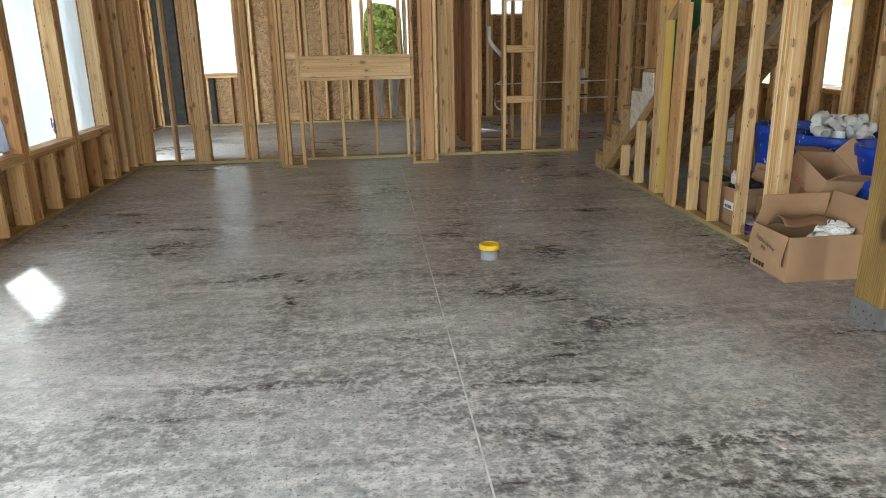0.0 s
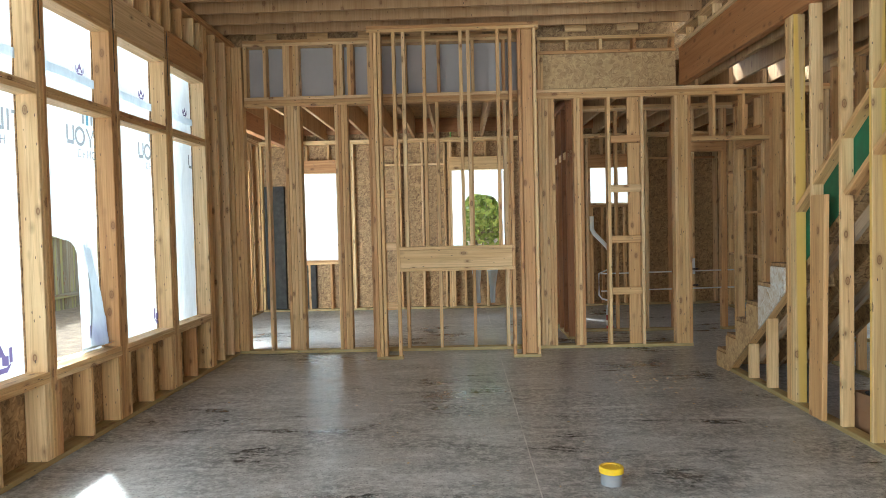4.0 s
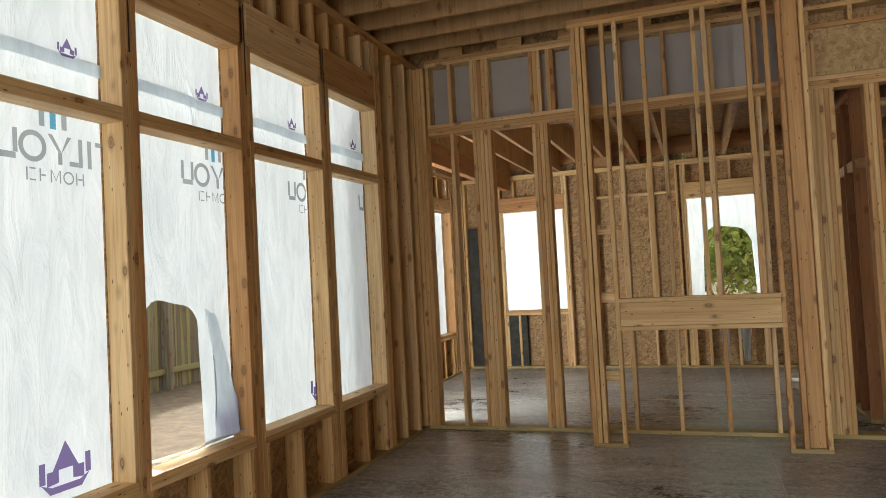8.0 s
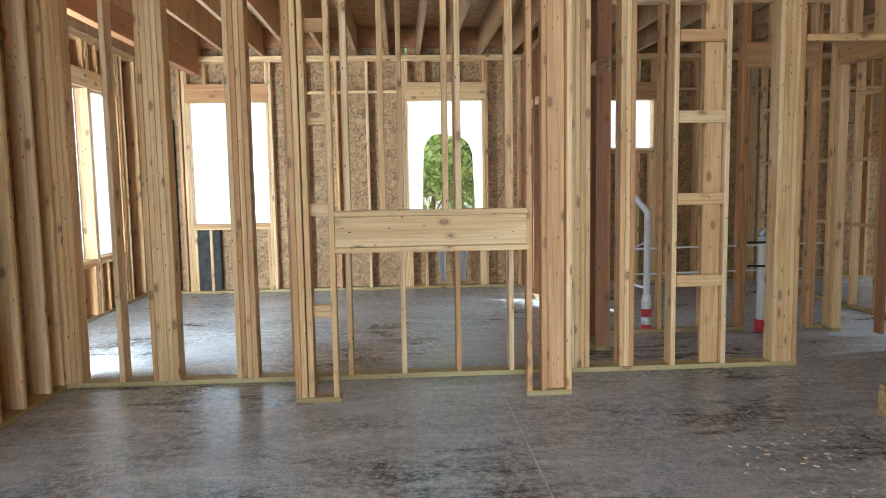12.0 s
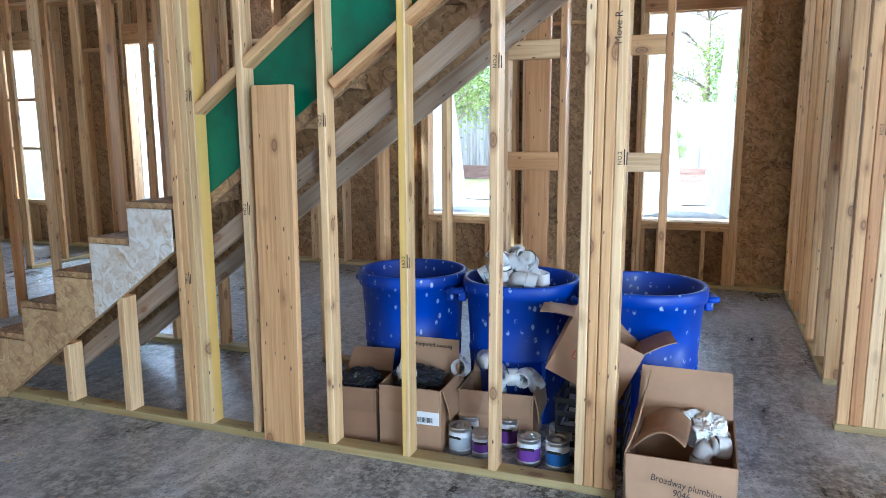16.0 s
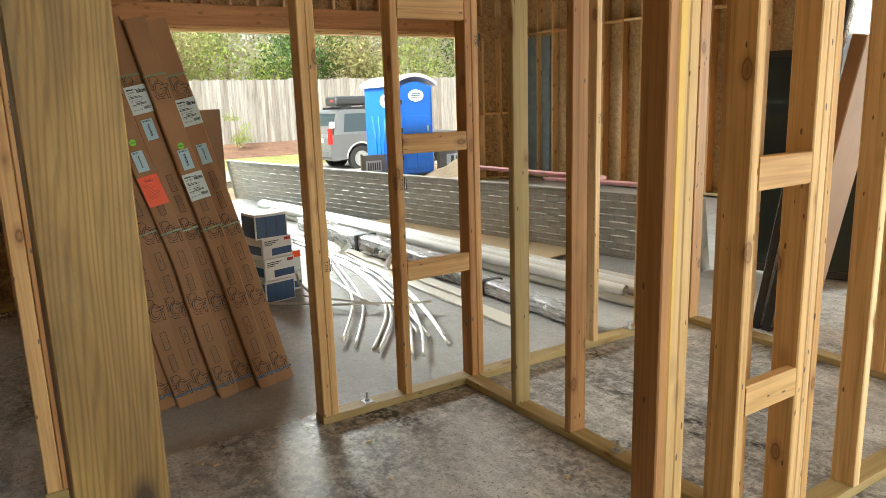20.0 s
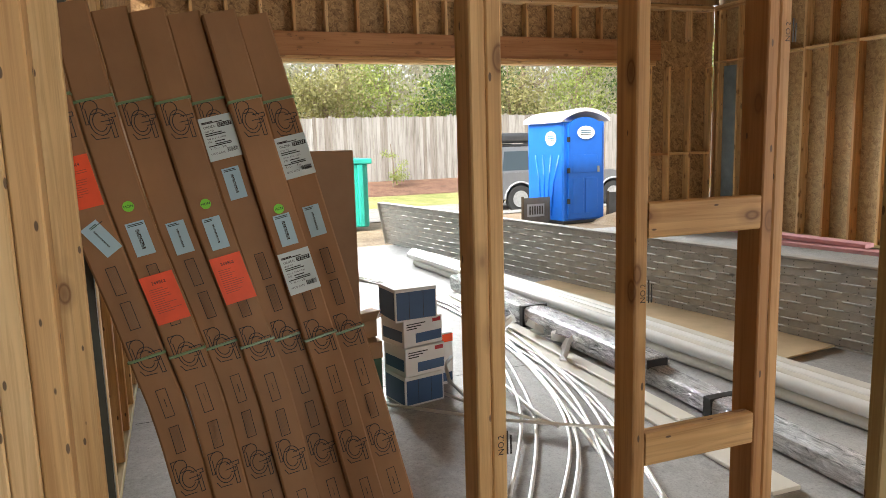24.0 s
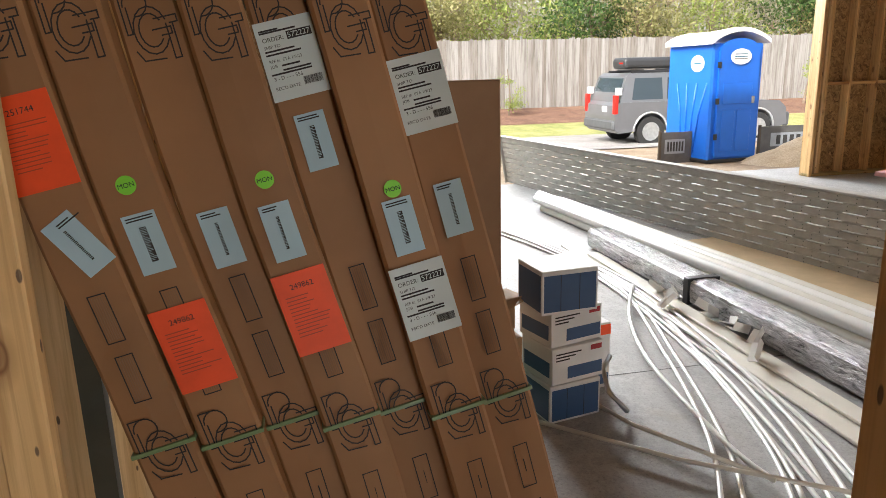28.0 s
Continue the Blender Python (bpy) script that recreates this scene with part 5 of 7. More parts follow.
crumple("packing_paper", "crumpled white packing paper in the open carton", pose(2.77, 3.90, 0.27), (0.11, 0.07, 0.06), WRAPPING, 3)
folded = smooth(part("cardboard_sheet", sheet_bm(lambda u, v: (2.50 + 0.34 * v, 4.19 - 0.20 * u - 0.03 * v, 0.262 + 0.075 * math.sin(2.6 * u) + 0.012 * math.sin(9 * v + 3 * u)), 14, 14), CARD_DARK))
folded.modifiers.new("thickness", "SOLIDIFY").thickness = 0.005
tagged(folded, "torn brown cardboard sheet folded into the open carton", "cardboard")
copy_thing(first_elbow, pose(2.72, 3.93, 0.26, 100, 60, 40))
copy_thing(first_elbow, pose(2.66, 3.88, 0.25, 30, 80, 140))
copy_thing(first_elbow, pose(2.80, 3.99, 0.29, 70, 30, 20))

b1 = open_box("cardboard_box", "worn brown carton with torn corner, full of dark fittings", 2.86, 5.53, -84, 0.25, 0.27, 0.27, (176, 35, None, 150), CARD_DARK)
crumple("black_bag", "black plastic bag of fittings", pose(2.87, 5.53, 0.26), (0.1, 0.1, 0.05), BLACK, 4)
b2 = open_box("cardboard_box", "brown carton with a printed white label and one raised flap", 2.89, 5.22, -88, 0.31, 0.31, 0.30, (178, 4, None, 160))
lab = part("label", box_bm(0.0, 0.145, -0.1580, -0.1566, 0.13, 0.255), plain("white_label", (0.82, 0.82, 0.80), 0.6, 0, 0.03), b2, "white printed label")
writing(b2, "SCH 40 STEEL PIPE NIPPLES", 0.0105, Matrix.Translation((0.004, -0.1592, 0.241)) @ HAND, INK)
writing(b2, "QTY", 0.012, Matrix.Translation((0.01, -0.1592, 0.215)) @ HAND, INK)
writing(b2, "BLACK", 0.012, Matrix.Translation((0.06, -0.1592, 0.215)) @ HAND, INK)
for i in range(16):
    part("bar_code", box_bm(0.02 + 0.006 * i, 0.022 + 0.006 * i + (i % 3) * 0.0008, -0.1592, -0.1584, 0.14, 0.165), INK, b2)
writing(b2, "Brown plumbing", 0.03, Matrix.Translation((0.11, 0.158, 0.42)) @ pose(0, 0, 0, 90, 180, 0), INK)
crumple("packing_paper", "crumpled clear and black plastic bags in the carton", pose(2.92, 5.24, 0.29), (0.12, 0.12, 0.05), BLACK, 8)
crumple("packing_paper", "scrap of white plastic in the carton", pose(2.84, 5.27, 0.33), (0.03, 0.05, 0.07), WRAPPING, 5)
b3 = open_box("cardboard_box", "open brown carton holding white pipe elbows", 3.05, 4.86, -86, 0.36, 0.28, 0.26, (178, 20, 150, 165))
less = open_box("cardboard_box", "brown carton tipped on its edge with open flaps and red lettering", 2.95, 4.46, -84, 0.34, 0.30, 0.26, (None, 20, 105, 35), None, 0.36, (-6, 26))
writing(less, "LESSO", 0.055, on_front(0.30, -0.10, 0.10), plain("red_print", (0.5, 0.05, 0.04), 0.6), "red_lettering")
for i in range(5):
    part("printed_line", box_bm(0.02, 0.13 - 0.01 * (i % 2), -0.1515, -0.151, 0.05 + 0.012 * i, 0.054 + 0.012 * i), INK, less)
crate = thing("milk_crate", "black slatted plastic crate under the tipped carton", "crate", pose(2.98, 4.40, 0, 0, 0, 0))
for z in (0.01, 0.08, 0.15, 0.22, 0.28):
    for q in ((-0.15, 0.15, -0.15, -0.14), (-0.15, 0.15, 0.14, 0.15), (-0.15, -0.14, -0.14, 0.14), (0.14, 0.15, -0.14, 0.14)):
        part("slat", box_bm(*q, z, z + 0.025), BLACK, crate)
for sx in (-0.149, 0.139):
    for sy in (-0.149, 0.139):
        part("corner_post", box_bm(sx, sx + 0.01, sy, sy + 0.01, 0.003, 0.30), BLACK, crate)

TIN = plain("tin_metal", (0.62, 0.62, 0.62), 0.3, 0.95, 0.1, 20, 0.02)
TIN_LABEL = plain("white_can_label", (0.78, 0.78, 0.80), 0.4, 0, 0.04)


def can(x, y, r, h, colour, label, turn=0):
    t = thing("paint_can", label, "can", pose(x, y, 0, 0, 0, turn), "cans on the slab")
    smooth(part("body", lathe_bm([(0, 0.001), (r, 0.001), (r * 1.02, 0.006), (r, 0.012), (r, h - 0.012), (r * 1.03, h - 0.006), (r * 1.03, h), (r * 0.92, h), (r * 0.9, h - 0.006), (r * 0.35, h - 0.006), (r * 0.33, h + 0.006), (r * 0.18, h + 0.008), (0, h + 0.008)], 24), TIN, t))
    smooth(part("label", lathe_bm([(r + 0.0007, 0.02), (r + 0.0007, h - 0.02)], 24), TIN_LABEL, t, "printed paper label"))
    smooth(part("label_band", lathe_bm([(r + 0.0014, 0.028), (r + 0.0014, 0.03 + h * 0.42)], 24), colour, t))
    for k in range(5):
        a = k * 0.22 - 0.4
        part("label_line", box_bm(r * 0.98, r + 0.003, -0.01 + a * r, 0.006 + a * r, h * 0.62, h * 0.70), INK, t)
    return t


BLUE_INK = plain("blue_print_ink", (0.05, 0.16, 0.45), 0.4)
GREY_INK = plain("grey_print_ink", (0.45, 0.48, 0.5), 0.4)
can(2.79, 4.985, 0.052, 0.13, GREY_INK, "small tin of pipe cement with a white and grey label", 170)
can(2.79, 4.88, 0.045, 0.11, PURPLE, "small tin of purple primer", 190)
can(2.93, 4.79, 0.05, 0.14, PURPLE, "tin of purple primer with a dark lid", 180)
can(2.78, 4.655, 0.052, 0.13, PURPLE, "tin of purple primer on the slab", 185)
can(2.78, 4.525, 0.052, 0.135, BLUE_INK, "tin with a white and blue label", 175)
can(2.93, 4.98, 0.055, 0.13, GREY_INK, "tin with a bare metal lid", 180)
can(2.92, 4.54, 0.052, 0.135, GREY_INK, "tin with a bare metal lid", 180)


# ---- plumbing in the bath wall ----
stack = thing("waste_pipe", "white plastic waste pipe with red and white tape", "pipe", pose(1.97, 10.42, 0))
smooth(part("riser", tube_bm([(0, 0, 0.3), (0, 0, 1.05)], 0.03, 14), WHITE_PVC, stack))
smooth(part("collar", tube_bm([(0, 0, 0.28), (0, 0, 0.36)], 0.042, 14), WHITE_PVC, stack))
smooth(part("elbow", tube_bm([(0, 0, 1.05), (0, 0, 1.13), (-0.03, 0, 1.18), (-0.20, 0, 1.36), (-0.23, 0, 1.42), (-0.23, 0, 1.60)], 0.029, 14), WHITE_PVC, stack))
for i in range(4):
    smooth(part("tape_band", tube_bm([(0, 0, 0.002 + 0.075 * i), (0, 0, 0.075 * (i + 1))], 0.048, 14), RED_TAPE if i % 2 == 0 else WHITE_PVC, stack))
smooth(part("side_branch", tube_bm([(0, 0, 0.42), (-0.10, 0.02, 0.45), (-0.14, 0.02, 0.50), (-0.14, 0.02, 0.80), (0.0, 0.02, 0.86)], 0.012, 10), WHITE_PVC, stack))
for z in (0.56, 0.80):
    ln = thing("water_line", "white plastic water line run through the studs", "pipe")
    smooth(part("tube", tube_bm([(1.85, 10.40, z), (3.7, 10.40, z + 0.02)], 0.009, 8), WHITE_PVC, ln))
st2 = thing("waste_pipe", "short white waste stub with black clamps and red tape", "pipe", pose(3.02, 10.30, 0))
smooth(part("riser", tube_bm([(0, 0, 0.0), (0, 0, 0.9)], 0.035, 14), WHITE_PVC, st2))
smooth(part("tape_band", tube_bm([(0, 0, 0.002), (0, 0, 0.12)], 0.05, 14), RED_TAPE, st2))
for z in (0.62, 0.84):
    part("clamp", box_bm(-0.16, 0.12, -0.05, -0.04, z, z + 0.02), BLACK, st2)
smooth(part("trap", tube_bm([(-0.02, 0, 0.9), (-0.02, 0, 0.95), (0.06, 0, 0.98), (0.06, 0, 0.78)], 0.035, 12), WHITE_PVC, st2))
vent = thing("water_line", "thin white water lines with a valve box behind the stair wall", "pipe")
for y in (4.42, 4.48):
    smooth(part("tube", tube_bm([(3.80, y, 0.3), (3.80, y, 2.9)], 0.008, 8), WHITE_PVC, vent))
part("valve_box", box_bm(3.77, 3.80, 4.37, 4.47, 1.13, 1.27, 0.004), WHITE_PVC, vent)


# ---- long cartons leaning by the garage opening ----
LABEL_BLUE = plain("pale_blue_label", (0.40, 0.57, 0.64), 0.5, 0, 0.04)
LABEL_WHITE = plain("white_shipping_label", (0.60, 0.68, 0.665), 0.5, 0, 0.04)
ORANGE = plain("orange_label", (0.88, 0.085, 0.012), 0.5, 0, 0.10, 10)
LIME = plain("lime_sticker", (0.22, 0.72, 0.04), 0.5, 0, 0.03)
STRAP = plain("green_strap", (0.17, 0.26, 0.12), 0.3, 0, 0.1)
STRAP_BLUE = plain("blue_strap", (0.05, 0.12, 0.24), 0.4, 0, 0.1)
TUBE_CARD = plain("smooth_brown_carton", (0.30, 0.148, 0.058), 0.6, 0, 0.16, 2.5, 0.03)


def strokes(lines, w, bm=None):
    """Flat pen strokes along polylines (x, z) on a face."""
    bm = bm or bmesh.new()
    for pts in lines:
        for (x0, z0), (x1, z1) in zip(pts, pts[1:]):
            dx, dz = x1 - x0, z1 - z0
            L = math.hypot(dx, dz) or 1
            nx, nz = -dz / L * w / 2, dx / L * w / 2
            ex, ez = dx / L * w / 2, dz / L * w / 2
            bm.faces.new([bm.verts.new(p) for p in ((x0 + nx - ex, 0, z0 + nz - ez), (x0 - nx - ex, 0, z0 - nz - ez), (x1 - nx + ex, 0, z1 - nz + ez), (x1 + nx + ex, 0, z1 + nz + ez))])
    return bm


def oval(cx, cz, rx, rz, a0=0, a1=360, n=14):
    return [(cx + rx * math.cos(radians(a0 + (a1 - a0) * i / n)), cz + rz * math.sin(radians(a0 + (a1 - a0) * i / n))) for i in range(n + 1)]


MARK = [[(-0.036, 0.046), (-0.036, 0.0), (-0.028, 0.0), (-0.028, 0.03)], oval(-0.014, 0.032, 0.018, 0.014, -100, 180), [(-0.036, 0.046), (-0.01, 0.046)], oval(0.0, 0.0, 0.026, 0.027, 20, 330), oval(0.0, 0.0, 0.018, 0.019, 30, 320), [(0.002, 0.0), (0.03, 0.0), (0.03, -0.008), (0.014, -0.008)], [(0.008, 0.012), (0.042, 0.012), (0.042, 0.004), (0.03, 0.004)], [(0.024, 0.004), (0.024, -0.036), (0.034, -0.036), (0.034, 0.004)], [(-0.03, -0.02), (-0.022, -0.032), (0.01, -0.034)]]
CW, CD, CL = 0.104, 0.075, 1.98


def carton_frame(back):
    """The turn of a leaning carton; back is how far its top leans away."""
    up = Vector((back, 0.41, 1.85)).normalized()
    across = Vector((0, -1, 0))
    across = (across - across.dot(up) * up).normalized()
    return Matrix((across, up.cross(across), up)).transposed().to_4x4()


def bow(ob, amount, belly):
    """Bends a carton and all that is on it sideways, most at mid-height, pinched where the strap bites."""
    for part_ob in ob.children:
        m = part_ob.matrix_basis.copy()
        back = m.inverted()
        for v in part_ob.data.vertices:
            p = m @ v.co
            k = p.z / CL
            p.x -= amount * math.sin(math.pi * min(1.0, max(0.0, k)) ** 2.2) + 0.25 * amount * math.exp(-((p.z - 0.9) / 0.12) ** 2)
            p.x += 0.9 * belly * math.exp(-((p.z - 0.82) / 0.34) ** 2)
            v.co = back @ p


def carton_mesh(seed):
    """A long carton, slightly bowed and dented."""
    bm = bmesh.new()
    n = 26
    rows = []
    e = 0.006
    sect = [(-CW / 2, e), (-CW / 2 + e, 0), (0, -0.001), (CW / 2 - e, 0), (CW / 2, e), (CW / 2, CD - e), (CW / 2 - e, CD), (-CW / 2 + e, CD), (-CW / 2, CD - e)]
    for i in range(n + 1):
        z = CL * i / n
        row = []
        for x, y in sect:
            d = 0.004 * noise.noise((x * 9 + seed * 3.7, y * 9, z * 2.6)) + 0.0025 * noise.noise((x * 30, seed, z * 12))
            row.append(bm.verts.new((x + d * 0.5, y + abs(d) * 0.6, z)))
        rows.append(row)
    m = len(sect)
    for a, b in zip(rows, rows[1:]):
        for k in range(m):
            bm.faces.new((a[k], a[(k + 1) % m], b[(k + 1) % m], b[k]))
    bm.faces.new(rows[0][::-1])
    bm.faces.new(rows[-1])
    bmesh.ops.recalc_face_normals(bm, faces=bm.faces[:])
    return bm


def face_rect(parent, name, cx, cz, w, h, material, lift=0.0045, turn=0.0, label=""):
    bm = box_bm(-w / 2, w / 2, -0.0004, 0.0004, -h / 2, h / 2)
    ob = part(name, bm, material, parent, label)
    ob.matrix_local = Matrix.Translation((cx, -lift, cz)) @ pose(0, 0, 0, 0, turn, 0)
    return ob


def face_text(parent, text, size, cx, cz, material, lift=0.0062, turn=0.0):
    return writing(parent, text, size, Matrix.Translation((cx, -lift, cz)) @ pose(0, 0, 0, 0, turn, 0) @ HAND, material, "lettering", "CENTER")


def bars(parent, cx, cz, w, h, lines, material, lift=0.006, turn=0.0, upright=False, seed=1, thick=0.5):
    """Rows of unreadable small print or a bar code."""
    r = random.Random(seed)
    bm = bmesh.new()
    for i in range(lines):
        if upright:
            x = -w / 2 + w * (i + 0.5) / lines
            t = w / lines * r.uniform(0.25, 0.8)
            box_bm(x - t / 2, x + t / 2, -0.0003, 0.0003, -h / 2, h / 2, 0, bm)
        else:
            z = h / 2 - h * (i + 0.5) / lines
            t = h / lines * thick
            box_bm(-w / 2, -w / 2 + w * r.uniform(0.45, 1.0), -0.0003, 0.0003, z - t / 2, z + t / 2, 0, bm)
    ob = part("small_print", bm, material, parent)
    ob.matrix_local = Matrix.Translation((cx, -lift, cz)) @ pose(0, 0, 0, 0, turn, 0)
    return ob


def blue_label(t, cz, cx=0.0, turn=0.0, seed=1):
    face_rect(t, "label", cx, cz, 0.054, 0.103, LABEL_BLUE, 0.0045, turn, "pale blue bar-code label")
    bars(t, cx, cz - 0.002, 0.014, 0.06, 1, INK, 0.0056, turn, True, seed)
    bars(t, cx, cz, 0.014, 0.06, 22, LABEL_BLUE, 0.0064, turn, False, seed + 3, 0.35)
    bars(t, cx + 0.001, cz + 0.043, 0.045, 0.009, 2, INK, 0.0056, turn, False, seed)


def order_label(t, cz, cx=0.0, turn=0.0, seed=1):
    w, h = 0.102, 0.138
    face_rect(t, "label", cx, cz, w, h, LABEL_WHITE, 0.0065, turn, "white shipping label")
    m = Matrix.Translation((cx, -0.0078, cz)) @ pose(0, 0, 0, 0, turn, 0)
    def put(text, size, x, z, mat):
        writing(t, text, size, m @ Matrix.Translation((x, 0, z)) @ HAND, mat)
    blk = part("black_field", box_bm(0.002, 0.046, -0.0003, 0.0003, 0.032, 0.046), INK, t)
    blk.matrix_local = m
    put("ORDER:", 0.011, -0.042, 0.034, INK)
    writing(t, "572227", 0.0135, m @ Matrix.Translation((0.003, -0.0007, 0.0345)) @ HAND, LABEL_WHITE)
    put("SHIP TO", 0.008, -0.042, 0.022, INK)
    put("REF #:  ETA 1/9/23", 0.0075, -0.040, -0.002, INK)
    put("JOB", 0.0075, -0.040, -0.011, INK)
    put("3 - D - - - 556", 0.009, -0.040, -0.033, INK)
    put("REC'D DATE", 0.008, -0.042, -0.050, INK)
    bm = bmesh.new()
    r = random.Random(seed)
    for i in range(26):
        x = 0.010 + 0.0013 * i
        box_bm(x, x + 0.0008 * r.uniform(0.4, 1.1), -0.0003, 0.0003, -0.05, -0.036, 0, bm)
    for x0, x1, z in ((-0.042, 0.01, 0.016), (-0.042, 0.02, 0.010), (-0.02, 0.012, -0.011), (-0.02, 0.03, -0.019), (-0.042, 0.03, -0.024), (-0.044, -0.01, 0.052), (-0.044, 0.02, 0.0485)):
        box_bm(x0, x1, -0.0003, 0.0003, z, z + 0.003, 0, bm)
    part("small_print", bm, INK, t).matrix_local = m


def orange_label(t, cz, number, cx=0.0, turn=0.0, seed=1):
    face_rect(t, "label", cx, cz, 0.096, 0.152, ORANGE, 0.0048, turn, "bright orange paper label")
    face_text(t, number, 0.014, cx, cz + 0.046, INK, 0.006, turn)
    bars(t, cx, cz - 0.004, 0.07, 0.08, 12, plain("faded_print", (0.45, 0.06, 0.02), 0.6), 0.0057, turn, False, seed, 0.25)


def sticker(t, cz, cx=0.0):
    bm = bmesh.new()
    bmesh.ops.create_circle(bm, cap_ends=True, segments=24, radius=0.016)
    bmesh.ops.rotate(bm, matrix=Matrix.Rotation(math.pi / 2, 3, "X"), verts=bm.verts)
    part("sticker", bm, LIME, t, "round lime sticker").matrix_local = Matrix.Translation((cx, -0.0050, cz))
    face_text(t, "MON", 0.0115, cx, cz - 0.004, INK, 0.0062)


STEP = [0.0, -0.022, 0.012, -0.026, 0.010, -0.030, 0.006]
for i in range(7):
    base = Vector((4.315 + STEP[i], 2.045 + 0.052 + (6 - i) * 0.1045, -0.027))
    t = thing("long_carton", "tall narrow brown carton with labels, strapped in a leaning stack", "cardboard box", Matrix.Translation(base) @ carton_frame((0.15, 0.20, 0.23, 0.25, 0.25, 0.25, 0.25)[i]), "long cartons leaning in the garage")
    part("body", carton_mesh(i + 1), TUBE_CARD, t)
    for z in (0.11, 0.505 + 0.01 * (i % 2), 0.90, 1.63):
        bm = strokes([[(x * 1.06, q * 1.45) for x, q in line] for line in MARK], 0.0024)
        part("printed_mark", bm, INK, t).matrix_local = Matrix.Translation((0.0, -0.0052, z))
    for z, hh in ((0.36, 0.09), (0.24, 0.085), (0.755, 0.09), (0.635, 0.085), (1.15, 0.085), (1.04, 0.085)):
        bm = strokes([[(-0.014, -hh / 2), (0.014, -hh / 2), (0.014, hh / 2), (-0.014, hh / 2), (-0.014, -hh / 2)]], 0.0020)
        part("printed_frame", bm, INK, t).matrix_local = Matrix.Translation((0.0, -0.0048, z))
        if z in (0.24, 0.635, 1.15, 1.04):
            bars(t, 0, z, 0.022, hh * 0.9, 6, CARD_DARK, 0.0046, 0, True, i + 3, 0.4)
        else:
            bars(t, 0, z, 0.003, hh * 0.3, 1, INK, 0.0046, 0, True, i)
    for z, mat in ((0.905, STRAP), (1.70, STRAP), (0.07, STRAP_BLUE)):
        part("strap", box_bm(-CW / 2 - 0.003, CW / 2 + 0.003, -0.006, CD + 0.004, z - 0.004, z + 0.004, 0.001), mat, t)
    if i == 0:
        orange_label(t, 1.45, "251744", 0, 0, 2)
        blue_label(t, 1.28, 0.008, -24, 1)
    elif i == 1:
        sticker(t, 1.375)
        blue_label(t, 1.275, 0, 0, 2)
        orange_label(t, 1.085, "249862", 0, 0, 3)
    elif i == 2:
        blue_label(t, 1.265, 0, 0, 3)
    elif i == 3:
        sticker(t, 1.37)
        blue_label(t, 1.275, 0, 0, 4)
        orange_label(t, 1.125, "249862", 0, 0, 4)
    elif i == 4:
        order_label(t, 1.58, 0, 0, 1)
        blue_label(t, 1.43, 0, 0, 5)
    elif i == 5:
        sticker(t, 1.34)
        blue_label(t, 1.27, 0, 0, 6)
        order_label(t, 1.13, 0, 0, 2)
    else:
        order_label(t, 1.51, 0.0, 0, 3)
        blue_label(t, 1.29, 0, 0, 7)
    bow(t, (0.022, 0.018, 0.014, 0.010, 0.006, 0.003, 0.0)[i], (0.024, 0.032, 0.030, 0.026, 0.018, 0.010, 0.006)[i])
panel = thing("flat_carton", "large flat dark brown carton standing behind the long cartons", "cardboard box")
part("body", box_bm(5.40, 5.46, 2.01, 2.75, -0.028, 1.44, 0.004), CARD_DARK, panel)
mt = thing("metal_channel", "dark steel channel standing against the studs beside the cartons", "metal channel")
DARK_STEEL = plain("dark_steel", (0.085, 0.09, 0.075), 0.4, 0.5)
part("web", box_bm(4.60, 4.603, 3.060, 3.104, -0.03, 2.35), DARK_STEEL, mt)
for y in (3.060, 3.1015):
    part("flange", box_bm(4.6035, 4.63, y, y + 0.0025, -0.03, 2.35), DARK_STEEL, mt)

part("tape_strip", box_bm(5.3985, 5.3997, 2.36, 2.41, 0.0, 1.43), TUBE_CARD, panel, "brown tape along the seam")

# ---- stack of small boxes ----
BOX_WHITE = plain("white_box_card", (0.70, 0.70, 0.70), 0.5, 0, 0.04)
BOX_BLUE = plain("blue_box_print", (0.035, 0.085, 0.19), 0.35, 0, 0.06)
BOX_RED = plain("red_box_print", (0.40, 0.02, 0.03), 0.4)


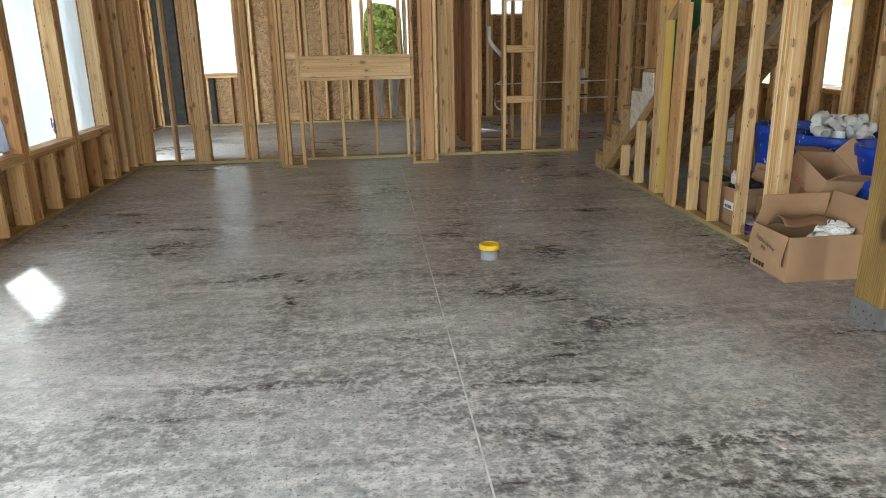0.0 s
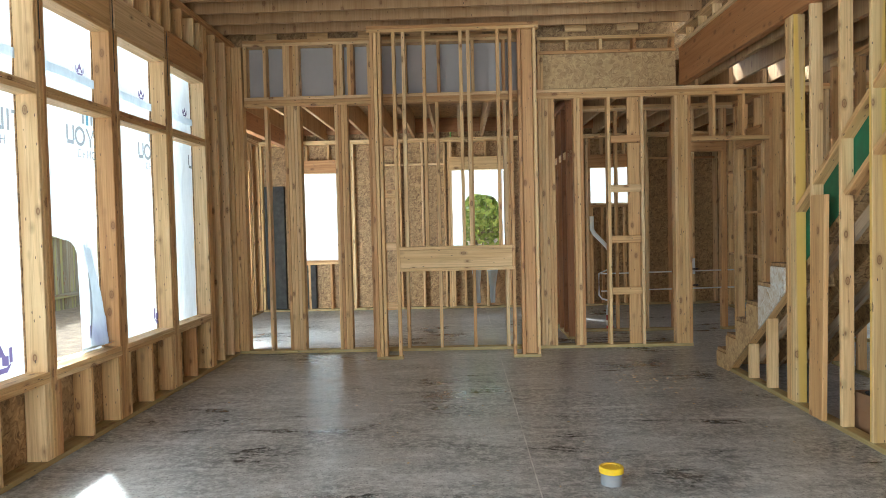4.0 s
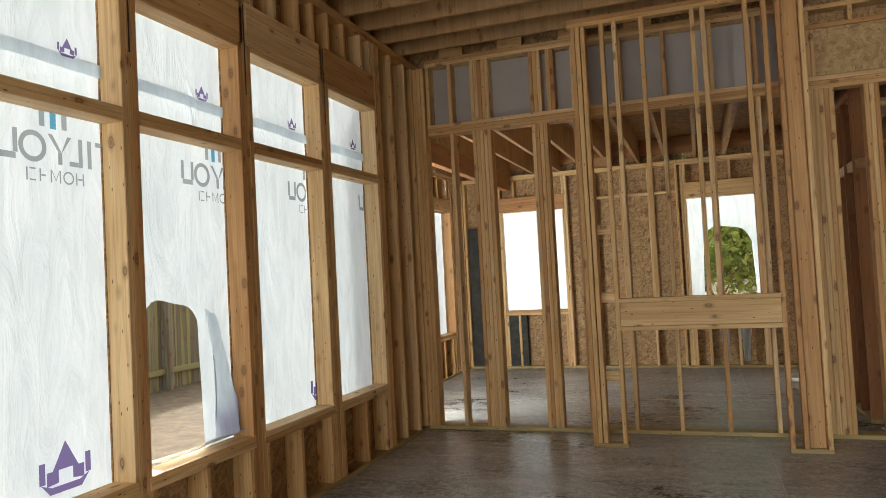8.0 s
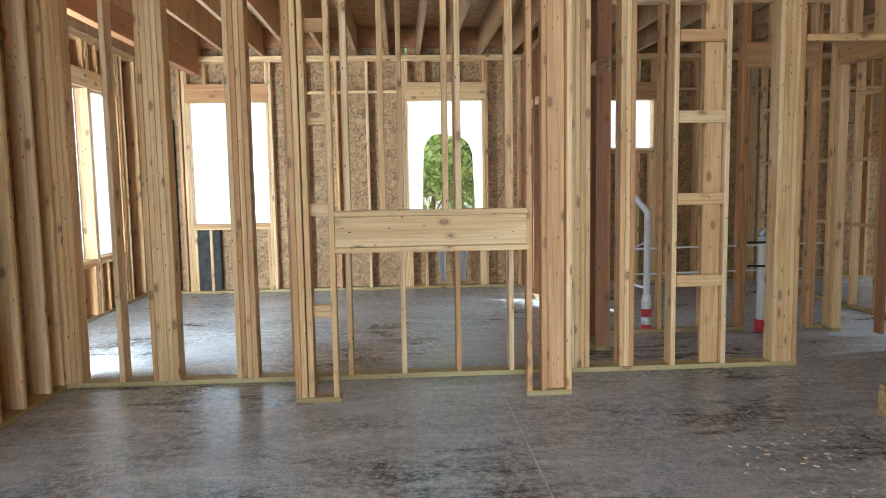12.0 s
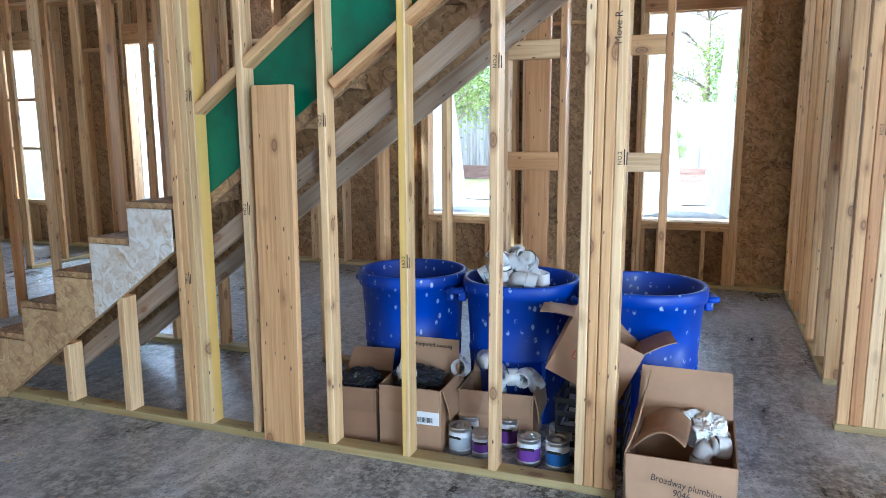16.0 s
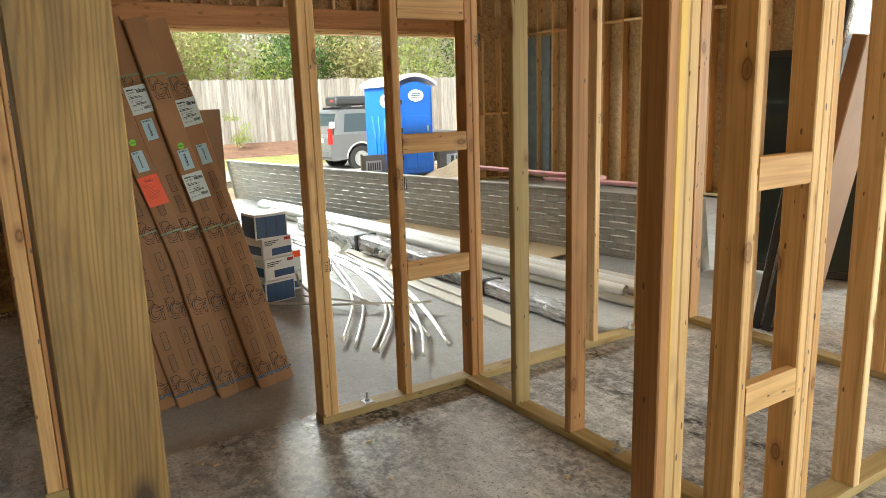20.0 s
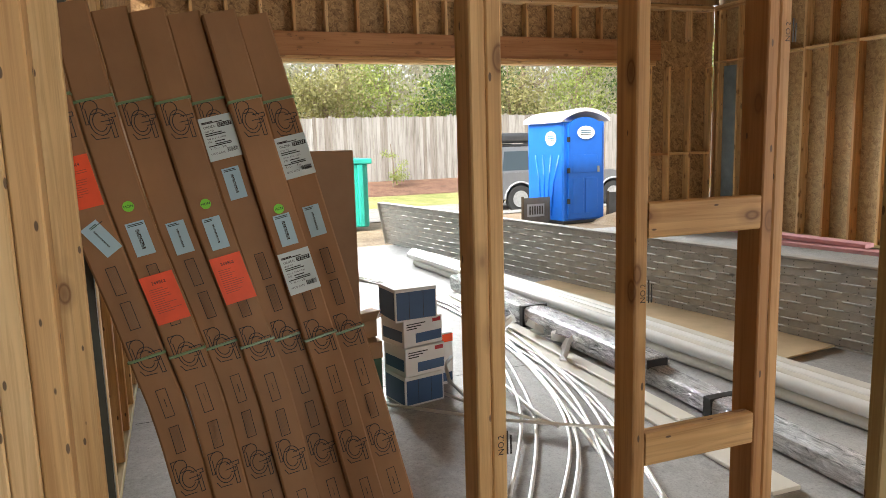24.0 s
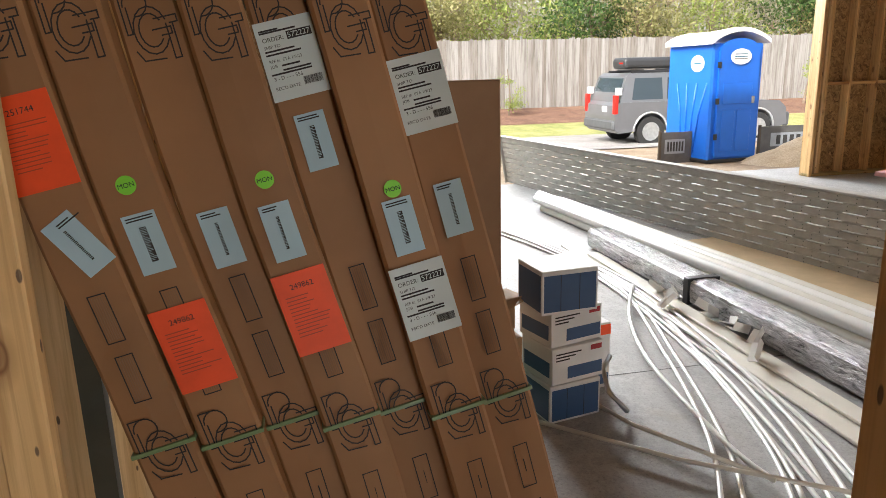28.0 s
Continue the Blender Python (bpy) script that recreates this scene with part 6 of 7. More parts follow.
def small_box(x, y, z, turn, w, d, h, style, label):
    t = thing("boxed_tape", label, "box", pose(x, y, z, 0, 0, turn), "stack of boxed tape rolls")
    part("body", box_bm(-w / 2, w / 2, -d / 2, d / 2, 0.0005, h, 0.003), BOX_WHITE, t)
    if style == "blue":
        part("printed_panel", box_bm(-w / 2 + 0.01, w / 2 - 0.01, -d / 2 - 0.001, -d / 2 + 0.001, 0.012, h - 0.02), BOX_BLUE, t)
        part("printed_panel", box_bm(w / 2 - 0.001, w / 2 + 0.001, -d / 2 + 0.01, d / 2 - 0.01, 0.012, h - 0.02), BOX_BLUE, t)
        part("printed_panel", box_bm(-w / 2 - 0.001, -w / 2 + 0.001, -d / 2 + 0.01, d / 2 - 0.01, 0.012, h - 0.02), BOX_BLUE, t)
        for k in (-1, 1):
            part("fold_line", box_bm(k * w / 6 - 0.001, k * w / 6 + 0.001, -d / 2 - 0.0022, -d / 2, 0.012, h - 0.02), INK, t)
    else:
        part("printed_panel", box_bm(-w / 2 + 0.08, w / 2 - 0.008, -d / 2 - 0.001, -d / 2 + 0.001, 0.02, 0.075), BOX_BLUE, t)
        part("red_panel", box_bm(w / 2 - 0.07, w / 2 - 0.012, -d / 2 - 0.001, -d / 2 + 0.001, h - 0.035, h - 0.012), BOX_RED, t)
        part("printed_panel", box_bm(-w / 2 - 0.001, -w / 2 + 0.001, -d / 2 + 0.02, d / 2 - 0.02, 0.03, h * 0.6), BOX_BLUE, t)
        for k in range(3):
            part("small_print", box_bm(-w / 2 + 0.02, -w / 2 + 0.15 - 0.03 * k, -d / 2 - 0.0012, -d / 2 + 0.001, h - 0.03 - 0.014 * k, h - 0.024 - 0.014 * k), INK, t)
    return t


BX, BY = 5.98, 1.56
small_box(BX + 0.02, BY, -0.03, -78, 0.26, 0.24, 0.175, "blue", "blue and white box of tape at the bottom of a stack")
small_box(BX + 0.03, BY - 0.01, 0.146, -76, 0.27, 0.24, 0.165, "white", "white box with blue and red print in a stack")
small_box(BX + 0.05, BY - 0.005, 0.312, -74, 0.27, 0.24, 0.16, "white", "white box with blue and red print in a stack")
small_box(BX + 0.0, BY + 0.03, 0.473, -84, 0.26, 0.24, 0.19, "blue", "dark blue box on top of a stack")
small_box(BX + 0.25, BY - 0.19, -0.03, -78, 0.2, 0.2, 0.33, "white", "tall white box with an orange stripe behind the stack")
part("orange_stripe", box_bm(-0.1, 0.1, -0.102, -0.1, 0.27, 0.32), ORANGE, bpy.data.objects["boxed_tape.004"])
gb = thing("foam_box", "green and black box of sealing foam under loose cardboard", "box", pose(6.02, 1.93, -0.03, 0, 0, -84))
part("body", box_bm(-0.14, 0.14, -0.13, 0.13, 0.0, 0.30, 0.003), plain("dark_green_print", (0.03, 0.09, 0.05), 0.4), gb)
writing(gb, "AM SEALING", 0.032, Matrix.Translation((-0.10, -0.1315, 0.20)) @ HAND, LABEL_WHITE)
part("lid", box_bm(-0.145, 0.145, -0.135, 0.135, 0.301, 0.40, 0.003), CARDBOARD, gb)
scrap = open_box("cardboard_box", "torn open carton on top of the foam box", 6.05, 1.93, -70, 0.26, 0.2, 0.10, (40, 60, 30, 75), CARDBOARD, 0.371, (0, 0), "scrap cartons")
pin = tagged(smooth(part("flexible_hose", tube_bm([(5.86, 1.30, -0.01), (5.80, 1.33, 0.02), (5.84, 1.40, 0.10), (5.95, 1.38, 0.16), (6.05, 1.30, 0.17)], 0.012, 8), GALV)), "short bent metal hose beside the boxes", "hose")

# ---- pipes and bundles on the garage slab ----
GZ = -0.03


def pipe(name, label, pts, r, material, group, hollow=True):
    t = thing(name, label, "pipe", None, group)
    bm = tube_bm(pts, r, 12, None, not hollow)
    if hollow:
        tube_bm(pts[::-1], r * 0.88, 12, bm, False)
    smooth(part("tube", bm, material, t))
    return t


for k in range(9):
    y0, y1 = -0.42 - 0.085 * (k % 5), 0.10 - 0.075 * (k % 5)
    z = GZ + 0.04 + 0.075 * (k // 5)
    pipe("plastic_pipe", "long white plastic drain pipe lying on the slab", [(3.95 + 0.10 * (k % 3), y0 + 0.04 * (k // 5), z), (7.2, (y0 + y1) / 2, z), (10.3 + 0.15 * (k % 4), y1 + 0.03 * (k // 5), z)], 0.04, WHITE_PVC if k % 2 else GREY_PVC, "white pipes on the slab")
RUNS = [
    ((9.4, 0.81), (8.25, 0.56), (7.4, 0.52), (6.42, 0.76), (5.38, 1.09), (4.55, 1.56)),
    ((9.3, 0.74), (7.63, 0.47), (6.01, 0.73), (5.07, 1.02), (4.35, 1.50)),
    ((9.2, 0.70), (7.71, 0.43), (6.53, 0.51), (5.49, 0.71), (4.64, 1.04), (4.11, 1.33)),
    ((9.5, 0.88), (8.26, 0.60), (6.54, 0.59), (5.6, 0.65), (4.91, 0.83), (4.25, 1.07)),
    ((9.3, 0.78), (8.43, 0.56), (7.42, 0.56), (6.41, 0.64), (5.66, 0.77), (4.9, 0.96), (4.43, 1.10)),
]


def glide(pts, n=40):
    """A smooth curve through plan points."""
    out = []
    for k in range(n + 1):
        u = k / n * (len(pts) - 1)
        i = min(int(u), len(pts) - 2)
        f = u - i
        p = [Vector(pts[max(0, min(len(pts) - 1, i + o))]) for o in (-1, 0, 1, 2)]
        out.append(0.5 * (2 * p[1] + (p[2] - p[0]) * f + (2 * p[0] - 5 * p[1] + 4 * p[2] - p[3]) * f * f + (3 * p[1] - p[0] - 3 * p[2] + p[3]) * f ** 3))
    return out


for k in range(10):
    run = ((11.6, 1.80), (10.4, 1.30)) + RUNS[k % 5]
    shift = 0.035 * (k // 5) * (1 if k % 2 else -1)
    pts = [(p.x + 0.10 * (k // 5), p.y + shift * (0.4 + 0.6 * (k % 3) / 2), GZ + 0.0105 + 0.011 * (k % 3)) for p in glide(run, 46)]
    pipe("flexible_pipe", "thin white flexible water pipe curving across the slab", pts, 0.0100, WHITE_PVC, "flexible pipes on the slab", False)
curl = [(7.52, 0.45), (6.91, 0.77), (6.27, 0.97), (5.49, 1.06), (5.2, 1.05)]
pipe("flexible_pipe", "thin white flexible water pipe curving across the slab", [(p.x, p.y, GZ + 0.035) for p in glide(curl, 24)], 0.0115, WHITE_PVC, "flexible pipes on the slab", False)
for pts in ([(5.95, 1.80, GZ + 0.02), (5.4, 1.30, GZ + 0.04), (4.95, 0.75, GZ + 0.06)], [(5.18, 1.06, GZ + 0.05), (5.7, 1.35, GZ + 0.04), (6.0, 1.42, GZ + 0.02)]):
    pipe("flexible_pipe", "straight length of thin pipe across the others", pts, 0.009, GREY_PVC, "flexible pipes on the slab", False)
CREAM = plain("primed_trim", (0.74, 0.72, 0.64), 0.5, 0, 0.04)
for k, (p, q, w) in enumerate((((4.26, 0.50, GZ + 0.012), (8.8, 0.40, GZ + 0.012), 0.15), ((5.0, 0.40, GZ + 0.034), (8.4, 0.36, GZ + 0.034), 0.10))):
    tb = thing("trim_board", "long cream primed trim board lying on the slab", "board", None, "trim boards on the slab")
    stick(tb, "board", p, q, w, 0.019, (0, 1, 0), CREAM)
sc = random.Random(5)
for k in range(9):
    tr = thing("trim_offcut", "small white angle offcut on the trim boards", "offcut", pose(6.2 + 0.14 * k + sc.uniform(-0.04, 0.04), 0.36 + sc.uniform(-0.05, 0.10), GZ + 0.06, sc.uniform(-30, 30), sc.uniform(-40, 40), sc.uniform(0, 180)), "white offcuts")
    bm = box_bm(-0.06, 0.06, -0.03, 0.03, 0, 0.004)
    box_bm(-0.06, 0.06, 0.026, 0.03, 0.004, 0.05, 0, bm)
    part("angle", bm, WHITE_PVC, tr)


def film_material():
    m, nt, b = nodes_of("sheen_streaked_film", 0.12)
    vec = coords(nt, (1, 1, 1), True)
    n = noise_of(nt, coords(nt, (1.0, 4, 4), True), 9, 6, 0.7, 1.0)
    # pale streaks put the film's shine into the colour, darks the contents seen through
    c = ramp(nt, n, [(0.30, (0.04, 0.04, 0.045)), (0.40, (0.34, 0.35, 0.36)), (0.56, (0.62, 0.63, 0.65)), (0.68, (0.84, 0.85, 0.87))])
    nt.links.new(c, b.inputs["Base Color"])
    bump(nt, b, n, 0.8, 0.02)
    return m


FILM = film_material()
for k, (p, q, w, h) in enumerate((((3.98, 0.18, GZ), (6.1, 0.12, GZ), 0.17, 0.11), ((5.6, 0.14, GZ), (8.7, 0.18, GZ), 0.20, 0.17))):
    wb = thing("wrapped_bundle", "bundle of dark trim wrapped in shiny clear film", "bundle", None, "film-wrapped bundles")
    n = 60
    bm = bmesh.new()
    rows = []
    for i in range(n + 1):
        c = Vector(p).lerp(Vector(q), i / n)
        row = []
        for j in range(12):
            a = 2 * math.pi * j / 12
            sx, sz = math.copysign(abs(math.cos(a)) ** 0.4, math.cos(a)), math.copysign(abs(math.sin(a)) ** 0.4, math.sin(a))
            d = 1 + 0.09 * noise.noise((c.x * 9, j * 2.0, k * 5.0)) + 0.05 * noise.noise((c.x * 25, j * 3.0, 1.0))
            row.append(bm.verts.new((c.x, c.y + w / 2 * sx * d, GZ + 0.004 + h / 2 + h / 2 * sz * min(d, 1.0))))
        rows.append(row)
    for a, b in zip(rows, rows[1:]):
        for j in range(12):
            bm.faces.new((a[j], a[(j + 1) % 12], b[(j + 1) % 12], b[j]))
    bm.faces.new(rows[0][::-1]), bm.faces.new(rows[-1])
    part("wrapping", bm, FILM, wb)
    part("trim_core", box_bm(p[0] - 0.012, p[0] + 0.3, p[1] - w * 0.36, p[1] + w * 0.36, GZ + 0.012, GZ + h - 0.014), BLACK, wb, "dark trim showing at the end")
    part("tape_band", box_bm((p[0] + q[0]) / 2 - 0.03, (p[0] + q[0]) / 2 + 0.03, (p[1] + q[1]) / 2 - w * 0.56, (p[1] + q[1]) / 2 + w * 0.56, GZ + 0.003, GZ + h * 1.05, 0.004), BLACK, wb, "black band round the bundle")
ply = thing("plywood_sheet", "pale plywood sheet lying under the aluminium walkway", "plywood sheet")
stick(ply, "sheet", (5.6, -0.95, GZ + 0.02), (8.6, -0.55, GZ + 0.02), 0.9, 0.012, (0, 1, 0), plain("pale_plywood", (0.62, 0.47, 0.29), 0.6, 0, 0.12, 4, 0.05))

# ---- aluminium walkway on its edge ----
ALU = plain("worn_aluminium", (0.40, 0.39, 0.36), 0.55, 0.15, 0.16, 7, 0.08)
rp = thing("aluminium_walkway", "long grey aluminium slatted walkway lying on its edge", "walkway")
r0, r1 = Vector((4.46, -1.66, GZ)), Vector((12.42, -0.16, GZ))
along = (r1 - r0).normalized()
ROWS_UP, PITCH_UP = 9, 0.0655
for k in range(ROWS_UP):
    lift = Vector((0, 0.010 * k, 0.02 + k * PITCH_UP + 0.027))
    stick(rp, "slat", r0 + lift, r1 + lift, 0.03, 0.054, (0, 1, 0), ALU)
for z in (0.008, 0.612):
    stick(rp, "edge_rail", r0 + Vector((0, -0.03 + 0.1 * (z > 0.1), z)), r1 + Vector((0, -0.03 + 0.1 * (z > 0.1), z)), 0.09, 0.016, (0, 1, 0), ALU)
for k in range(27):
    c = r0 + along * (0.12 + k * 0.3)
    stick(rp, "cross_bar", c + Vector((0.02, -0.055, 0.017)), c + Vector((0.02, 0.035, 0.60)), 0.03, 0.03, (1, 0, 0), ALU)
for a in (0.0, 1.0):
    c = r0.lerp(r1, a)
    stick(rp, "end_plate", c + Vector((0, -0.01, 0.0)), c + Vector((0, 0.09, 0.62)), 0.03, 0.10, (1, 0, 0), ALU)
# short lands that bridge the slots between the slats, staggered row by row
bm = bmesh.new()
slot = random.Random(21)
for k in range(ROWS_UP - 1):
    a = 0.05 + 0.16 * (k % 2)
    while a < 8.0:
        c = r0 + along * a + Vector((0, 0.010 * k + 0.008, 0.02 + k * PITCH_UP + 0.0595))
        e = slot.uniform(0.05, 0.075)
        tube_bm([c - along * e, c + along * e], 0.008, 4, bm)
        a += 0.30
part("slot_land", bm, ALU, rp)["kind"] = "stuff"
# raised black dots that stand for the shaded holes at the near end
bm = bmesh.new()
for k in range(ROWS_UP):
    for i in range(46):
        if i % 2 == k % 2:
            continue
        c = r0 + along * (0.08 + i * 0.075) + Vector((0, 0.010 * k + 0.0162, 0.02 + k * PITCH_UP + 0.027))
        for dz in (-0.014, 0.014):
            tube_bm([c + Vector((0, -0.001, dz)), c + Vector((0, 0.0012, dz))], 0.0045, 5, bm)
part("grip_pattern", bm, BLACK, rp)["kind"] = "stuff"
PINK = plain("pink_foam_board", (0.62, 0.32, 0.34), 0.7)
for p, q in (((4.9, -1.80, 0.63), (6.3, -1.52, 0.63)), ((5.7, -1.72, 0.66), (7.4, -1.32, 0.70))):
    pk = thing("foam_board", "strip of pink foam board resting on the walkway", "foam board", None, "pink foam strips")
    stick(pk, "strip", p, q, 0.12, 0.03, (0, 1, 0), PINK)

# ---- window units leaning by the pantry ----
GLASS_DARK, nt, bsdf = nodes_of("dark_window_glass", 0.05)
bsdf.inputs["Base Color"].default_value = (0.03, 0.04, 0.04, 1)
for k, (x, y, w, h, lean) in enumerate(((3.80, -2.02, 1.05, 1.76, 6), (4.9, -4.75, 1.2, 2.2, 8))):
    wu = thing("window_unit", "black-framed window unit leaning upright, still wrapped", "window", pose(x, y, -0.03 if x > 3.8 else 0.0, lean, 0, (17, 0)[k]), "new windows leaning in the garage")
    for q in ((-w / 2, -w / 2 + 0.06, 0, h), (w / 2 - 0.06, w / 2, 0, h), (-w / 2 + 0.06, w / 2 - 0.06, 0, 0.06), (-w / 2 + 0.06, w / 2 - 0.06, h - 0.06, h), (-w / 2 + 0.06, w / 2 - 0.06, h * 0.5, h * 0.5 + 0.05)):
        part("frame_bar", box_bm(q[0], q[1], -0.04, 0.04, q[2] + 0.001, q[3] - 0.001, 0.004), BLACK, wu)
    part("pane", box_bm(-w / 2 + 0.06, w / 2 - 0.06, -0.006, 0.006, 0.06, h * 0.5), GLASS_DARK, wu)
    part("pane", box_bm(-w / 2 + 0.06, w / 2 - 0.06, -0.006, 0.006, h * 0.5 + 0.05, h - 0.06), GLASS_DARK, wu)
# tall black frames and a carton leaning edge-on behind the pantry wall
for k, (name, label, cat, dx, w, h, mat) in enumerate((("door_frame", "tall black door frame in film leaning edge-on", "frame", 0.0, 0.05, 2.25, BLACK), ("door_frame", "tall black door frame in film leaning edge-on", "frame", -0.07, 0.05, 2.2, BLACK), ("flat_carton", "tall brown carton leaning with the black frames", "cardboard box", -0.16, 0.08, 1.75, CARD_DARK))):
    cb = thing(name, label, cat, pose(3.27 + dx, -0.78, -0.0 + 0.001 * k, 0, -9 - 0.8 * k, 4), "black frames leaning by the pantry" if cat == "frame" else "")
    part("body", box_bm(-w / 2, w / 2, -0.12, 0.22, 0.0, h, 0.006), mat, cb)
    if cat == "frame":
        part("label", box_bm(-w / 2 - 0.002, w / 2 + 0.002, 0.2195, 0.222, 1.02, 1.22), LABEL_WHITE, cb, "white bar-code label")
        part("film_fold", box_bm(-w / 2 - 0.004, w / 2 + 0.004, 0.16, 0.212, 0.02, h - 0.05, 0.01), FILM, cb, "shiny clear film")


# anchor bolts in the garage plates
def anchor(x, y, z=T):
    t = thing("anchor_bolt", "galvanised anchor bolt with nut and washer in the bottom plate", "bolt", pose(x, y, z), "anchor bolts")
    part("washer", box_bm(-0.025, 0.025, -0.025, 0.025, 0.0005, 0.004), GALV, t)
    part("nut", lathe_bm([(0.013, 0.0045), (0.013, 0.016), (0, 0.016)], 6), GALV, t)
    part("rod", lathe_bm([(0.007, 0.0165), (0.007, 0.05), (0, 0.05)], 8), GALV, t)
    return t


ab = anchor(3.655, 1.93)
for x, y in ((3.655, 0.12), (3.655, -0.2), (3.2, -0.375), (2.6, 1.335)):
    copy_thing(ab, pose(x, y, T))


# ---- outside: toilet cabin ----
def toilet():
    t = thing("toilet_cabin", "bright blue portable toilet cabin with a white roof", "portable toilet", pose(14.4, -4.4, -0.14, 0, 0, 5) @ Matrix.Diagonal((1.05, 1.05, 0.95, 1)))
    CAB = plain("blue_cabin_plastic", (0.008, 0.13, 0.62), 0.35, 0, 0.06, 4, 0.0)
    WHITE = plain("white_roof_plastic", (0.82, 0.82, 0.80), 0.4, 0, 0.04)
    part("body", box_bm(-0.56, 0.58, -0.46, 0.46, 0.03, 2.0, 0.03), CAB, t)
    part("skid", box_bm(-0.6, 0.6, -0.48, 0.48, 0.0, 0.06, 0.01), BLACK, t)
    bm = bmesh.new()
    n = 10
    rows = []
    for x in (-0.62, -0.55, 0.0, 0.6):
        row = []
        for j in range(n + 1):
            u = j / n
            y = (u - 0.5) * 1.06
            z = 2.0 + (0.06 + 0.20 * math.sin(math.pi * u) ** 0.8) * (1.0 if x < -0.5 else 0.85)
            row.append(bm.verts.new((x, y, z)))
        rows.append(row)
    for a, b in zip(rows, rows[1:]):
        for j in range(n):
            bm.faces.new((a[j], a[j + 1], b[j + 1], b[j]))
    g = bmesh.ops.extrude_face_region(bm, geom=bm.faces[:])
    bmesh.ops.translate(bm, verts=[v for v in g["geom"] if isinstance(v, bmesh.types.BMVert)], vec=(0, 0, -0.07))
    bmesh.ops.recalc_face_normals(bm, faces=bm.faces[:])
    part("roof", bm, WHITE, t, "white domed plastic roof")
    # arched door on the -x side
    bm = bmesh.new()
    prof = [(-0.36, 0.10), (0.36, 0.10), (0.36, 1.86)] + [(0.36 * math.cos(radians(a)), 1.86 + 0.22 * math.sin(radians(a))) for a in range(15, 180, 15)] + [(-0.36, 1.86)]
    a = [bm.verts.new((-0.60, y, z)) for y, z in prof]
    b = [bm.verts.new((-0.555, y, z)) for y, z in prof]
    bm.faces.new(a), bm.faces.new(b[::-1])
    for i in range(len(prof)):
        j = (i + 1) % len(prof)
        bm.faces.new((a[i], b[i], b[j], a[j]))
    bmesh.ops.recalc_face_normals(bm, faces=bm.faces[:])
    door = part("door", bm, CAB, t)
    for y0, y1, z0, z1 in ((-0.26, 0.0, 0.2, 0.9), (0.04, 0.28, 0.2, 0.9), (-0.26, 0.28, 1.0, 1.35)):
        part("door_panel", box_bm(-0.612, -0.598, y0, y1, z0, z1, 0.006), CAB, door)
    for z in (0.4, 1.0, 1.6):
        part("hinge", box_bm(-0.615, -0.6, 0.34, 0.40, z, z + 0.1), BLACK, door)
    part("latch", box_bm(-0.625, -0.6, -0.30, -0.25, 1.0, 1.12, 0.004), plain("latch_grey", (0.3, 0.3, 0.3), 0.4), door)

    def badge(m, w, h):
        bm = bmesh.new()
        bmesh.ops.create_circle(bm, cap_ends=True, segments=28, radius=1)
        bmesh.ops.scale(bm, vec=(w, h, 1), verts=bm.verts)
        ob = part("badge", bm, WHITE, t, "white oval sign")
        ob.matrix_local = m
        for k in range(3):
            q = part("printed_bar", box_bm(-w * 0.6, w * 0.6, h * (0.25 - 0.3 * k), h * (0.38 - 0.3 * k), 0.001, 0.002), PRINT_BLUE if k < 2 else PRINT_GREY, t)
            q.matrix_local = m
    badge(Matrix.Translation((-0.618, 0.0, 1.78)) @ Matrix(((0, 0, -1, 0), (-1, 0, 0, 0), (0, 1, 0, 0), (0, 0, 0, 1))), 0.19, 0.13)
    badge(Matrix.Translation((-0.20, 0.468, 1.68)) @ Matrix(((-1, 0, 0, 0), (0, 0, 1, 0), (0, 1, 0, 0), (0, 0, 0, 1))), 0.17, 0.14)
    for k in range(4):
        x = -0.4 + 0.22 * k
        bm = tube_bm([(x * 0.5, 0.462, 0.15), (x * 0.7, 0.468, 0.8), (x * 1.15, 0.464, 1.35)], 0.016, 6)
        smooth(part("moulded_rib", bm, CAB, t))
    return t


toilet()


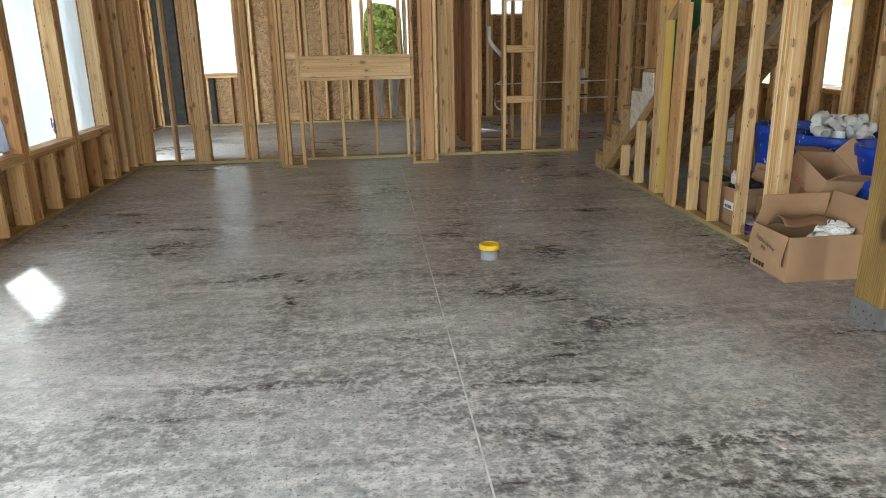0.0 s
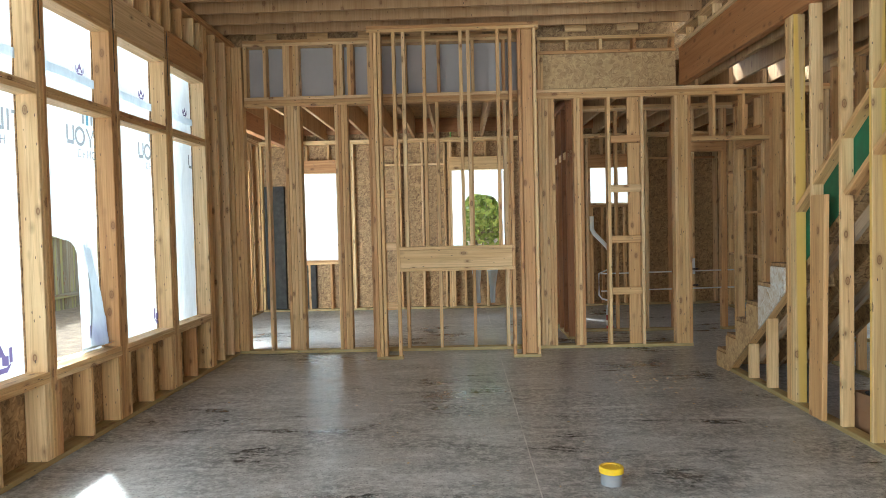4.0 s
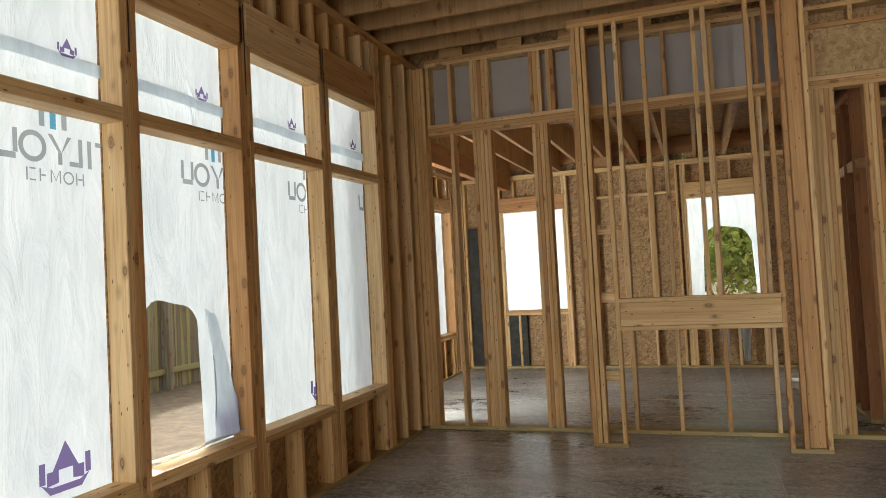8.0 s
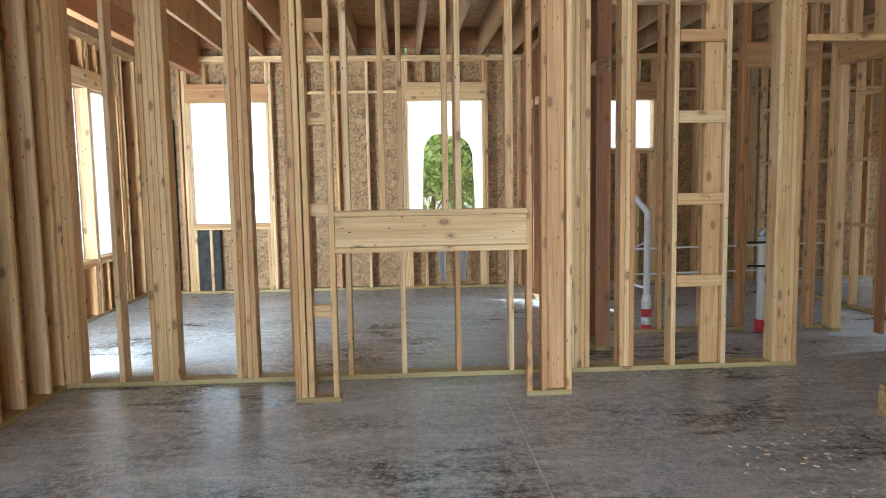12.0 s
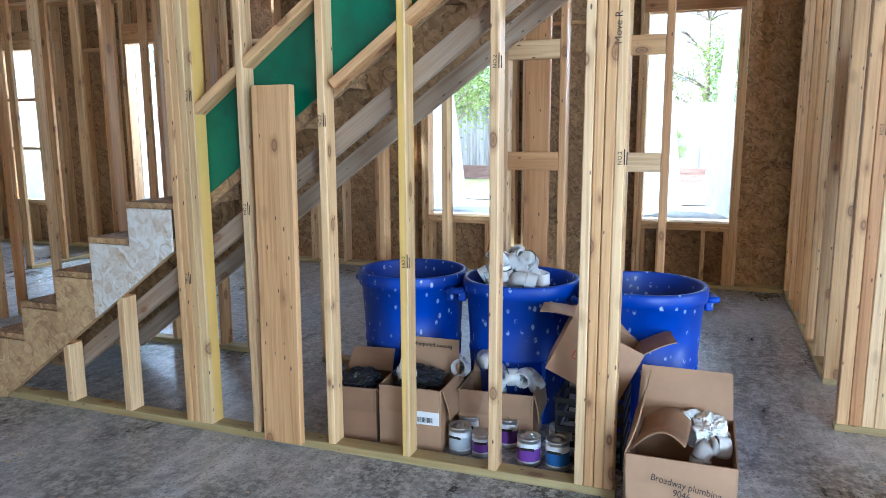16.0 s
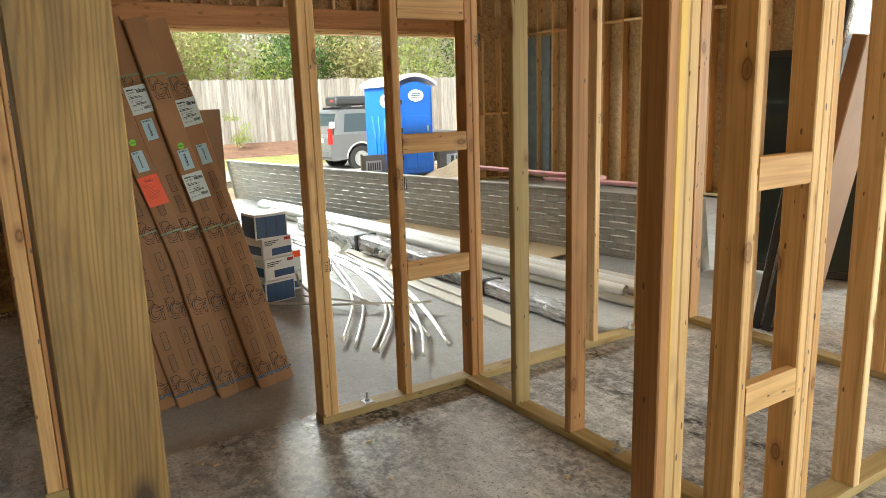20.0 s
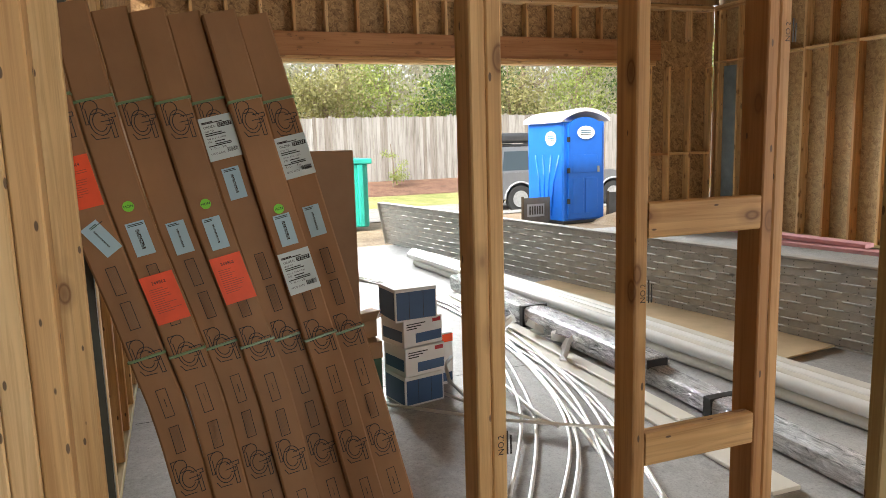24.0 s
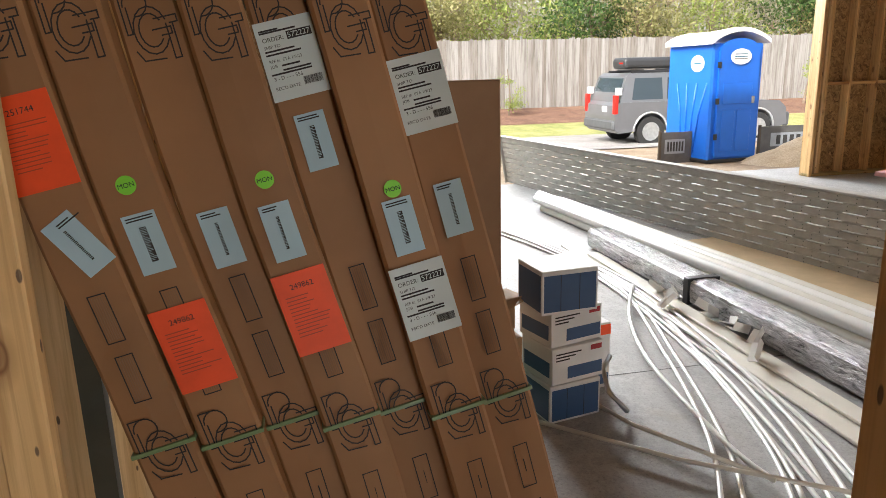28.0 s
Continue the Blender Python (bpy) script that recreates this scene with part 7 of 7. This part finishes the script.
# ---- outside: parked car ----
def car():
    z0 = ground_height(20.75, -7.8) + 0.03
    t = thing("parked_car", "grey boxy four-wheel-drive car with a black roof box", "car", pose(20.75, -5.2, z0 - 0.06, 0, 0, 0))
    PAINT = plain("grey_car_paint", (0.15, 0.155, 0.165), 0.3, 0.3, 0.05, 4, 0.0)
    GLASS, nt, b = nodes_of("tinted_glass", 0.06)
    b.inputs["Base Color"].default_value = (0.03, 0.045, 0.055, 1)
    RUB = plain("tyre_rubber", (0.02, 0.02, 0.02), 0.8)
    LAMP = plain("red_tail_lamp", (0.60, 0.02, 0.015), 0.2)
    # side profile in (y back to front, z), car runs from y = 0 (tail) to y = -4.8
    low = [(0.0, 0.42), (0.02, 0.75), (0.0, 1.02), (-0.1, 1.10), (-3.35, 1.10), (-4.55, 1.02), (-4.75, 0.85), (-4.8, 0.42)]
    arch = lambda c: [(c + 0.44 * math.cos(radians(a)), 0.38 + 0.44 * math.sin(radians(a))) for a in range(0, 181, 20)]
    bottom = [(-4.55, 0.34)] + [(y, max(z, 0.34)) for y, z in arch(-3.95)][::-1] + [(y, max(z, 0.34)) for y, z in arch(-0.95)][::-1] + [(-0.1, 0.34)]
    poly = low + bottom
    bm = bmesh.new()
    a = [bm.verts.new((-0.93, y, z)) for y, z in poly]
    b = [bm.verts.new((0.93, y, z)) for y, z in poly]
    bm.faces.new(a), bm.faces.new(b[::-1])
    for i in range(len(poly)):
        j = (i + 1) % len(poly)
        bm.faces.new((a[i], b[i], b[j], a[j]))
    bmesh.ops.recalc_face_normals(bm, faces=bm.faces[:])
    part("body", bm, PAINT, t)
    cab = [(-0.10, 1.101), (-0.30, 1.72), (-0.42, 1.80), (-2.55, 1.80), (-2.75, 1.74), (-3.45, 1.101)]
    bm = bmesh.new()
    a = [bm.verts.new((-0.93 + 0.13 * max(0, (z - 1.1) / 0.7), y, z)) for y, z in cab]
    b = [bm.verts.new((0.93 - 0.13 * max(0, (z - 1.1) / 0.7), y, z)) for y, z in cab]
    bm.faces.new(a), bm.faces.new(b[::-1])
    for i in range(len(cab)):
        j = (i + 1) % len(cab)
        bm.faces.new((a[i], b[i], b[j], a[j]))
    bmesh.ops.recalc_face_normals(bm, faces=bm.faces[:])
    part("cabin", bm, PAINT, t)
    for y0, y1, top0, top1 in ((-0.42, -1.25, 1.70, 1.70), (-1.36, -2.10, 1.70, 1.70), (-2.20, -3.15, 1.70, 1.70)):
        bm = bmesh.new()
        yt = y1 if y1 > -2.5 else -2.68
        q = [(y0, 1.16), (y1, 1.16), (yt, 1.68), (y0 - 0.04 if y0 < -0.5 else y0 - 0.10, 1.68)]
        for s in (-1, 1):
            bm = bmesh.new()
            f = [bm.verts.new((s * (0.937 - 0.13 * (z - 1.1) / 0.7), y, z)) for y, z in q]
            bm.faces.new(f if s > 0 else f[::-1])
            part("side_window", bm, GLASS, t)
    bm = bmesh.new()
    bm.faces.new([bm.verts.new(p) for p in ((-0.80, -0.115, 1.14), (0.80, -0.115, 1.14), (0.70, -0.283, 1.68), (-0.70, -0.283, 1.68))])
    part("rear_window", bm, GLASS, t)
    for s in (-1, 1):
        part("tail_lamp", box_bm(s * 0.86 - 0.075, s * 0.86 + 0.075, -0.06, 0.03, 0.82, 1.28, 0.01), LAMP, t, "red tail lamp")
        part("pillar", box_bm(s * 0.86 - 0.06, s * 0.86 + 0.06, -0.16, -0.02, 1.28, 1.46, 0.01), plain("pale_lamp", (0.6, 0.6, 0.6), 0.3), t)
    part("number_plate", box_bm(-0.42, -0.16, 0.012, 0.025, 0.86, 1.0), plain("plate_white", (0.6, 0.6, 0.6), 0.5), t)
    part("bumper", box_bm(-0.92, 0.92, -0.15, 0.07, 0.42, 0.66, 0.04), plain("dark_bumper", (0.08, 0.085, 0.09), 0.5), t)
    part("front_bumper", box_bm(-0.92, 0.92, -4.9, -4.7, 0.36, 0.72, 0.04), plain("dark_bumper", (0.08, 0.085, 0.09), 0.5), t)
    for y in (-0.95, -3.95):
        for s in (-1, 1):
            w = part("wheel", tube_bm([(s * 0.74, y, 0.37), (s * 0.95, y, 0.37)], 0.37, 28), RUB, t)
            part("rim", tube_bm([(s * 0.94, y, 0.37), (s * 0.962, y, 0.37)], 0.23, 20), GALV, w)
            bm = tube_bm([(s * 0.935, y + 0.46 * math.cos(radians(a)), 0.38 + 0.46 * math.sin(radians(a))) for a in range(0, 181, 15)], 0.028, 6)
            smooth(part("wheel_arch", bm, plain("arch_grey", (0.35, 0.36, 0.37), 0.4), t))
    for s in (-1, 1):
        part("roof_rail", box_bm(s * 0.66 - 0.02, s * 0.66 + 0.02, -2.6, -0.5, 1.80, 1.86, 0.01), BLACK, t)
    for y in (-0.8, -1.9):
        part("roof_bar", box_bm(-0.7, 0.7, y - 0.03, y + 0.03, 1.86, 1.89, 0.005), BLACK, t)
    bm = box_bm(-0.62, 0.15, -2.4, -0.35, 1.90, 2.18, 0.09, None, 3)
    part("roof_box", bm, plain("roof_box_black", (0.035, 0.037, 0.04), 0.35), t, "black roof box")
    part("roof_box_lamp", box_bm(-0.5, -0.3, -0.352, -0.342, 2.03, 2.06), LAMP, t)
    return t


car()

# ---- outside: skip, silt banners, sand ----
BARK_DARK = plain("dark_stake", (0.09, 0.07, 0.05), 0.9)
TEAL = plain("teal_paint", (0.02, 0.36, 0.30), 0.45, 0, 0.12, 4)
sk = thing("rubbish_skip", "teal steel rubbish skip on timber blocks", "skip", pose(16.4, 0.9, ground_height(16.4, 0) + 0.0))
part("body", box_bm(-0.9, 0.9, -1.6, 2.4, 0.14, 1.35, 0.02), TEAL, sk)
part("rim", box_bm(-0.97, 0.97, -1.68, 2.48, 1.351, 1.45, 0.015), TEAL, sk)
for k in range(4):
    part("rib", box_bm(-0.6 + 0.4 * k - 0.04, -0.6 + 0.4 * k + 0.04, -1.67, -1.601, 0.16, 1.34, 0.01), TEAL, sk)
for k in range(6):
    part("rib", box_bm(-0.97, -0.901, -1.5 + 0.7 * k, -1.4 + 0.7 * k, 0.16, 1.34, 0.01), TEAL, sk)
for z in (0.45, 0.95):
    part("hook", box_bm(-0.3, 0.3, -1.74, -1.672, z, z + 0.12, 0.01), TEAL, sk)
for y in (-1.3, 2.0):
    part("block", box_bm(-0.9, 0.9, y, y + 0.2, 0.0, 0.138), TREATED, sk)
for y0, y1, x in ((-4.05, -3.35, 14.2), (-7.3, -5.5, 14.6)):
    sb = thing("silt_banner", "low grey fabric banner with a white outlined field", "banner", pose(x, (y0 + y1) / 2, ground_height(x, 0)))
    L = (y1 - y0) / 2
    part("fabric", box_bm(-0.01, 0.01, -L, L, 0.0, 0.52), plain("grey_fabric", (0.10, 0.10, 0.098), 0.8, 0, 0.2, 6), sb)
    part("white_field", box_bm(-0.014, -0.0105, -L * 0.3, L * 0.75, 0.16, 0.40), plain("grey_white_print", (0.30, 0.33, 0.36), 0.7), sb)
    for k in range(6):
        part("printed_bar", box_bm(-0.018, -0.0142, -L * 0.22 + k * L * 0.15, -L * 0.13 + k * L * 0.15, 0.2, 0.36), plain("banner_ink", (0.04, 0.04, 0.04), 0.8), sb)
    for y in (-L, L):
        part("stake", box_bm(-0.02, 0.02, y - 0.02, y + 0.02, 0, 0.55), BARK_DARK, sb)
bm = bmesh.new()
bmesh.ops.create_grid(bm, x_segments=24, y_segments=24, size=1)
for v in bm.verts:
    r = v.co.length
    v.co.z = max(-0.1, 0.45 * max(0, 1 - r) ** 1.2 + 0.05 * noise.noise(v.co * 4)) - 0.02
    v.co.x *= 1.0
SAND = earth_material("pale_sand", ((0.42, 0.33, 0.22), (0.52, 0.43, 0.30), (0.60, 0.50, 0.37)), 3.0)
sp = part("sand_mound", bm, SAND)
sp.matrix_world = pose(13.3, -5.4, ground_height(13.3, 0))
smooth(sp)
tagged(sp, "small heap of pale sand outside the garage", "sand mound")

# ---- fences ----


def fence_material():
    """Sun-bleached fence boards: silver grey, each board with a tone of its own and dark weather streaks."""
    m, nt, b = nodes_of("silver_grey_fence", 0.9)
    info = nt.nodes.new("ShaderNodeObjectInfo")
    isle = nt.nodes.new("ShaderNodeNewGeometry")
    pick = nt.nodes.new("ShaderNodeMath")
    pick.operation = "ADD"
    nt.links.new(info.outputs["Random"], pick.inputs[0])
    nt.links.new(isle.outputs["Random Per Island"], pick.inputs[1])
    half = nt.nodes.new("ShaderNodeMath")
    half.operation = "FRACT"
    nt.links.new(pick.outputs[0], half.inputs[0])
    tone = ramp(nt, half.outputs[0], [(0.0, (0.30, 0.285, 0.27)), (0.5, (0.245, 0.23, 0.215)), (0.8, (0.20, 0.175, 0.155)), (1.0, (0.33, 0.32, 0.31))])
    run = noise_of(nt, coords(nt, (14, 14, 0.9)), 1.0, 5, 0.65, 0.4)
    col = mix(nt, tone, ramp(nt, run, [(0.32, (0.50, 0.47, 0.44)), (0.55, (1, 1, 1)), (0.75, (1.12, 1.12, 1.12))]), 0.8, "MULTIPLY")
    nt.links.new(col, b.inputs["Base Color"])
    bump(nt, b, run, 0.2, 0.004)
    return m


FENCE = fence_material()
PICKET = {}


def picket(parent, x, y, z, h, material):
    """One weathered dog-eared board."""
    key = (round(h, 2), material.name)
    if key not in PICKET:
        bm = bmesh.new()
        prof = [(-0.068, 0), (0.068, 0), (0.068, h - 0.03), (0.045, h), (-0.045, h), (-0.068, h - 0.03)]
        a = [bm.verts.new((-0.009, p, q)) for p, q in prof]
        b = [bm.verts.new((0.009, p, q)) for p, q in prof]
        bm.faces.new(a), bm.faces.new(b[::-1])
        for i in range(6):
            j = (i + 1) % 6
            bm.faces.new((a[i], b[i], b[j], a[j]))
        bmesh.ops.recalc_face_normals(bm, faces=bm.faces[:])
        me = bpy.data.meshes.new("picket")
        bm.to_mesh(me)
        bm.free()
        me.materials.append(material)
        PICKET[key] = me
    ob = new("picket", PICKET[key])
    ob.parent = parent
    ob.matrix_local = Matrix.Translation((x, y, z))
    return ob


def fence(name, label, x, y0, y1, near, h, base, material):
    f = thing(name, label, "fence", kind="structure")
    rest = bmesh.new()
    r = random.Random(8)
    y = y0
    while y < y1:
        hh = h + r.choice((-0.02, 0.0, 0.02))
        z = base(y)
        if near[0] < y < near[1]:
            picket(f, x + r.uniform(-0.006, 0.006), y, z, hh, material)
        else:
            box_bm(x - 0.009, x + 0.009, y - 0.068, y + 0.068, z, z + hh, 0, rest)
        y += 0.142
    part("pickets", rest, material, f)["kind"] = "stuff"
    for z in (0.3, h - 0.35):
        stick(f, "rail", (x + 0.05, y0, base(y0) + z), (x + 0.05, y1, base(y1) + z), T, 0.09, (1, 0, 0), material)
    for k in range(int((y1 - y0) / 2.4)):
        stick(f, "post", (x + 0.12, y0 + 2.4 * k, base(y0)), (x + 0.12, y0 + 2.4 * k, base(y0) + h + 0.06), 0.09, 0.09, (1, 0, 0), material)
    return f


fence("fence_east", "tall weathered grey board fence across the road", 28.5, -34, 22, (-20, 6), 2.45, lambda y: -0.02, FENCE)
fence("fence_west", "weathered board fence behind the house", -8.0, 4, 26, (8, 17), 1.85, lambda y: 0.0, lumber("mossy_grey_fence", (0.30, 0.28, 0.215), (0.25, 0.23, 0.175), (0.19, 0.17, 0.13), 1.2, 0.85, (0.30, 0.29, 0.12), 0.8))

# ---- shrubs and trees ----
def leaf_material(name, a, b, c):
    m, nt, bs = nodes_of(name, 0.6)
    g = nt.nodes.new("ShaderNodeNewGeometry")
    col = ramp(nt, g.outputs["Random Per Island"], [(0.0, a), (0.5, b), (1.0, c)])
    nt.links.new(col, bs.inputs["Base Color"])
    t = nt.nodes.new("ShaderNodeBsdfTranslucent")
    nt.links.new(col, t.inputs["Color"])
    ms = node(nt, "ShaderNodeMixShader", Fac=0.35)
    nt.links.new(bs.outputs[0], ms.inputs[1])
    nt.links.new(t.outputs[0], ms.inputs[2])
    nt.links.new(ms.outputs[0], nt.nodes["Material Output"].inputs[0])
    return m


LEAF_DARK = leaf_material("dark_evergreen", (0.03, 0.07, 0.015), (0.06, 0.12, 0.025), (0.11, 0.19, 0.045))
LEAF_LIGHT = leaf_material("spring_green", (0.14, 0.19, 0.04), (0.22, 0.28, 0.06), (0.32, 0.36, 0.10))
LEAF_OLIVE = leaf_material("olive_green", (0.17, 0.17, 0.06), (0.26, 0.25, 0.09), (0.34, 0.31, 0.15))
LEAF_FRESH = leaf_material("fresh_green", (0.12, 0.24, 0.04), (0.20, 0.36, 0.07), (0.30, 0.46, 0.12))
# the pale grey in these leaf colours is painted distance haze
LEAF_WOODS = leaf_material("haze_toned_woods", (0.24, 0.22, 0.17), (0.32, 0.30, 0.21), (0.38, 0.38, 0.25))
BARK = plain("grey_brown_bark", (0.20, 0.15, 0.11), 0.9, 0, 0.3, 14, 0.4)


def tree(name, label, x, y, h, width, leaves, n, leaf, seed, bare=0.0):
    r = random.Random(seed)
    z0 = ground_height(x, y) - 0.02
    t = thing(name, label, "tree" if h > 2.5 else "shrub", pose(x, y, z0), "trees beyond the fence" if h > 2.5 else "shrubs")
    bm = bmesh.new()
    trunk = [(0.1 * math.sin(3 * i / 6 + seed), 0.1 * math.cos(2 * i / 6 + seed) - 0.1, h * 0.85 * i / 6) for i in range(7)]
    tube_bm(trunk, [max(0.015, 0.02 * h * (1 - i / 6.5)) for i in range(7)], 7, bm)
    tips = []
    for k in range(16 if h > 2.5 else 9):
        s = r.uniform(0.2, 0.95)
        p = Vector(trunk[int(s * 6)])
        a = r.uniform(0, 6.28)
        reach = width * r.uniform(0.45, 1.0) * (1.15 - 0.75 * s)
        q = p + Vector((reach * math.cos(a), reach * math.sin(a), reach * r.uniform(0.25, 0.9)))
        mid = p.lerp(q, 0.5) + Vector((0, 0, 0.08 * reach))
        tube_bm([p, mid, q], [0.007 * h, 0.004 * h, 0.0018 * h], 5, bm)
        tips += [q, mid, p.lerp(q, 0.75)]
        if h > 2.5:
            for _ in range(9):
                e = q + Vector((r.gauss(0, 0.5), r.gauss(0, 0.5), r.gauss(0.35, 0.4))) * width * 0.35
                tube_bm([mid.lerp(q, r.random()), e], [0.0018 * h, 0.0007 * h], 4, bm)
                tips.append(e)
    part("trunk", bm, BARK, t)
    verts, faces = [], []
    for _ in range(int(2.6 * n)):
        c = r.choice(tips) + Vector((r.gauss(0, 1), r.gauss(0, 1), r.gauss(0, 0.8))) * width * 0.17
        if c.z < 0.05:
            c.z = 0.05 + r.random() * 0.3
        u = Vector((r.gauss(0, 1), r.gauss(0, 1), r.gauss(0, 1))).normalized()
        v = u.cross(Vector((r.gauss(0, 1), r.gauss(0, 1), r.gauss(0, 1)))).normalized()
        s = 0.6 * leaf * r.uniform(0.6, 1.4)
        i = len(verts)
        verts += [c - u * s, c + v * s * 0.45, c + u * s, c - v * s * 0.45]
        faces.append((i, i + 1, i + 2, i + 3))
    if faces:
        me = bpy.data.meshes.new("crown")
        me.from_pydata(verts, [], faces)
        me.materials.append(leaves)
        ob = new("crown", me)
        ob.parent = t
    return t


def far_woods(x0, x1, y0, y1, n, seed):
    """Bare and budding woods far behind the fence: countless fine sprays on thin stems."""
    r = random.Random(seed)
    verts, faces = [], []
    for _ in range(n):
        x, y = r.uniform(x0, x1), r.uniform(y0, y1)
        top = 8.5 + 3.5 * noise.noise((y * 0.13, x * 0.05, 2.0)) + 1.5 * noise.noise((y * 0.6, 4.0, 1.0))
        z = ground_height(x, 0) + top * r.random() ** 0.8
        if noise.noise((x * 0.25, y * 0.45, z * 0.45)) < -0.22:
            continue
        a, e, w = r.uniform(0, 6.28), r.uniform(0.10, 0.34), r.uniform(0.03, 0.09)
        u = Vector((0.3 * math.cos(a), math.sin(a), r.uniform(0.2, 1.4))).normalized() * e
        v = u.cross(Vector((1, 0.2, 0))).normalized() * w
        c = Vector((x, y, z))
        i = len(verts)
        verts += [c - u, c + v, c + u, c - v]
        faces.append((i, i + 1, i + 2, i + 3))
    y = y0
    while y < y1:
        x, h = r.uniform(x0, x1), r.uniform(6, 12)
        for s in ((0.05, 0.0), (0.0, 0.05)):
            i = len(verts)
            verts += [(x - s[0], y - s[1], 0), (x + s[0], y + s[1], 0), (x + r.uniform(-0.4, 0.4), y + r.uniform(-0.5, 0.5), h)]
            faces.append((i, i + 1, i + 2))
        y += r.uniform(0.2, 0.6)
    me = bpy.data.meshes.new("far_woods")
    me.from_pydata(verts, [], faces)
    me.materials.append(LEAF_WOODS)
    return tagged(new("far_woods", me), "grey-green woods far behind the fence, haze put into their colour", "woods", kind="stuff")


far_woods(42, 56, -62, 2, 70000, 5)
rt = random.Random(77)
for k in range(26):
    y = -38 + 2.35 * k + rt.uniform(-0.7, 0.7)
    kind = k % 4
    if kind == 0:
        tree("tree", "dense dark evergreen tree behind the fence", 33 + rt.uniform(-1, 2), y, rt.uniform(6.5, 8.5), 2.6, LEAF_DARK, 3600, 0.13, 100 + k)
    elif kind == 1:
        tree("tree", "bright green spring tree behind the fence", 34 + rt.uniform(-1, 3), y, rt.uniform(6, 8), 2.8, LEAF_LIGHT, 2600, 0.13, 100 + k)
    elif kind == 2:
        tree("tree", "bare grey-brown tree with thin twigs", 36 + rt.uniform(-1, 2), y, rt.uniform(9, 12), 3.0, LEAF_OLIVE, 500, 0.10, 100 + k)
    else:
        tree("tree", "olive scrubby tree behind the fence", 31.5 + rt.uniform(-0.5, 1), y, rt.uniform(4.5, 6), 2.2, LEAF_OLIVE, 2300, 0.12, 100 + k)
for x, y, h in ((27.4, -4.6, 1.9), (27.6, -9.7, 1.5), (27.4, -16.4, 2.3), (27.2, -1.5, 1.6), (27.4, 8.5, 2.2), (27.3, 5.2, 2.0)):
    tree("shrub", "thin young evergreen shrub in the mulch bed", x, y, h, 0.55, LEAF_LIGHT, 420, 0.055, int(h * 90 + y))
# greenery on the bank behind the back window
for k, (x, y, h, w) in enumerate(((0.35, 17.6, 3.0, 2.0), (1.9, 18.6, 3.2, 2.0), (0.6, 24, 4.2, 2.8), (2.2, 27, 5.0, 3.0), (-1.6, 28, 4.5, 2.6), (3.8, 23.0, 3.4, 2.4), (1.2, 31, 6, 3.0))):
    tree("tree", "leafy green shrub tree on the bank behind the house", x, y, h, w, LEAF_FRESH if k % 3 else LEAF_LIGHT, 3600, 0.12, 300 + k)
for k, (x, y) in enumerate(((24.5, 17.5), (25.5, 22.5), (22.0, 27.0), (26.0, 13.5))):
    tree("tree", "leafy green tree seen through the front windows", x, y, 6.0, 2.6, LEAF_LIGHT if k % 2 else LEAF_DARK, 3000, 0.12, 330 + k)

# ---- neighbouring house ----
SIDING = plain("white_siding", (0.74, 0.74, 0.72), 0.6, 0, 0.03, 2)
ROOF = plain("grey_shingle", (0.20, 0.20, 0.21), 0.9, 0, 0.2, 3)
hs = thing("neighbour_house", "white clapboard house with a grey gable roof beyond the fence", "house", pose(44, 9.5, 0.2))
for i in range(18):
    part("clapboard", box_bm(-0.02, 0.05, -5, 5, 0.2 * i, 0.2 * i + 0.195), SIDING, hs)
part("wall", box_bm(0.05, 8, -5, 5, 0, 3.6), SIDING, hs)
bm = bmesh.new()
v = [bm.verts.new(p) for p in ((0, -5, 3.6), (0, 5, 3.6), (0, 0, 5.9), (8, -5, 3.6), (8, 5, 3.6), (8, 0, 5.9))]
for f in ((0, 1, 2), (3, 5, 4), (0, 2, 5, 3), (1, 4, 5, 2), (0, 3, 4, 1)):
    bm.faces.new([v[i] for i in f])
bmesh.ops.recalc_face_normals(bm, faces=bm.faces[:])
part("gable", bm, SIDING, hs)
for s in (-1, 1):
    stick(hs, "roof", (4, s * 5.4, 3.48), (4, 0, 6.02), 8.6, 0.1, (1, 0, 0), ROOF)
wv = part("gable_vent", box_bm(-0.05, -0.001, -0.4, 0.4, 4.5, 5.1), plain("vent_grey", (0.4, 0.4, 0.42), 0.7), hs)
